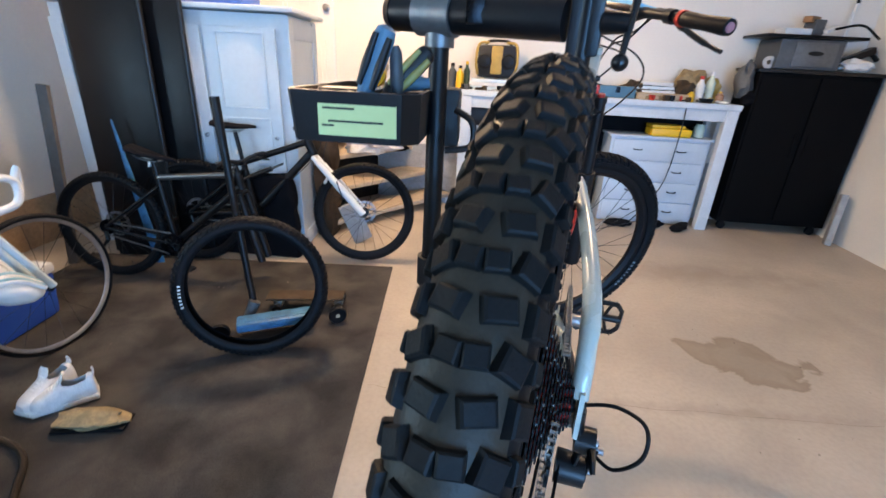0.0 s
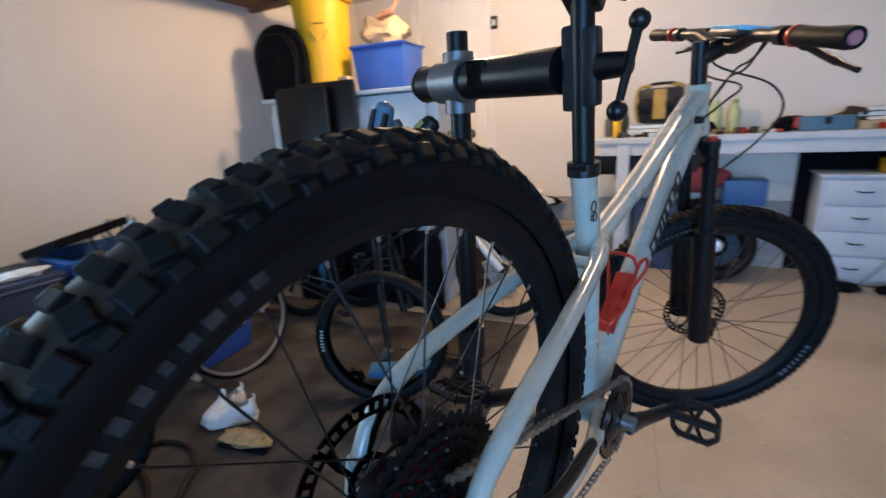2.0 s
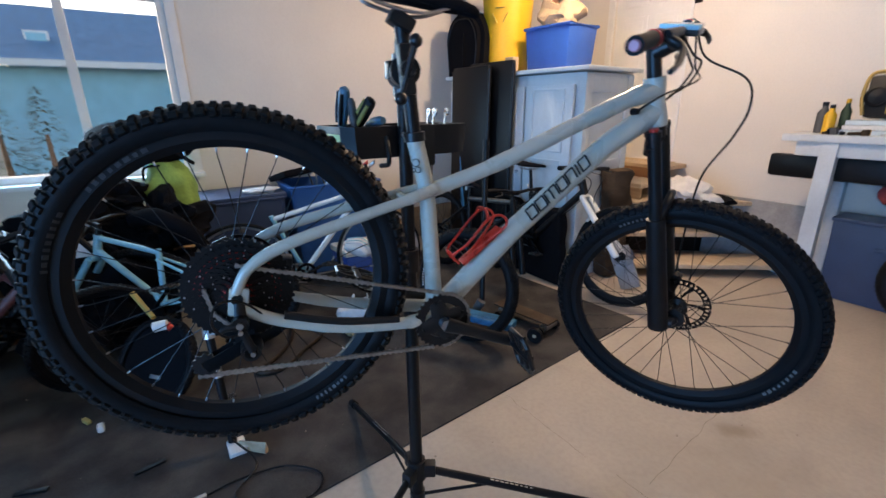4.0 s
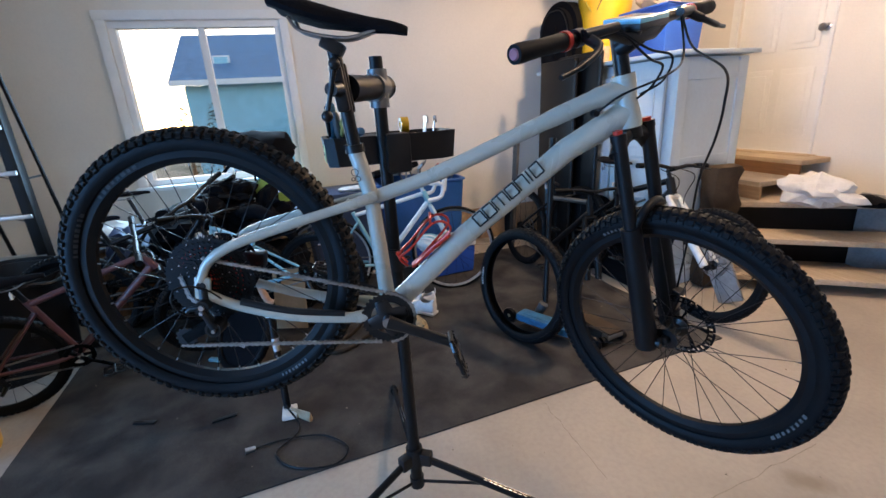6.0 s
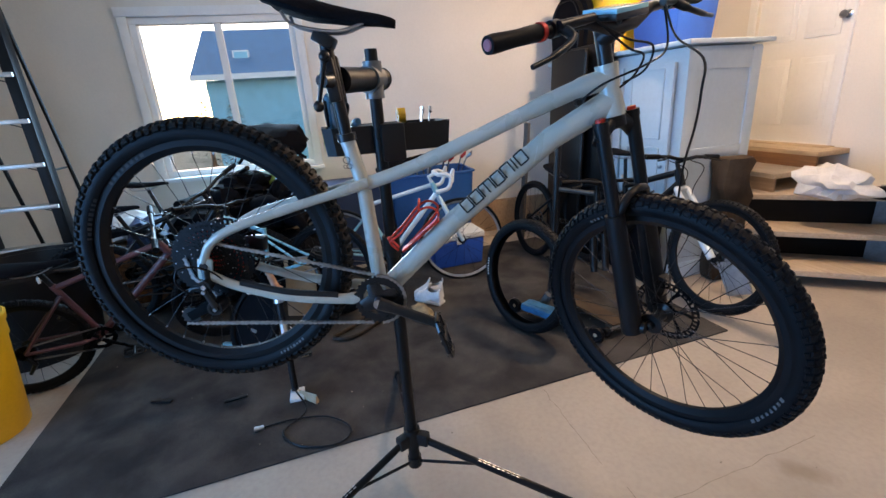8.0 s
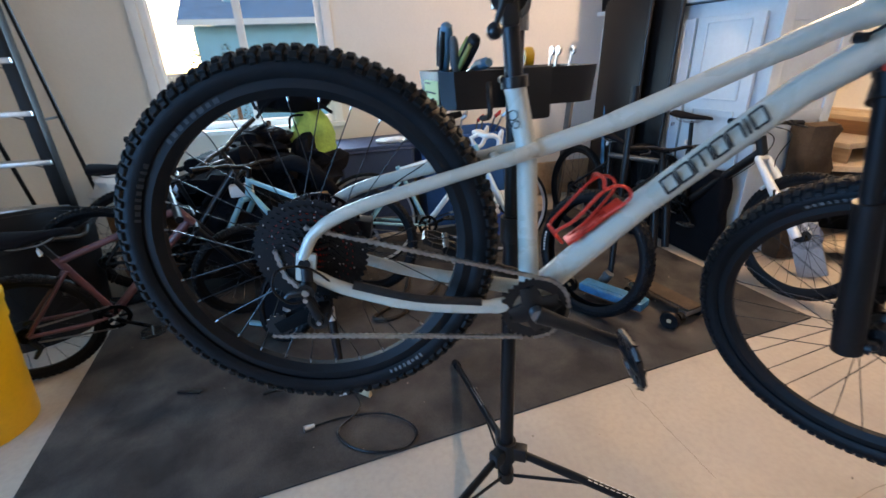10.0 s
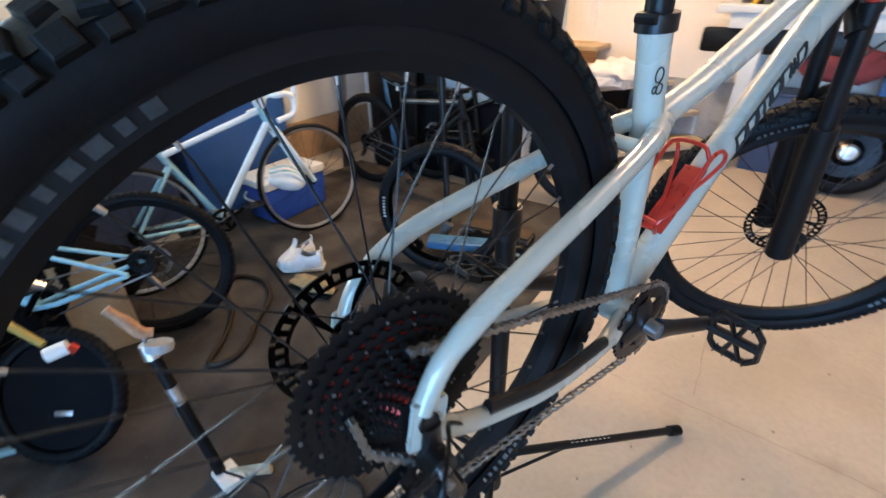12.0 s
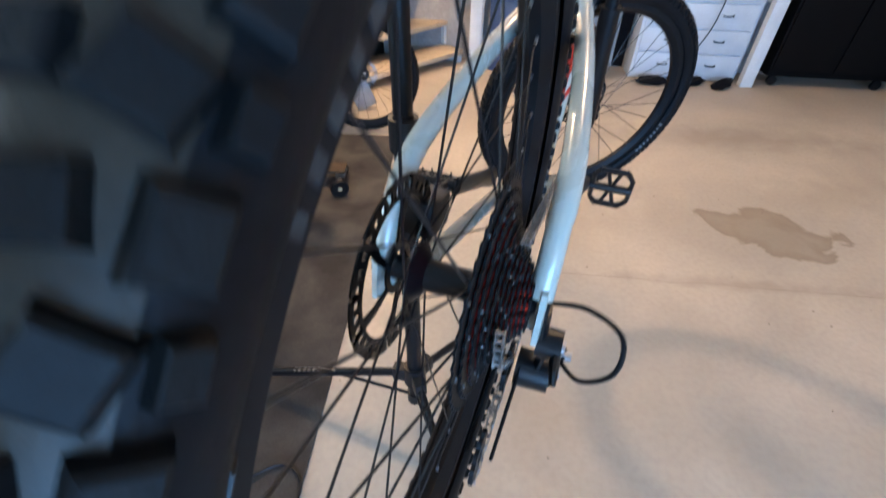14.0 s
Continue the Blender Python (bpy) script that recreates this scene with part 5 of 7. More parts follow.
    if bars == "flat":
        pts = [c + Vector((-0.02, y, 0.015 if abs(y) > 0.1 else 0)) for y in (-0.33, -0.12, -0.04, 0.04, 0.12, 0.33)]
        b2 = P(pts, 0.012, 10)
        b2.transform(turn)
        hb_ob = part("handlebar", b2, bar_mat, bike)
        for s, e in ((-1, 0), (1, -1)):
            b2 = P([pts[e], pts[e] + Vector((0, -s * 0.12, 0))], 0.0165, 12)
            b2.transform(turn)
            part("grip", b2, RUBBER, hb_ob)
            b2 = P(curve([pts[e] + Vector((0.0, -s * 0.15, 0)), pts[e] + Vector((0.05, -s * 0.13, -0.01)), pts[e] + Vector((0.06, -s * 0.05, -0.02))]), 0.006, 8)
            b2.transform(turn)
            part("brake_lever", b2, BLACKM, hb_ob)
    elif bars == "drop":
        for s in (-1, 1):
            b2 = P(curve([c, c + Vector((0, s * 0.17, 0)), c + Vector((0.05, s * 0.19, 0.0)), c + Vector((0.085, s * 0.19, -0.03)), c + Vector((0.06, s * 0.20, -0.10)), c + Vector((-0.03, s * 0.20, -0.12))]), 0.0155, 12)
            b2.transform(turn)
            part("drop_bar", b2, WHITE, bike, "white taped drop handlebar")
            b2 = P(curve([c + Vector((0.085, s * 0.19, -0.01)), c + Vector((0.11, s * 0.19, 0.03)), c + Vector((0.10, s * 0.19, -0.06))]), [0.013] * 6 + [0.007] * 7, 10)
            b2.transform(turn)
            part("brake_hood", b2, WHITE, bike)
    ch = V(bb, -0.045)
    cr2 = part("crankset", cog_mesh(0.07, 34, 0.004, 0.7, 5), DARKST, bike)
    cr2.matrix_basis = Matrix.Translation(ch)
    a = radians(crank_deg)
    dv = Vector((math.cos(a), 0, math.sin(a)))
    for s, y in ((1, -0.02), (-1, 0.11)):
        part("crank_arm", P([(0, y, 0), Vector((0, y, 0)) + dv * s * 0.165], 0.011, 10, 0.7), DARKST, cr2)
        pedal(bike, Matrix.Translation(ch + Vector((0, y, 0)) + dv * s * 0.165) @ pose(0, 0, 0, 0, 0, 0 if s > 0 else 180))
    chain_line([(0, -0.045, 0.03), V(bb, -0.045) + Vector((0, 0, 0.07))], "chain", bike)
    chain_line([(0, -0.045, -0.05), V(bb, -0.045) + Vector((0, 0, -0.07))], "chain", bike)
    sp = part("cassette", cog_mesh(0.045, 22, 0.02, 0.4), DARKST, bike)
    sp.matrix_basis = pose(0, -0.042, 0)
    part("rear_derailleur", P([(0.0, -0.062, -0.02), (0.02, -0.066, -0.07), (-0.02, -0.05, -0.13)], [0.012, 0.014, 0.009], 8), BLACKM, bike)
    return bike


road = simple_bike("white and pale blue road bike with drop bars", (-1.86, 0.87, 0.335), (-1.75, 1.83, 0.335), 0.335, 0.028, ICE, bb=(0.40, -0.06), seat=(0.22, 0.36), head=(0.76, 0.47), hb=(0.80, 0.37),
                   col2=TEAL, fork=ICE, bars="drop", knob=0, lean=-4, sad=0.05, saddle_on=False, spokes=20, crank_deg=20, bar_mat=WHITE, rim_mat=ALU)
hel = thing("cycle_helmet", "white and light blue helmet hanging on the road bike", "helmet", pose(-1.66, 1.62, 0.42, 0, 18, 60) @ Matrix.Scale(0.8, 4))
bm = bmesh.new()
blob(bm, (0, 0, 0), (0.13, 0.095, 0.075), 5, 0.12)
part("shell", bm, WHITE, hel)
for k in range(4):
    part("vent_rib", P(curve([(-0.12, -0.06 + 0.04 * k, 0.035), (0, -0.07 + 0.047 * k, 0.075), (0.12, -0.055 + 0.037 * k, 0.03)]), 0.012, 8, 0.7), TEAL if k % 2 else WHITE, hel)
teal = simple_bike("pale teal bicycle frame without wheels leaning in the pile", (-1.16, 0.69, 0.52), (-1.78, -0.02, 0.36), 0.33, 0.048, TEAL, bb=(0.38, -0.05), seat=(0.33, 0.24), head=(0.66, 0.36), hb=(0.70, 0.26),
            fork=TEAL, front_wheel=False, rear_wheel=False, saddle_on=False, lean=6, tube=0.014, rotor=0.07, spokes=20)
inv = teal.matrix_world.inverted()
b = P([inv @ Vector(p) for p in ((-0.95, 0.36, 0.475), (-0.935, 0.412, 0.481))], 0.022, 14)
part("reflector", b, WHITE, teal, "small white reflector")
b = P([inv @ Vector(p) for p in ((-0.935, 0.412, 0.478), (-0.925, 0.425, 0.462))], [0.018, 0.014], 12)
part("tail_light", b, RED, teal, "red tail light lens")
b = P([inv @ Vector(p) for p in ((-1.03, 0.31, 0.62), (-0.90, 0.37, 0.54))], [0.012, 0.010], 10)
part("strap", b, OCHRE, teal, "yellow strap round the frame")
fs = simple_bike("black full-suspension bicycle with a white fork beside the cabinet", (-1.72, 2.94, 0.35), (-0.56, 3.105, 0.372), 0.352, 0.056, BLACK, bb=(0.42, 0.0), seat=(0.36, 0.36), head=(0.80, 0.50), hb=(0.84, 0.40),
            fork=WHITE, suspension=True, lean=-6, sad=0.19, rotor=0.08, tube=0.021)
part("shock_body", P([(0.40, 0, 0.24), (0.55, 0, 0.30)], [0.019, 0.017], 14), BLACKM, fs)
part("shock_shaft", P([(0.55, 0, 0.30), (0.63, 0, 0.335)], 0.008, 10), SATIN, fs)
for s in (-1, 1):
    part("rocker_link", P([(0.32, s * 0.03, 0.20), (0.41, s * 0.028, 0.25)], [0.014, 0.018], 10, 0.4, (0, 1, 0)), SATIN, fs)
    part("fork_mark", B((0, 0, 0), (0.006, 0.022, 0.13), Matrix.Translation((1.02, s * 0.074, 0.17)) @ Matrix.Rotation(radians(-18), 4, "Y"), 0.002), BLACK, fs)
part("brake_hose", P(curve([(0.80, 0.1, 0.56), (0.92, 0.08, 0.52), (0.90, 0.04, 0.34), (1.06, 0.06, 0.10)]), 0.003, 6), BLACK, fs)
part("brake_hose", P(curve([(0.80, -0.1, 0.56), (0.90, -0.04, 0.50), (0.82, 0.0, 0.36), (0.60, 0.03, 0.16), (0.42, 0.03, 0.02)]), 0.003, 6), BLACK, fs)
simple_bike("dark bicycle with a silver top tube and its front wheel off", (-2.05, 2.60, 0.335), (-1.10, 2.66, 0.16), 0.335, 0.05, BLACK, bb=(0.40, -0.02), seat=(0.26, 0.40), head=(0.74, 0.52), hb=(0.78, 0.42),
            col2=BLACK, fork=BLACK, suspension=True, front_wheel=False, lean=-5, sad=0.08, tube=0.018, rotor=0.08, top=SATIN)
simple_bike("dusty pink bicycle lying in the pile of bikes", (-1.08, -0.80, 0.29), (-1.38, 0.12, 0.30), 0.29, 0.048, PINK, bb=(0.32, -0.03), seat=(0.20, 0.33), head=(0.70, 0.46), hb=(0.76, 0.36),
            fork=BLACK, lean=10, sad=0.10, knob=0.003, spokes=20)
simple_bike("black bicycle buried in the pile below the window", (-2.05, -0.62, 0.34), (-2.15, 0.44, 0.34), 0.34, 0.052, BLACK, bb=(0.40, -0.02), seat=(0.26, 0.44), head=(0.76, 0.52), hb=(0.80, 0.42),
            fork=BLACK, lean=-7, sad=0.16, suspension=True, steer=30, spokes=20)
simple_bike("second black bicycle leaning in the pile of bikes", (-1.75, -0.70, 0.34), (-1.85, 0.38, 0.34), 0.34, 0.05, BLACKM, bb=(0.40, -0.02), seat=(0.26, 0.40), head=(0.76, 0.54), hb=(0.80, 0.44),
            fork=BLACK, lean=8, sad=0.12, steer=-35, spokes=20)


# ---- things on the mat ----
def torus_thing(name, label, cat, m, R, w, material=RUBBER, knob=0.003):
    t = thing(name, label, cat, m)
    part("carcass", tyre_mesh(R, w, 96), material, t)
    if knob:
        tread(t, R, w, knob, material, 3)
    return t


ta = math.degrees(math.atan2(-0.94, 0.35)) + 90
loose = torus_thing("spare_bicycle_tyre", "spare black bicycle tyre propped upright on the mat", "tyre", pose(-0.80, 1.95, 0.352, -8, 0, ta), 0.347, 0.080)
mk = bmesh.new()
for k in range(7):
    a = radians(172 + 3.2 * k)
    box(mk, (0, 0, 0), (0.012, 0.0015, 0.007), Matrix.Rotation(-a, 4, "Y") @ Matrix.Translation((0.305, -0.0405, 0)))
part("wall_mark", mk, WHITE, loose, "white worn marks on the tyre wall", False)
t = torus_thing("child_wheel", "small black wheel lying near the pump", "wheel", pose(-1.12, 0.33, 0.215, -32, 0, 40), 0.225, 0.05)
part("disc", L([(0.0, -0.004), (0.185, -0.006), (0.185, 0.006), (0.0, 0.004)], 40), FABRIC, t)
part("cover_mark", B((0.02, -0.008, -0.06), (0.06, 0.003, 0.018), None, 0.001), ALU, t)

lw = thing("leaning_bicycle_rim", "black bicycle wheel leaning upright against the pile", "spare wheel", pose(-1.48, 0.80, 0.342, -6, 0, 62))
wheel(lw, Matrix.Identity(4), 0.33, 0.05, 0.004, hub_w=0.1, spokes=24, n=72, rotor=0.075, seed=9)
sc = thing("kick_scooter", "blue kick scooter with a black post and small wheels", "scooter")
S0, S1 = Vector((-0.97, 2.00, 0.085)), Vector((-0.52, 2.23, 0.09))
sdv = (S1 - S0).normalized()
yaw = math.atan2(sdv.y, sdv.x)
part("deck", B((0, 0, 0), (0.38, 0.105, 0.05), Matrix.Translation(S0.lerp(S1, 0.42)) @ Matrix.Rotation(yaw, 4, "Z"), 0.016), DECKB, sc, "scuffed blue deck")
part("grip_tape", B((0, 0, 0.026), (0.30, 0.055, 0.004), Matrix.Translation(S0.lerp(S1, 0.42)) @ Matrix.Rotation(yaw, 4, "Z")), DECKB, sc)
part("post", P([(-0.945, 2.19, 0.10), (-1.01, 2.245, 0.62), (-1.07, 2.30, 1.18)], [0.02, 0.018, 0.024], 12, 0.9), BLACK, sc)
part("fork_head", P([(-0.96, 2.14, 0.05), (-0.925, 2.17, 0.14)], [0.028, 0.03], 12), SAWG, sc)
for p in (S0 + sdv * -0.06, S1 + sdv * 0.03):
    c = Matrix.Translation((p.x, p.y, 0.055)) @ Matrix.Rotation(yaw, 4, "Z")
    w = part("wheel", L([(0.012, -0.014), (0.045, -0.015), (0.05, -0.008), (0.05, 0.008), (0.045, 0.015), (0.012, 0.014)], 28, c, True), BLACK, sc)
    part("core", L([(0.0, -0.013), (0.03, -0.013), (0.03, 0.013), (0.0, 0.013)], 20, c), TAN, w)
bd = thing("skateboard", "small worn skateboard with dark wheels on the mat", "skateboard", pose(-0.72, 2.37, 0.087, 180, 0, 10))
bm = bmesh.new()
part("deck", B((0, 0, 0.0), (0.44, 0.11, 0.014), None, 0.006), BAG, bd)
for x in (-0.15, 0.19):
    tk = part("truck", B((x, 0, 0.025), (0.05, 0.12, 0.03), None, 0.006), ALU, bd)
    for y in (-0.075, 0.075):
        part("wheel", L([(0.008, -0.016), (0.027, -0.016), (0.027, 0.016), (0.008, 0.016)], 20, pose(x, y, 0.048), True), BLACK, tk)


def shoe(m):
    """A low trainer, its toe along +x, with an open collar."""
    t = thing("shoe", "white lace-up trainer standing on the mat", "shoe", m, "pair of white trainers")
    line = curve([(-0.138, 0.020, 0.050), (-0.128, 0.031, 0.082), (-0.09, 0.035, 0.078), (-0.04, 0.036, 0.070), (0.0, 0.038, 0.082), (0.04, 0.043, 0.070), (0.085, 0.047, 0.052), (0.122, 0.040, 0.042), (0.146, 0.020, 0.030)], 3)
    bm = bmesh.new()
    rows = []
    for x, hw, h in line:
        ring = []
        for k in range(17):
            a = math.pi * k / 16
            w = hw * math.copysign(abs(math.cos(a)) ** 0.7, math.cos(a))
            ring.append(bm.verts.new((x, w, 0.014 + h * math.sin(a) ** 0.6)))
        rows.append(ring)
    for i, (a, b) in enumerate(zip(rows, rows[1:])):
        for k in range(16):
            if -0.105 < line[i].x < 0.0 and 5 <= k <= 10:
                continue
            bm.faces.new((a[k], a[k + 1], b[k + 1], b[k]))
    bm.faces.new(rows[0])
    bm.faces.new(rows[-1])
    part("upper", bm, CLOTH, t)
    part("sole", B((0.004, 0, 0.010), (0.290, 0.088, 0.020), None, 0.009), WHITE, t, "thick white rubber sole")
    part("insole", B((-0.05, 0, 0.03), (0.13, 0.05, 0.01), None, 0.004), DARKIN, t, "grey lining inside the shoe")
    part("tongue", P(curve([(0.045, 0, 0.070), (0.005, 0, 0.098), (-0.018, 0, 0.128)]), [0.022] * 7 + [0.026] * 4 + [0.02] * 2, 12, 0.3, (0, 1, 0)), CLOTH, t)
    part("heel_tab", P(curve([(-0.13, 0, 0.085), (-0.140, 0, 0.105), (-0.136, 0, 0.118)]), [0.014] * 6 + [0.010] * 7, 10, 0.4, (0, 1, 0)), CLOTH, t)
    for k in range(5):
        x, z = 0.008 + 0.015 * k, 0.094 - 0.0075 * k
        part("lace", P(curve([(x, -0.026, z - 0.018), (x + 0.004, -0.010, z + 0.004), (x + 0.004, 0.010, z + 0.004), (x, 0.026, z - 0.018)], 3), 0.003, 6), WHITE, t)
    return t


shoe(pose(-1.475, 1.475, 0.012, 0, 0, 262) @ Matrix.Diagonal((0.76, 0.95, 1.15, 1)))
shoe(pose(-1.385, 1.46, 0.012, 0, 0, 222) @ Matrix.Diagonal((0.76, 0.95, 1.15, 1)))
bt = thing("worn_slipper", "worn tan leather slipper on the mat", "slipper", pose(-1.19, 1.365, 0.014, 0, 0, 12))
bm = bmesh.new()
blob(bm, (0, 0, 0.03), (0.13, 0.055, 0.035), 9, 0.3)
part("upper", bm, SOLE, bt)
part("sole", B((0, 0, 0.006), (0.26, 0.09, 0.012), None, 0.005), RUBBER, bt)

pump = thing("floor_pump", "black floor pump with a wooden handle and white base", "pump")
PB = Vector((-0.575, 0.56, 0.012))
lean = Vector((-0.135, -0.01, 0.62))
part("barrel", P([PB + lean * 0.04, PB + lean * 0.78], 0.0175, 16), BLACK, pump)
part("band", P([PB + lean * 0.50, PB + lean * 0.60], 0.0182, 16), ALU, pump, "silver label band")
part("collar", P([PB + lean * 0.77, PB + lean * 0.84], [0.026, 0.022], 16), ALU, pump)
part("gauge", L([(0.0, -0.012), (0.034, -0.012), (0.036, 0.0), (0.034, 0.012), (0.0, 0.012)], 24, Matrix.Translation(PB + lean * 0.83 + Vector((0.03, 0.02, 0))) @ pose(0, 0, 0, 70, 0, 30)), GREYB, pump)
hp = PB + lean * 0.90
part("handle", P(curve([hp + Vector((-0.035, -0.04, 0.088)), hp + Vector((-0.016, -0.018, 0.042)), hp, hp + Vector((0.008, 0.025, -0.015))]), [0.013] * 5 + [0.017] * 9 + [0.014] * 5, 14), COPPER, pump)
part("rod", P([PB + lean * 0.8, hp], 0.006, 10), STEEL, pump)
part("base", B((PB.x + 0.02, PB.y + 0.01, 0.022), (0.10, 0.07, 0.02), None, 0.006), WHITE, pump)
part("foot_plate", P([(PB.x + 0.02, PB.y + 0.02, 0.02), (PB.x + 0.11, PB.y + 0.11, 0.02)], [0.03, 0.04], 4, 0.28), TAN, pump)
part("hose", P(curve([PB + Vector((0.02, 0, 0.05)), (-0.40, 0.62, 0.03), (-0.30, 0.52, 0.016), (-0.18, 0.60, 0.016), (-0.14, 0.76, 0.016), (-0.22, 0.82, 0.018), (-0.33, 0.72, 0.022), (-0.37, 0.55, 0.018), (-0.355, 0.43, 0.02)]), 0.0045, 8), BLACK, pump)
part("chuck", P([(-0.355, 0.43, 0.02), (-0.345, 0.39, 0.024)], [0.010, 0.013], 12), ALU, pump)
for x, y, a in ((-0.75, -0.12, 70), (-0.64, 0.26, 100)):
    t = thing("metal_strip", "small dark metal strip lying on the mat", "strip", pose(x, y, 0.016, 0, 0, a))
    part("strip", B((0, 0, 0), (0.11, 0.022, 0.008), None, 0.002), BLACK, t)
for k, (x, y, z, mt, s) in enumerate(((-1.02, 0.08, 0.05, WHITE, (0.04, 0.025, 0.03)), (-1.12, 0.02, 0.08, OLIVE, (0.05, 0.02, 0.02)), (-1.25, 0.12, 0.10, TEAL, (0.09, 0.03, 0.02)), (-0.95, 0.60, 0.012, GLASS, (0.06, 0.045, 0.012)))):
    t = thing("loose_part", "small loose bicycle part on the mat", "spare part", pose(x, y, max(s[2] / 2 + 0.012, 0.02), 0, 0, 30 * k))
    part("body", B((0, 0, 0), s, None, 0.006), mt, t)

# ---- cooler, totes and boxes by the window wall ----
cool = thing("cooler_box", "blue cooler box with a stained white lid", "cooler", pose(-2.13, 1.86, 0.012, 0, 0, 4))
part("body", B((0, 0, 0.12), (0.30, 0.47, 0.235), None, 0.02, 0.08), BLUE, cool)
part("lid", B((0, 0, 0.268), (0.315, 0.48, 0.055), None, 0.016), WHITE, cool)
for y in (-0.24, 0.24):
    part("handle", P(curve([(-0.08, y, 0.20), (-0.08, y * 1.07, 0.16), (0.08, y * 1.07, 0.16), (0.08, y, 0.20)]), 0.007, 8), WHITE, cool)
part("latch", B((0.158, 0, 0.225), (0.012, 0.05, 0.04), None, 0.004), WHITE, cool)


def tote(label, m, s, material, lid=None, wall_t=0.008):
    t = thing("storage_tote", label, "tote", m)
    bm = bmesh.new()
    rings = []
    for z, k in ((0, 0.86), (s[2], 1.0), (s[2], 0.965), (0.012, 0.83)):
        rings.append([bm.verts.new((x * s[0] / 2 * k, y * s[1] / 2 * k, z)) for x, y in ((-1, -0.9), (-0.9, -1), (0.9, -1), (1, -0.9), (1, 0.9), (0.9, 1), (-0.9, 1), (-1, 0.9))])
    bm.faces.new(rings[0])
    for a, b in zip(rings, rings[1:]):
        for k in range(8):
            bm.faces.new((a[k], a[(k + 1) % 8], b[(k + 1) % 8], b[k]))
    bm.faces.new(rings[-1])
    part("body", bm, material, t)
    loop = [(x * s[0] / 2 * 1.02, y * s[1] / 2 * 1.02, s[2] - 0.012) for x, y in ((-1, -0.9), (-0.9, -1), (0.9, -1), (1, -0.9), (1, 0.9), (0.9, 1), (-0.9, 1), (-1, 0.9), (-1, -0.9))]
    part("rim", P(loop, 0.011, 8), material, t)
    if lid:
        part("lid", B((0, 0, s[2] + 0.012), (s[0] * 1.03, s[1] * 1.03, 0.03), None, 0.01), lid, t)
    return t


tote("navy storage tote with its lid on, by the wall", pose(-2.66, 1.02, 0.0, 0, 0, 2), (0.50, 0.62, 0.72), NAVY, NAVY)
part("label", B((-2.405, 0.98, 0.50), (0.004, 0.05, 0.06)), MARK, tagged(new("tote_sticker"), "small pale sticker on the navy tote", "sticker"))
tote("blue storage tote full of tools and dark boards", pose(-2.66, 1.78, 0.0, 0, 0, -2), (0.52, 0.78, 0.78), BINBLUE)
rnd = random.Random(11)
for k in range(9):
    x, y = -2.66 + rnd.uniform(-0.15, 0.18), 1.78 + rnd.uniform(-0.1, 0.33)
    t = thing("hand_tool", "steel hand tool sticking out of the blue tote", "tool", None, "tools in the tote")
    a = Vector((rnd.uniform(-0.08, 0.08), rnd.uniform(-0.06, 0.10), rnd.uniform(0.16, 0.24)))
    p = Vector((x, y, 0.66))
    part("shaft", P([p, p + a], 0.008, 8), STEEL if k % 2 else SAWG, t)
    part("head", P([p + a * 0.95, p + a * 1.0 + Vector((0.02, 0.03, 0.02)), p + a + Vector((0.0, 0.05, 0.04))], [0.014, 0.016, 0.006], 8, 0.6), STEEL if k % 3 else RED, t)
t = thing("dark_board", "black rubber slab lying across the totes", "board", pose(-2.70, 1.55, 0.86, 6, -14, 10))
part("slab", B((0, 0, 0), (0.34, 0.44, 0.05), None, 0.015), FABRIC, t)
t = thing("white_rag", "crumpled white rag on the navy tote", "rag")
bm = bmesh.new()
blob(bm, (-2.52, 1.18, 0.765), (0.07, 0.13, 0.025), 4, 0.5)
part("cloth", bm, CLOTH, t)
t = thing("cardboard_box", "open brown cardboard box by the window", "box", pose(-2.36, 0.46, 0.0, 0, 0, 8))
part("body", B((0, 0, 0.31), (0.40, 0.34, 0.62), None, 0.004), CARD, t)
part("flap", B((0.27, 0, 0.60), (0.16, 0.33, 0.006), pose(0, 0, 0, 0, 12, 0)), CARD, t)
part("flap", B((0, 0.20, 0.66), (0.38, 0.006, 0.12), None), CARD, t)
t = thing("cardboard_sheet", "folded cardboard piece standing on the mat", "cardboard", pose(-1.52, 0.56, 0.0, 0, 0, 70))
part("sheet", B((0, 0, 0.22), (0.22, 0.012, 0.42), pose(0, 0, 0, -12)), CARD, t)
t = thing("green_bag", "lime green shopping bag on the cardboard box", "bag")
bm = bmesh.new()
blob(bm, (-2.32, 0.56, 0.83), (0.18, 0.17, 0.22), 6, 0.25)
part("body", bm, LIME, t)
part("handle", P(curve([(-2.24, 0.42, 0.95), (-2.22, 0.44, 1.03), (-2.22, 0.54, 1.03), (-2.24, 0.56, 0.95)]), 0.008, 8), FABRIC, t)
t = thing("black_duffel", "black padded bag heaped over the green bag", "bag")
bm = bmesh.new()
blob(bm, (-2.36, 0.46, 1.17), (0.20, 0.30, 0.15), 8, 0.25)
part("body", bm, FABRIC, t)
part("strap", P(curve([(-2.20, 0.22, 1.04), (-2.14, 0.36, 1.16), (-2.14, 0.56, 1.16), (-2.20, 0.72, 1.04)]), 0.012, 8, 0.5), FABRIC, t)
t = thing("black_sack", "black sack with a worn white print in the pile", "sack")
bm = bmesh.new()
blob(bm, (-2.35, 0.02, 0.38), (0.26, 0.26, 0.46), 12, 0.25)
part("body", bm, FABRIC, t)
for k in range(8):
    part("print_mark", B((-2.098 + 0.004 * (k % 2), 0.02 + 0.028 * k - 0.09, 0.45 + 0.008 * (k % 3)), (0.012, 0.016, 0.03), None, 0.003), WHITE, t)
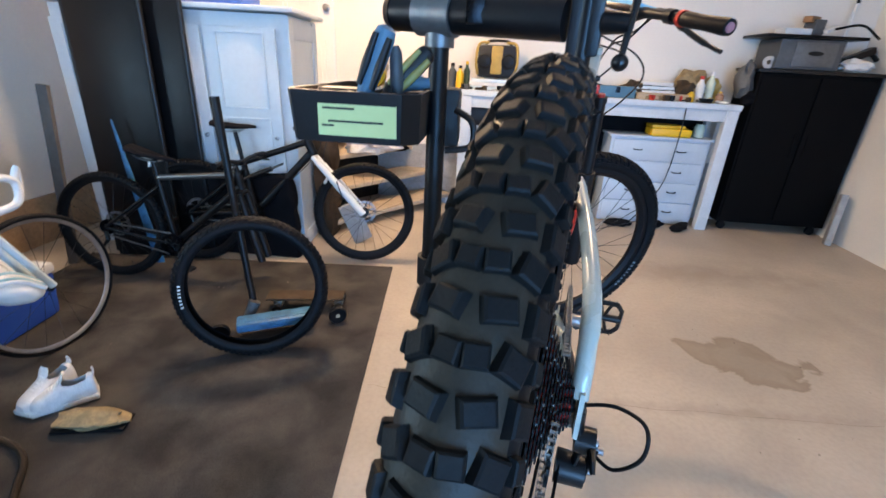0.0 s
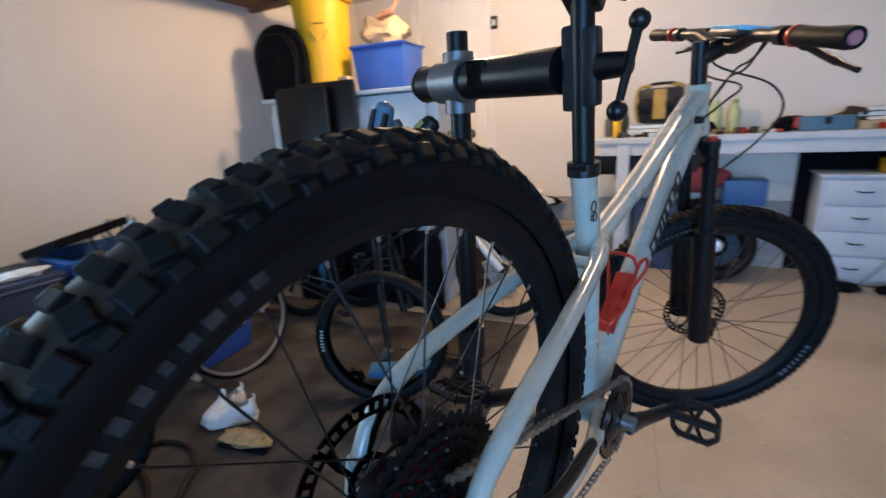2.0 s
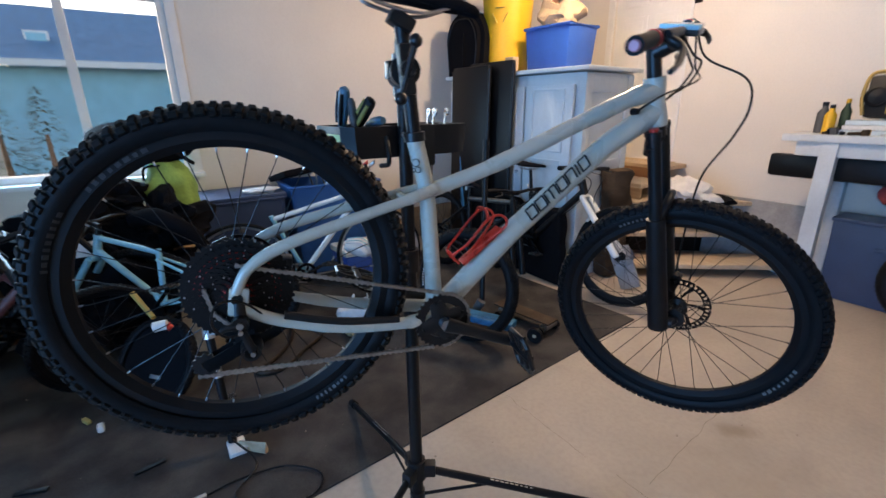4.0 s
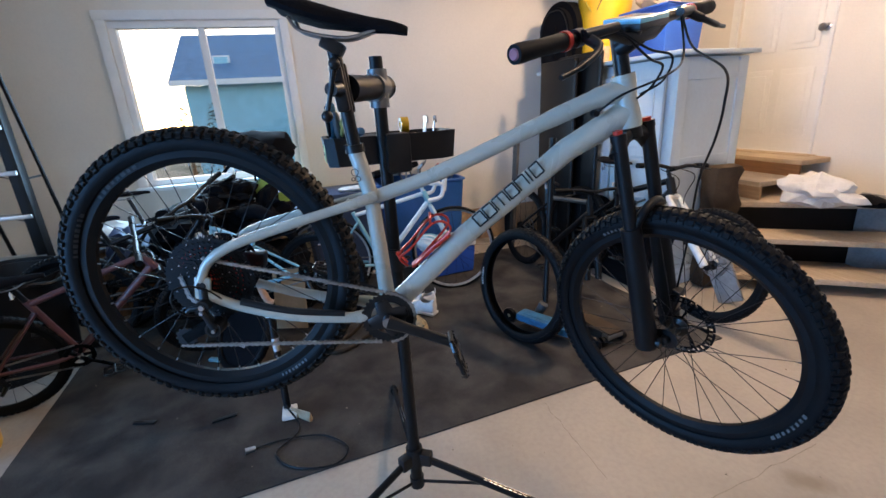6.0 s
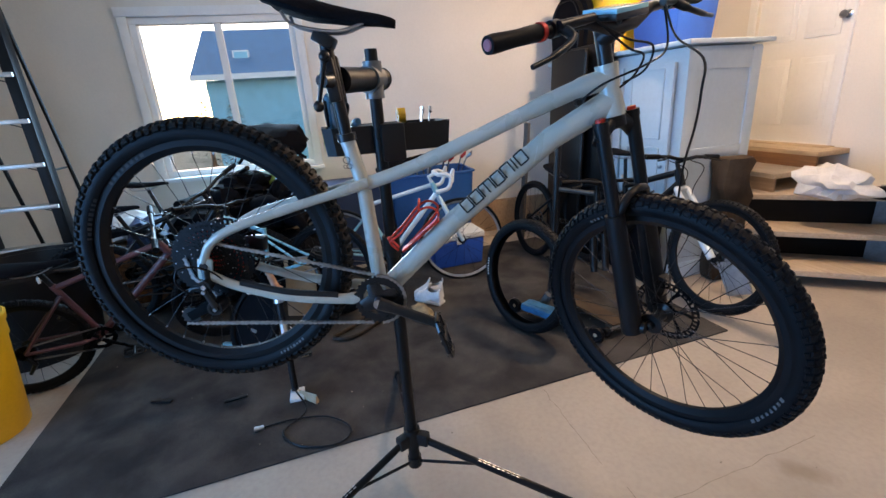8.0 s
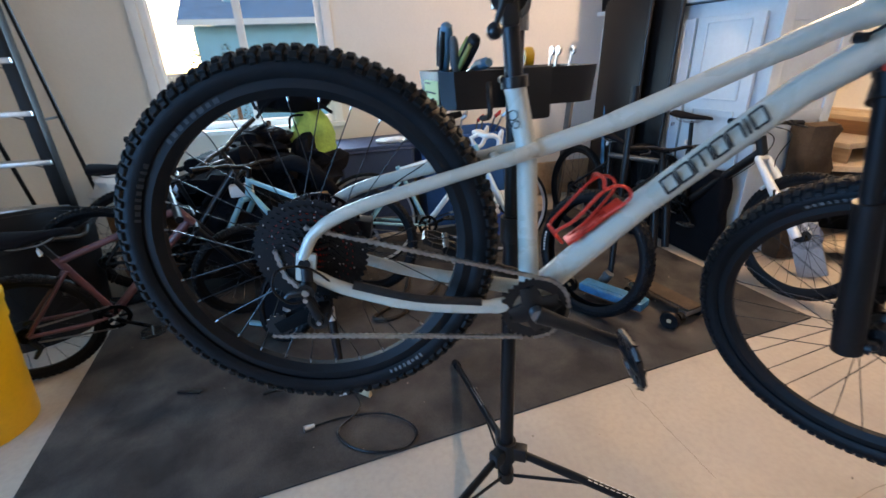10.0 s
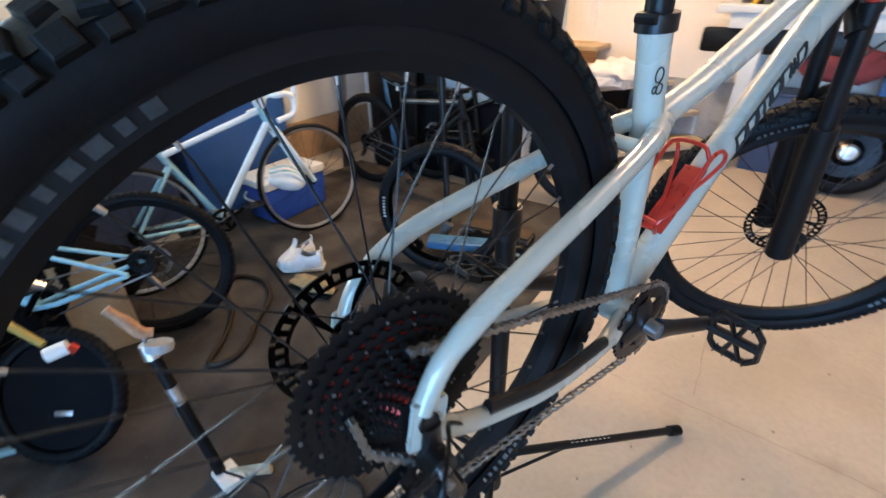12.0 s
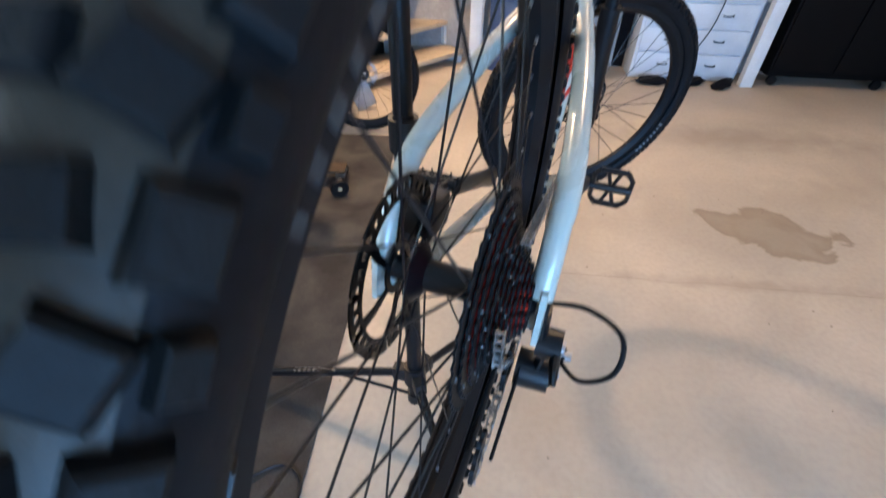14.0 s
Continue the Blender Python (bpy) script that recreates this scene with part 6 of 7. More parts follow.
for k, (x, y, z, s, mt) in enumerate(((-2.45, -0.25, 0.52, (0.20, 0.22, 0.15), FABRIC), (-2.3, -0.55, 0.55, (0.18, 0.15, 0.14), NAVY), (-2.5, -0.75, 0.60, (0.16, 0.2, 0.12), WHITE), (-2.2, 0.15, 0.86, (0.12, 0.14, 0.07), FABRIC), (-2.55, -0.05, 0.72, (0.14, 0.14, 0.10), CLOTH))):
    t = thing("clothes_bundle", ("crumpled dark clothing in the pile", "crumpled navy clothing in the pile", "crumpled white plastic in the pile", "black glove heap on the pile", "crumpled pale cloth in the pile")[k], "clothes")
    bm = bmesh.new()
    blob(bm, (x, y, z), s, 20 + k, 0.55)
    part("cloth", bm, mt, t)
for k, (y0, h) in enumerate(((-0.25, 0.52), (-0.55, 0.5), (-0.78, 0.56))):
    t = thing("moving_carton", "dark stacked carton under the clothing", "box", pose(-2.5, y0, 0.0, 0, 0, 5 * k))
    part("carton", B((0, 0, h / 2 - 0.04), (0.44, 0.26, h - 0.08), None, 0.006), BROWN if k else NAVY, t)

# black clothing slumped in the middle of the pile, down to the floor
heap = thing("clothes_heap", "black jackets and bags slumped in a heap", "clothes heap")
for k, (x, y, z, sx, sy, sz) in enumerate(((-1.98, 0.20, 0.30, 0.30, 0.42, 0.34), (-2.10, 0.12, 0.66, 0.26, 0.30, 0.20), (-2.02, 0.46, 0.70, 0.22, 0.20, 0.18), (-2.16, 0.24, 0.86, 0.18, 0.20, 0.10))):
    bm = bmesh.new()
    blob(bm, (x, y, z), (sx, sy, sz), 210 + k, 0.75, 4)
    for v in bm.verts:
        v.co.z = max(v.co.z, 0.014)
    part("jacket", bm, FABRIC, heap)
part("sleeve", P(curve([(-1.86, 0.34, 0.78), (-1.74, 0.46, 0.80), (-1.68, 0.60, 0.70), (-1.72, 0.68, 0.56)]), [0.05] * 7 + [0.045] * 6 + [0.035] * 6, 10), FABRIC, heap)
part("lapel", B((-1.80, 0.10, 0.66), (0.05, 0.14, 0.08), pose(0, 0, 0, 0, 0, 0), 0.015), WHITE, heap, "white lining showing")
tb = thing("inner_tube", "dusty black inner tube lying twisted on the mat", "inner tube")
loop = [(-1.564, 1.212), (-1.433, 1.237), (-1.285, 1.176), (-1.178, 1.041), (-1.073, 0.932), (-1.037, 0.838), (-1.088, 0.766), (-1.193, 0.891), (-1.339, 1.006), (-1.548, 1.076), (-1.603, 1.159), (-1.564, 1.212)]
part("tube", P(curve([(x, y, 0.026) for x, y in loop]), 0.014, 10, 0.8), DUSTY, tb)

# ---- corner with the ladder, tub and yellow can ----
lad = thing("step_ladder", "step ladder with black rails and silver treads", "ladder")
for y in (-1.06, -1.54):
    part("rail", B((-2.28, y, 1.12), (0.085, 0.07, 2.24), pose(0, 0, 0, 0, 0, 0), 0.004), BLACK, lad)
for k in range(7):
    part("tread", B((-2.27, -1.27, 0.27 + 0.295 * k), (0.10, 0.47, 0.03), None, 0.005), ALU, lad, "ribbed silver tread")
    part("brace", P([(-2.30, -1.05, 0.20 + 0.295 * k), (-2.30, -1.20, 0.26 + 0.295 * k)], 0.004, 6), SAWG, lad)
for y in (-1.06, -1.48):
    part("rear_leg", P([(-2.8, y, 0.0), (-2.36, y, 2.2)], 0.014, 8), BLACK, lad)
part("spreader", P([(-2.32, -1.08, 1.1), (-2.58, -1.08, 1.1)], 0.008, 6), SAWG, lad)
part("top_cap", B((-2.30, -1.27, 2.26), (0.16, 0.56, 0.04), None, 0.01), PLASTIC, lad)
tub = thing("rubber_tub", "wide black rubber tub on the floor", "tub", pose(-1.72, -1.12, 0.0))
part("body", L([(0.0, 0.0), (0.33, 0.0), (0.40, 0.60), (0.415, 0.60), (0.415, 0.575), (0.38, 0.58), (0.31, 0.03), (0.0, 0.03)], 48, UPZ @ pose(0, 0, 0, 0, 0, 0)), PLASTIC, tub)
for a in (70, 250):
    part("handle", P(curve([(0.40 * math.cos(radians(a - 16)), 0.40 * math.sin(radians(a - 16)), 0.585), (0.445 * math.cos(radians(a)), 0.445 * math.sin(radians(a)), 0.56), (0.40 * math.cos(radians(a + 16)), 0.40 * math.sin(radians(a + 16)), 0.585)]), 0.014, 8), PLASTIC, tub)
can = thing("yellow_bin", "yellow plastic waste bin with a moulded rim", "waste bin", pose(-0.79, -0.93, 0.0) @ Matrix.Diagonal((1, 1, 0.9, 1)))
part("body", L([(0.0, 0.0), (0.185, 0.0), (0.19, 0.01), (0.228, 0.52), (0.236, 0.525), (0.238, 0.60), (0.246, 0.61), (0.25, 0.645), (0.240, 0.65), (0.225, 0.62), (0.18, 0.03), (0.0, 0.03)], 56, UPZ), YELLOW, can)
for a in (20, 200):
    part("handle", B((0.252 * math.cos(radians(a)), 0.252 * math.sin(radians(a)), 0.57), (0.05, 0.11, 0.035), None, 0.01), YELLOW, can)

# ---- tall cabinet and what stands on and before it ----
CB = Vector((-1.06, 3.18, 0))
CM = Matrix.Translation(CB) @ pose(0, 0, 0, 0, 0, 5)
cab = thing("tall_cabinet", "tall pale painted wooden cabinet with panelled doors", "cabinet", CM)
W_, D_, H_ = 1.50, 0.66, 1.655
part("body", B((-W_ / 2, D_ / 2 + 0.012, H_ / 2 - 0.02), (W_, D_ - 0.024, H_ - 0.04), None, 0.004), CABW, cab)
part("top", B((-W_ / 2 + 0.01, D_ / 2, H_ - 0.015), (W_ + 0.10, D_ + 0.08, 0.03), None, 0.006), CABW, cab)
for k in range(3):
    x = -0.06 - 0.48 * k - 0.24
    dr = part("door", B((x, -0.004, 0.80), (0.455, 0.022, 1.46), None, 0.003), CABW, cab)
    for zc, h in ((0.36, 0.46), (0.82, 0.30), (1.27, 0.46)):
        for c, s in (((x, -0.019, zc + h / 2 - 0.0), (0.30, 0.010, 0.012)), ((x, -0.019, zc - h / 2), (0.30, 0.010, 0.012)), ((x - 0.15, -0.019, zc), (0.012, 0.010, h)), ((x + 0.15, -0.019, zc), (0.012, 0.010, h))):
            part("moulding", B(c, s, None, 0.003), CABW, dr)
    part("knob", L([(0.004, 0), (0.012, -0.004), (0.014, -0.018), (0.0, -0.024)], 14, pose(x + 0.19, -0.016, 0.85)), STEEL, dr)
for y, w in ((0.055, 0.085), (0.61, 0.085)):
    part("side_stile", B((0.006, y, H_ / 2 - 0.02), (0.014, w, H_ - 0.06), None, 0.003), CABW, cab)
for z, h in ((1.53, 0.11), (0.93, 0.07), (0.07, 0.12)):
    part("side_rail", B((0.0055, 0.332, z), (0.013, 0.468, h), None, 0.003), CABW, cab)

yb = thing("yellow_recycling_can", "tall yellow recycling can on top of the cabinet", "recycling can", CM @ pose(-1.16, 0.40, H_))
part("body", L([(0.0, 0.0), (0.19, 0.0), (0.235, 0.74), (0.25, 0.745), (0.255, 0.80), (0.245, 0.805), (0.225, 0.78), (0.18, 0.02), (0.0, 0.02)], 48, UPZ), YELLOW, yb)
bm = bmesh.new()
for k in range(3):
    a = radians(90 + 120 * k)
    c = Vector((0.055 * math.cos(a), 0, 0.055 * math.sin(a)))
    d = Vector((-math.sin(a), 0, math.cos(a)))
    pipe(bm, [c - d * 0.045, c + d * 0.03], 0.010, 4, 0.3, True, (0, 1, 0))
    pipe(bm, [c + d * 0.02, c + d * 0.05], [0.02, 0.002], 4, 0.3, True, (0, 1, 0))
bm.transform(pose(0.10, -0.20, 0.50, 5, 0, 26))
part("recycling_mark", bm, OLIVE, yb)
part("handle", B((0.25, 0, 0.74), (0.05, 0.12, 0.03), None, 0.01), YELLOW, yb)
bl = thing("blue_recycling_box", "blue open recycling box on top of the cabinet", "recycling box", CM @ pose(-0.60, 0.47, H_))
part("body", B((0, 0, 0.18), (0.46, 0.38, 0.355), None, 0.012, 0.1), BLUE, bl)
part("rim", P([(-0.235, -0.195, 0.352), (0.235, -0.195, 0.352), (0.235, 0.195, 0.352), (-0.235, 0.195, 0.352), (-0.235, -0.195, 0.352)], 0.012, 8), BLUE, bl)
t = thing("brown_paper_sack", "crumpled brown paper on the recycling box", "paper", CM @ pose(-0.60, 0.46, H_ + 0.36))
bm = bmesh.new()
blob(bm, (0, 0, 0.08), (0.17, 0.14, 0.13), 3, 0.6)
part("paper", bm, CARD, t)
t = thing("driftwood", "curved brown antler-shaped wood on the cabinet", "driftwood")
part("branch", P(curve([CM @ Vector((-0.68, 0.44, H_ + 0.50)), CM @ Vector((-0.60, 0.40, H_ + 0.575)), CM @ Vector((-0.50, 0.40, H_ + 0.60)), CM @ Vector((-0.42, 0.42, H_ + 0.74))]), [0.03] * 7 + [0.025] * 6 + [0.012] * 6, 10), COPPER, t)
t = thing("small_carton", "small tan carton beside the recycling box", "box", CM @ pose(-0.77, 0.06, H_))
part("carton", B((0, 0, 0.06), (0.09, 0.07, 0.12), None, 0.003), TAN, t)
t = thing("rounded_bag", "black fabric bag with a rounded top on the cabinet", "bag", CM @ pose(-1.42, 0.16, H_, 0, 0, 6) @ Matrix.Scale(1.08, 4))
bm = bmesh.new()
prof = [(-0.20, 0.0), (0.20, 0.0)] + [(0.225 * math.cos(a), 0.29 + 0.24 * math.sin(a)) for a in (math.pi * k / 16 for k in range(17))]
f0 = [bm.verts.new((x, -0.10, z)) for x, z in prof]
f1 = [bm.verts.new((x, 0.12, z)) for x, z in prof]
bm.faces.new(f0)
bm.faces.new(f1)
for k in range(len(prof)):
    q = (k + 1) % len(prof)
    bm.faces.new((f0[k], f0[q], f1[q], f1[k]))
bmesh.ops.bevel(bm, geom=[e for e in bm.edges if abs(e.verts[0].co.y - e.verts[1].co.y) < 0.01], offset=0.045, segments=4, affect="EDGES")
part("body", bm, FABRIC, t)
part("zip", P(curve([(-0.15, -0.102, 0.06), (-0.165, -0.102, 0.28), (-0.10, -0.102, 0.43), (0.0, -0.102, 0.46), (0.10, -0.102, 0.43), (0.165, -0.102, 0.28), (0.15, -0.102, 0.06)]), 0.005, 6), PLASTIC, t, "black zip round the front")
part("strap", P(curve([(0.02, -0.10, 0.34), (0.05, -0.135, 0.28), (0.05, -0.135, 0.14), (0.02, -0.10, 0.08)]), 0.012, 8, 0.5), FABRIC, t)
for k, (x, y, a, w, h) in enumerate(((-1.935, 3.00, 3, 0.53, 1.74), (-2.08, 2.90, 6, 0.44, 1.71))):
    t = thing("folding_table", "black folded table leaning against the cabinet", "table", pose(x, y, 0.0, -1.5, 0, a), "folded tables")
    part("top", B((0, 0, h / 2), (w, 0.045, h), None, 0.012), BLACK, t)
    for s in (-1, 1):
        part("leg", P([(s * (w / 2 - 0.05), 0.034, 0.15), (s * (w / 2 - 0.05), 0.034, h - 0.25)], 0.013, 10), BLACKM, t)
    part("cross_bar", P([(-w / 2 + 0.05, 0.034, h - 0.25), (w / 2 - 0.05, 0.034, h - 0.25)], 0.012, 10), BLACKM, t)
    for s in (-1, 1):
        part("edge_strip", P([(s * (w / 2 + 0.004), -0.006, 0.03), (s * (w / 2 + 0.004), -0.006, h - 0.03)], 0.016, 10), BLACKM, t)
t = thing("dark_plank", "weathered dark plank standing against the wall", "plank", pose(-2.46, 2.66, 0.0, 0, 6, 8))
part("plank", B((0, 0, 0.58), (0.062, 0.03, 1.16), None, 0.004), DARKIN, t)
# tapered blue strip added as the glint on the glossy black tables
t = thing("blue_glint_strip", "narrow blue strip standing in for a glint on the tables", "board", pose(-1.93, 2.78, 0.0, -3, -9, 5))
part("board", P([(0, 0, 0), (0, 0, 0.45), (0, 0, 0.97)], [0.034, 0.026, 0.006], 10, 0.35), DECKB, t)
t = thing("black_duffel_bag", "slumped black fabric bag behind the leaning bicycles", "bag")
bm = bmesh.new()
box(bm, (-1.46, 3.065, 0.31), (0.86, 0.07, 0.62), None, 0.03, 3)
bmesh.ops.subdivide_edges(bm, edges=[e for e in bm.edges if e.calc_length() > 0.05], cuts=9, use_grid_fill=True)
for v in bm.verts:
    up = min(1.0, max(0.0, v.co.z) / 0.1)
    v.co += Vector((noise.noise(v.co * 6), 0.25 * noise.noise(v.co * 6 + Vector((5, 0, 0))), noise.noise(v.co * 5 + Vector((9, 0, 0))))) * 0.07 * up
part("body", bm, FABRIC, t)
for s in (-1, 1):
    part("strap", P(curve([(-1.62 + s * 0.13, 3.025, 0.18), (-1.62 + s * 0.12, 3.02, 0.42), (-1.62 + s * 0.05, 3.03, 0.56), (-1.62, 3.06, 0.58)]), 0.012, 8, 0.35), FABRIC, t)
t = thing("brown_canvas_bag", "tall brown canvas bag beside the cabinet", "bag")
bm = bmesh.new()
box(bm, (-0.99, 3.60, 0.45), (0.14, 0.24, 0.90), None, 0.04)
bmesh.ops.subdivide_edges(bm, edges=[e for e in bm.edges if e.calc_length() > 0.05], cuts=9, use_grid_fill=True)
for v in bm.verts:
    up = min(1.0, max(0.0, v.co.z) / 0.1)
    v.co += Vector((noise.noise(v.co * 7), noise.noise(v.co * 7 + Vector((5, 0, 0))), 0)) * 0.045 * up
    v.co += Vector((noise.noise(v.co * 19), noise.noise(v.co * 19 + Vector((5, 0, 0))), 0)) * 0.012 * up
part("body", bm, BAG, t)
t = thing("grey_slab", "grey concrete slab leaning against the wooden steps", "slab", pose(-0.66, 3.45, 0.02, 0, -22, 30))
part("slab", B((0, 0, 0.17), (0.15, 0.04, 0.34), None, 0.006), GREYB, t)
t = thing("plastic_bag", "white plastic bag of rubbish on the landing", "bag")
bm = bmesh.new()
blob(bm, (-0.80, 4.30, 0.66), (0.25, 0.18, 0.12), 15, 0.5)
part("body", bm, CLOTH, t)
t = thing("black_shoe", "black shoe lying on the landing", "shoe")
bm = bmesh.new()
blob(bm, (-0.62, 4.50, 0.60), (0.14, 0.07, 0.05), 17, 0.3)
part("upper", bm, FABRIC, t)
# overhead rack
rk = thing("overhead_shelf", "brown wooden storage shelf hung high along the wall", "shelf")
for k in range(3):
    part("board", B((-2.855 + 0.185 * k, 2.76, 2.47), (0.18, 1.32, 0.035), None, 0.004), BROWN, rk)
part("front_lip", B((-2.385, 2.76, 2.475), (0.02, 1.32, 0.07), None, 0.003), BROWN, rk)
for y in (2.16, 3.36):
    part("bearer", B((-2.66, y, 2.432), (0.56, 0.045, 0.04), None, 0.003), BROWN, rk)
    part("hanger", P([(-2.42, y, 2.44), (-2.42, y, ZC)], 0.010, 8), BLACKM, rk)

# ---- workbench wall ----
bench = thing("workbench", "white painted wooden workbench along the wall", "workbench")
BT = 1.17
part("top", B((1.13, 4.655, BT - 0.025), (2.72, 0.44, 0.05), None, 0.006), BENCHW, bench)
part("apron", B((1.17, 4.485, BT - 0.10), (2.62, 0.04, 0.10), None, 0.004), BENCHW, bench)
for x in (0.06, 2.43):
    for y in (4.485, 4.825):
        part("leg", B((x, y, (BT - 0.05) / 2), (0.10, 0.075, BT - 0.05), None, 0.004), BENCHW, bench)
part("black_rail", B((0.16, 4.535, BT - 0.235), (0.94, 0.05, 0.17), None, 0.03), BLACK, bench)
# black sheet added to darken the space behind the drawers
part("dark_backing", B((1.86, 4.840, 0.54), (1.02, 0.02, 1.06)), FABRIC, bench, "dark sheet added under the bench behind the drawers")

dre = thing("drawer_chest", "pale blue-grey chest of four drawers under the bench", "chest of drawers")
part("carcass", B((1.90, 4.685, 0.42), (0.90, 0.30, 0.82), None, 0.005), DRESS, dre)
part("top", B((1.90, 4.675, 0.842), (0.94, 0.34, 0.022), None, 0.004), DRESS, dre)
for k in range(4):
    d_ = part("drawer", B((1.90, 4.528, 0.135 + 0.195 * k), (0.85, 0.022, 0.18), None, 0.005), DRESS, dre)
    for x in (1.70, 2.10):
        part("handle", P(curve([(x - 0.04, 4.515, 0.145 + 0.195 * k), (x - 0.03, 4.497, 0.14 + 0.195 * k), (x + 0.03, 4.497, 0.14 + 0.195 * k), (x + 0.04, 4.515, 0.145 + 0.195 * k)]), 0.005, 8), DARKST, d_)
t = thing("yellow_case", "yellow plastic case lying on the drawers", "case", pose(1.98, 4.625, 0.855))
part("base", B((0, 0, 0.035), (0.36, 0.20, 0.07), None, 0.012), YELLOW, t)
part("lid", B((-0.03, 0.01, 0.085), (0.30, 0.18, 0.03), None, 0.01), YELLOW, t)
t = thing("glass_jar", "clear jar beside the yellow case", "jar", pose(2.26, 4.625, 0.855))
part("jar", L([(0.0, 0), (0.045, 0), (0.048, 0.01), (0.048, 0.09), (0.036, 0.11), (0.036, 0.12), (0.0, 0.12)], 24, UPZ), JAR, t)
t = thing("red_bag", "maroon sports bag under the workbench", "bag")
bm = bmesh.new()
blob(bm, (0.62, 4.605, 0.80), (0.24, 0.14, 0.13), 31, 0.3)
part("body", bm, REDBAG, t)
t = thing("low_shelf_box", "navy box under the workbench", "box", pose(0.50, 4.645, 0.0))
part("body", B((0, 0, 0.29), (0.66, 0.26, 0.58), None, 0.01, 0.05), NAVY, t)
part("lid", B((0, 0, 0.59), (0.68, 0.28, 0.025), None, 0.008), NAVY, t)
part("handle", B((0, -0.138, 0.42), (0.14, 0.02, 0.03), None, 0.008), NAVY, t)
t = thing("blue_case", "blue flat case on the box under the bench", "case", pose(0.98, 4.625, 0.60))
part("case", B((0, 0, 0.10), (0.30, 0.20, 0.20), None, 0.012), BINBLUE, t)
bw = torus_thing("spare_car_tyre", "black spare car tyre leaning under the workbench", "tyre", pose(0.80, 4.355, 0.30, -8, 0, 8), 0.29, 0.11)
part("rim", L([(0.0, -0.02), (0.06, -0.03), (0.09, -0.005), (0.17, -0.01), (0.205, -0.05), (0.215, -0.05), (0.215, 0.05), (0.0, 0.03)], 40), DARKST, bw)
part("hub_cap", L([(0.0, -0.05), (0.045, -0.046), (0.06, -0.03), (0.0, -0.02)], 28), ALU, bw)
for k, (x, y) in enumerate(((1.62, 4.385), (1.95, 4.405), (2.20, 4.385))):
    t = thing("black_shoe", "black shoe on the floor before the drawers", "shoe", pose(x, y, 0.0, 0, 0, 20 * k))
    bm = bmesh.new()
    blob(bm, (0, 0, 0.035), (0.13, 0.05, 0.04), 40 + k, 0.3)
    part("upper", bm, FABRIC, t)


def bottle(x, y, h, r, body, cap, label):
    t = thing("bottle", label, "bottle", pose(x, y, BT))
    part("body", L([(0.0, 0), (r, 0), (r, h * 0.65), (r * 0.45, h * 0.8), (r * 0.4, h * 0.88), (0, h * 0.88)], 20, UPZ), body, t)
    part("cap", L([(0.0, h * 0.88), (r * 0.48, h * 0.88), (r * 0.45, h), (0, h)], 16, UPZ), cap, t)


rad = thing("jobsite_radio", "black and yellow jobsite radio on the bench", "radio", pose(0.32, 4.705, BT + 0.10, 0, 0, -6))
part("body", B((0, 0, 0.15), (0.36, 0.20, 0.28), None, 0.04), PLASTIC, rad)
part("face_panel", B((0, -0.104, 0.16), (0.10, 0.012, 0.24), None, 0.008), OCHRE, rad)
for s in (-1, 1):
    part("speaker", L([(0.0, 0.0), (0.062, 0.0), (0.07, -0.008), (0.058, -0.012), (0.05, -0.004), (0.0, -0.01)], 28, pose(s * 0.11, -0.1, 0.15)), BLACK, rad)
    part("roll_bar", P(curve([(s * 0.17, -0.09, 0.03), (s * 0.19, -0.10, 0.15), (s * 0.17, -0.09, 0.29), (s * 0.08, -0.08, 0.31)]), 0.012, 8), OCHRE, rad)
part("handle", P(curve([(-0.12, 0, 0.29), (-0.08, 0, 0.325), (0.08, 0, 0.325), (0.12, 0, 0.29)]), 0.012, 8), PLASTIC, rad)
for k in range(3):
    t = thing("pale_board", "pale blue-white board stacked under the radio", "board", pose(0.33 + 0.012 * k, 4.685, BT + 0.033 * k, 0, 0, 1.5 * k - 1), "boards under the radio")
    part("board", B((0, 0, 0.016), (0.54, 0.28, 0.030), None, 0.004), (ICE, WHITE, ICE)[k], t)
bottle(-0.02, 4.605, 0.20, 0.035, YELLOW, BLACK, "yellow glue bottle on the bench")
bottle(0.04, 4.685, 0.24, 0.03, LEAF, YELLOW, "green bottle with a yellow cap on the bench")
bottle(-0.10, 4.725, 0.22, 0.04, SAWG, BLACK, "grey spray can on the bench")
bottle(0.72, 4.685, 0.30, 0.055, PALEG, WHITE, "hazy plastic jug on the bench")
bottle(0.86, 4.725, 0.26, 0.045, PALEG, LIME, "pale green bottle on the bench")
bottle(2.16, 4.605, 0.22, 0.04, WHITE, RED, "white bottle with a red label on the bench")
bottle(2.26, 4.645, 0.26, 0.04, JAR, WHITE, "clear bottle on the bench")
bottle(2.34, 4.585, 0.10, 0.035, COPPER, YELLOW, "small amber jar on the bench")
bottle(2.08, 4.565, 0.10, 0.03, YELLOW, BLACK, "small yellow bottle on the bench")
bx = thing("blue_tool_box", "dark blue toolbox on the bench", "toolbox", pose(1.42, 4.605, BT))
part("body", B((0, 0, 0.05), (0.32, 0.16, 0.10), None, 0.008), TOOLB, bx)
part("latch", B((0, -0.083, 0.07), (0.04, 0.008, 0.05), None, 0.003), DARKST, bx)
part("red_end", B((-0.17, 0, 0.06), (0.03, 0.10, 0.08), None, 0.008), RED, bx)
t = thing("wooden_offcut", "pale wooden offcut lying on the bench", "offcut", pose(1.85, 4.585, BT, 0, 0, 6))
part("offcut", B((0, 0, 0.03), (0.52, 0.12, 0.055), None, 0.005), TAN, t)
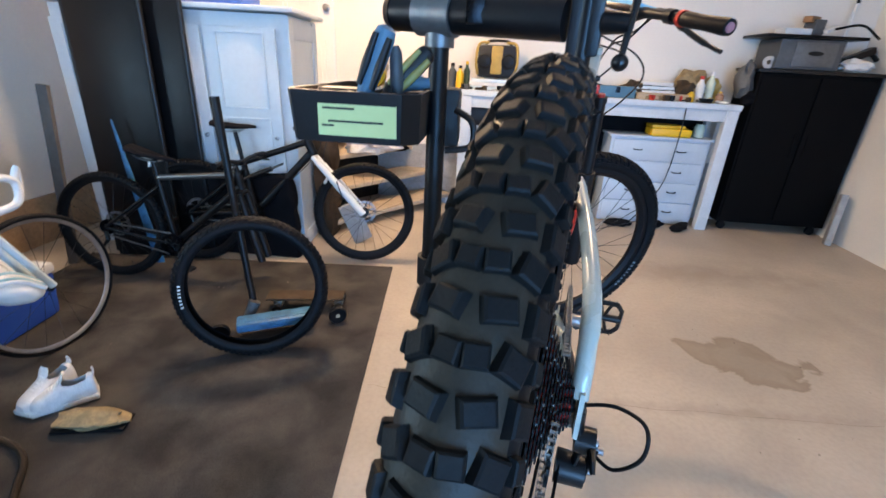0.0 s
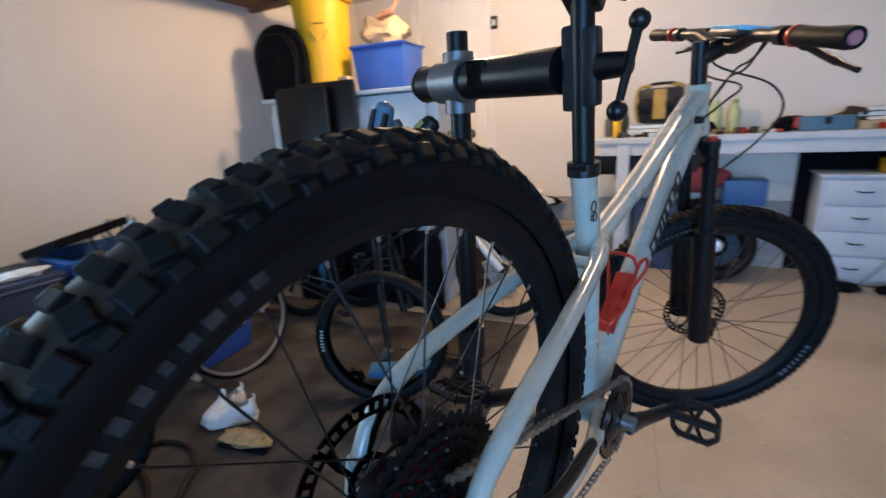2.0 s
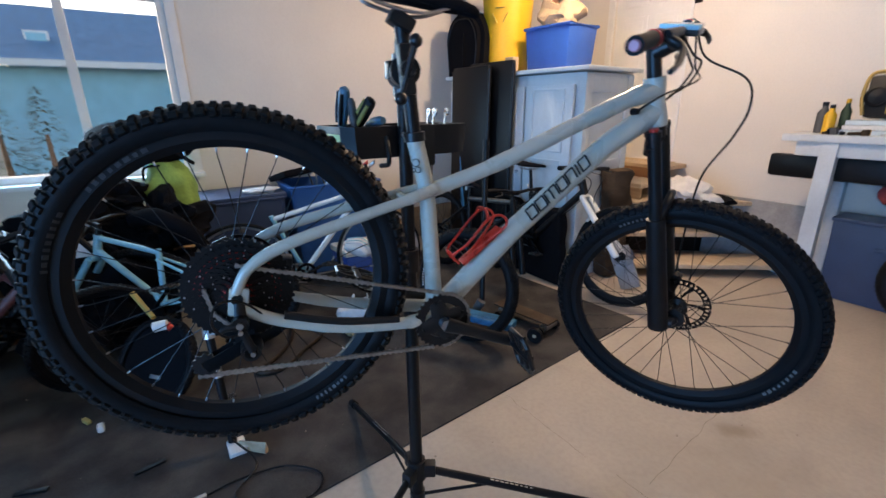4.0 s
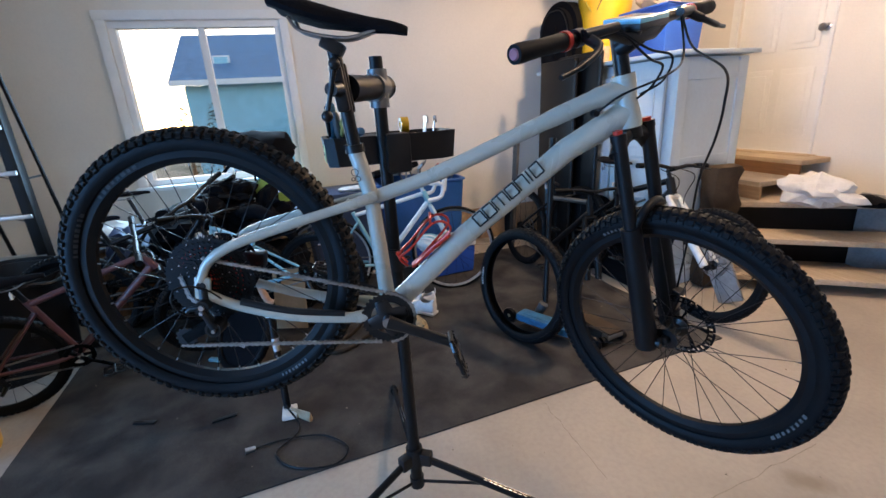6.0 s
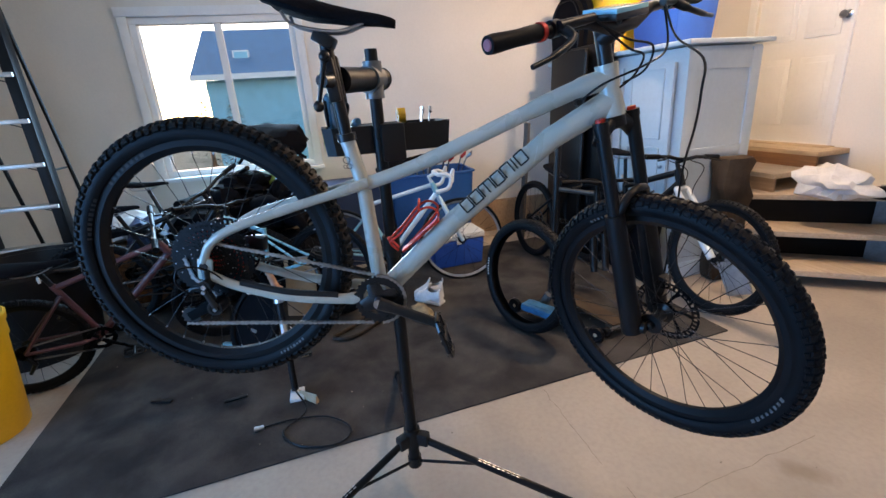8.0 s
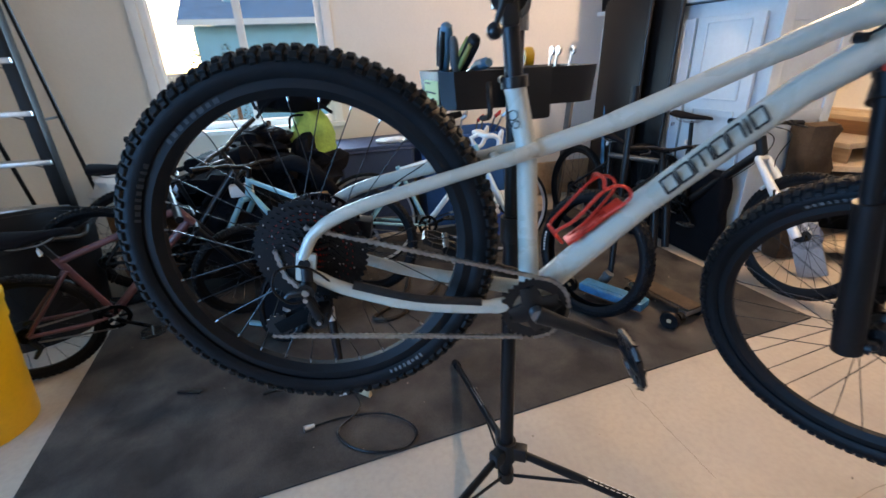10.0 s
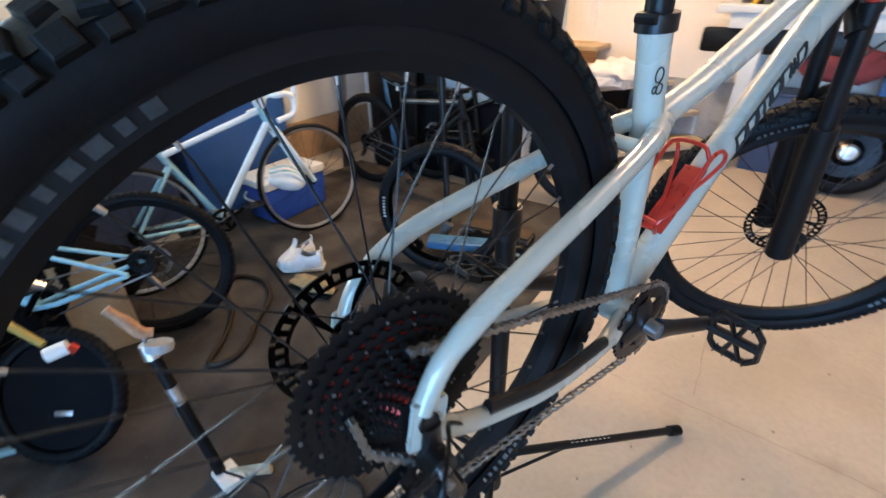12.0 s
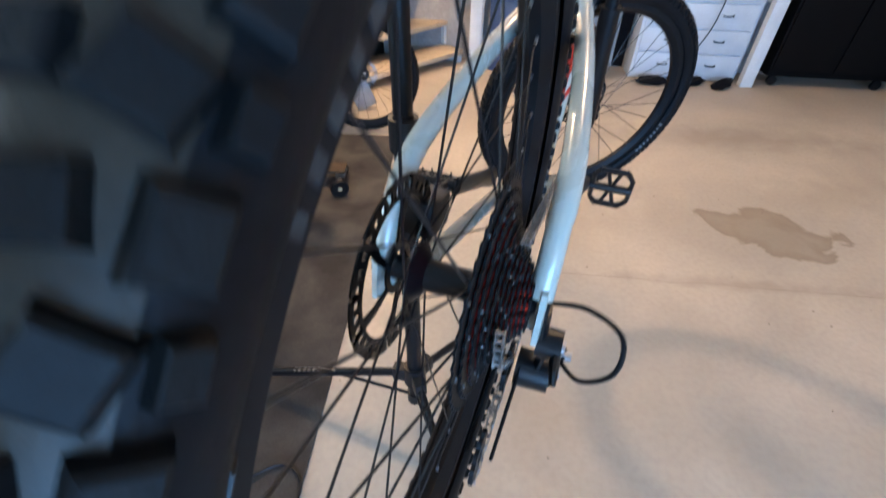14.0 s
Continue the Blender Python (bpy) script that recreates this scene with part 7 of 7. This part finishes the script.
t = thing("paper_stack", "stack of white papers on the bench", "papers", pose(1.75, 4.725, BT, 0, 0, -4))
for k in range(4):
    part("sheet", B((0.01 * k, 0, 0.03 + 0.035 * k), (0.44 - 0.05 * k, 0.22, 0.028), pose(0, 0, 0, 0, 0, 4 * k), 0.003), WHITE if k % 2 else ICE, t)
ODD = (("small brown wooden piece on the bench", SOLE), ("small dark metal piece on the bench", DARKST), ("small yellow plastic piece on the bench", OCHRE), ("small grey tool on the bench", SAWG),
       ("small dark brown piece on the bench", BAG), ("small white plastic piece on the bench", WHITE), ("small red-handled tool on the bench", RED))
for k in range(46):
    rnd2 = random.Random(60 + k)
    x = rnd2.uniform(-0.15, 2.36)
    label, material = ODD[rnd2.choice((0, 1, 1, 2, 3, 4, 4, 5, 6))]
    t = thing("bench_oddment", label, "oddment", pose(x, rnd2.uniform(4.47, 4.58), BT, 0, 0, rnd2.uniform(0, 180)))
    ln, w, h = rnd2.uniform(0.04, 0.13), rnd2.uniform(0.02, 0.045), rnd2.uniform(0.02, 0.05)
    if k % 3 == 0:
        part("piece", L([(0.006, 0.0), (w * 0.7, 0.0), (w * 0.72, h), (w * 0.4, h * 1.05), (0.006, h)], 18, UPZ, True), material, t)
    elif k % 3 == 1:
        part("handle", P([(-ln, 0, 0.013), (-ln * 0.1, 0, 0.014), (0, 0, 0.012)], [0.011, 0.012, 0.007], 10), material, t)
        part("shaft", P([(0, 0, 0.012), (ln, 0, 0.008)], 0.004, 8), STEEL, t)
    else:
        part("piece", B((0, 0, h / 2), (ln, w, h), pose(0, 0, 0, 0, 0, 0), 0.006, 0.15), material, t)
for k, (x, y, z, sz, mt, label) in enumerate(((1.62, 4.69, 0.07, (0.12, 0.10, 0.08), BAG, "dark brown leather pouch on the bench"), (2.05, 4.66, 0.08, (0.10, 0.09, 0.10), BAG, "brown crumpled work glove on the bench"),
                                          (2.30, 4.74, 0.10, (0.09, 0.08, 0.12), OCHRE, "yellow crumpled rag on the bench"), (1.22, 4.68, 0.05, (0.09, 0.08, 0.06), FABRIC, "black cap lying on the bench"), (0.66, 4.57, 0.05, (0.08, 0.06, 0.06), FABRIC, "black pouch lying on the bench"))):
    t = thing("bench_pouch", label, "pouch")
    bm = bmesh.new()
    blob(bm, (x, y, BT + z), sz, 90 + k, 0.5)
    part("body", bm, mt, t)
gl = thing("work_glove", "brown work glove heap on the bench", "glove")
bm = bmesh.new()
blob(bm, (2.12, 4.725, BT + 0.11), (0.13, 0.11, 0.14), 51, 0.6)
part("cloth", bm, SOLE, gl)
t = thing("power_cord", "black cord hanging down the bench front", "cord")
part("cord", P(curve([(2.0, 4.545, BT + 0.01), (2.02, 4.457, BT - 0.02), (2.02, 4.455, 0.8), (1.98, 4.450, 0.45), (1.86, 4.445, 0.2), (1.72, 4.385, 0.05)]), 0.005, 8), BLACK, t)

bc = thing("black_cabinet", "large black steel tool cabinet by the wall", "cabinet")
part("body", B((3.08, 4.675, 0.77), (1.00, 0.36, 1.36), None, 0.01), MATTB, bc)
part("top", B((3.08, 4.670, 1.465), (1.06, 0.40, 0.03), None, 0.006), BLACKM, bc)
for x in (2.835, 3.325):
    dr = part("door", B((x, 4.488, 0.78), (0.475, 0.018, 1.28), None, 0.004), MATTB, bc)
    part("handle", P([(x + (0.19 if x < 3 else -0.19), 4.473, 0.75), (x + (0.19 if x < 3 else -0.19), 4.473, 0.95)], 0.007, 8), MATTB, dr)
for x in (2.66, 3.5):
    part("caster", L([(0.0, -0.014), (0.04, -0.014), (0.04, 0.014), (0.0, 0.014)], 20, pose(x, 4.545, 0.045)), RUBBER, bc)
sv = thing("table_saw", "grey portable table saw on the black cabinet", "table saw", pose(2.93, 4.665, 1.48))
part("base", B((0, 0, 0.12), (0.52, 0.34, 0.235), None, 0.015, 0.0), SAWG, sv)
part("table", B((0, 0, 0.255), (0.80, 0.40, 0.025), None, 0.004), DARKST, sv)
part("front_panel", B((0.03, -0.176, 0.12), (0.34, 0.012, 0.19), None, 0.006), CASTING, sv)
part("slot", L([(0.0, 0), (0.05, 0), (0.05, -0.006), (0, -0.006)], 20, pose(0.03, -0.184, 0.13) @ Matrix.Diagonal((1.2, 1, 0.35, 1))), BLACK, sv)
part("fence_rail", P(curve([(0.2, -0.05, 0.33), (0.36, -0.12, 0.36), (0.50, -0.16, 0.26)]), 0.010, 8), DARKST, sv)
part("hand_wheel", L([(0.02, -0.01), (0.05, -0.01), (0.05, 0.0), (0.02, 0.0)], 20, pose(-0.29, -0.12, 0.05), True), ALU, sv)
for k, (x, z, s, mt) in enumerate(((-0.10, 0.30, (0.22, 0.16, 0.05), BENCHW), (0.06, 0.34, (0.10, 0.12, 0.12), SAWG), (0.18, 0.33, (0.16, 0.10, 0.03), WHITE), (0.02, 0.40, (0.12, 0.08, 0.05), BROWN))):
    t = thing("saw_clutter", ("pale wood block on the saw table", "grey motor part on the saw table", "white plastic guard on the saw table", "brown block on the saw table")[k], "clutter", pose(2.93 + x, 4.665, 1.48 + z, 0, -18 if k == 2 else 0, 10 * k))
    part("body", B((0, 0, 0), s, None, 0.01), mt, t)
t = thing("mitre_arm", "black tool arm lying on the cabinet", "tool", pose(3.38, 4.645, 1.60, 0, -24, 8))
part("arm", B((0, 0, 0), (0.34, 0.07, 0.06), None, 0.012), BLACK, t)
part("grip", P([(0.14, 0, 0.0), (0.20, 0, -0.10)], [0.022, 0.018], 10), BLACK, t)
t = thing("white_rag", "crumpled white rag on the black cabinet", "rag")
bm = bmesh.new()
blob(bm, (3.36, 4.565, 1.53), (0.13, 0.07, 0.05), 52, 0.5)
part("cloth", bm, CLOTH, t)
t = thing("broom_handle", "white pole leaning in the corner", "pole")
part("pole", P([(3.27, 4.685, 1.48), (3.40, 4.845, 2.35)], 0.011, 10), WHITE, t)
part("joint", P([(3.352, 4.786, 2.03), (3.361, 4.797, 2.09)], 0.0135, 10), BLACK, t)
for k, (x, y, z, s, mt) in enumerate(((2.52, 4.605, 1.36, (0.07, 0.09, 0.17), SAWG), (2.56, 4.545, 1.22, (0.06, 0.06, 0.06), FABRIC))):
    t = thing("hanging_tool", "dark power tool hanging by the black cabinet", "power tool")
    bm = bmesh.new()
    blob(bm, (x, y, z), s, 70 + k, 0.35)
    part("body", bm, mt, t)
t = thing("grey_slab", "dusty grey slab leaning in the corner", "slab", pose(3.50, 4.285, 0.0, 0, 10, 60))
part("slab", B((0, 0, 0.24), (0.16, 0.05, 0.47), None, 0.008), GREYB, t)
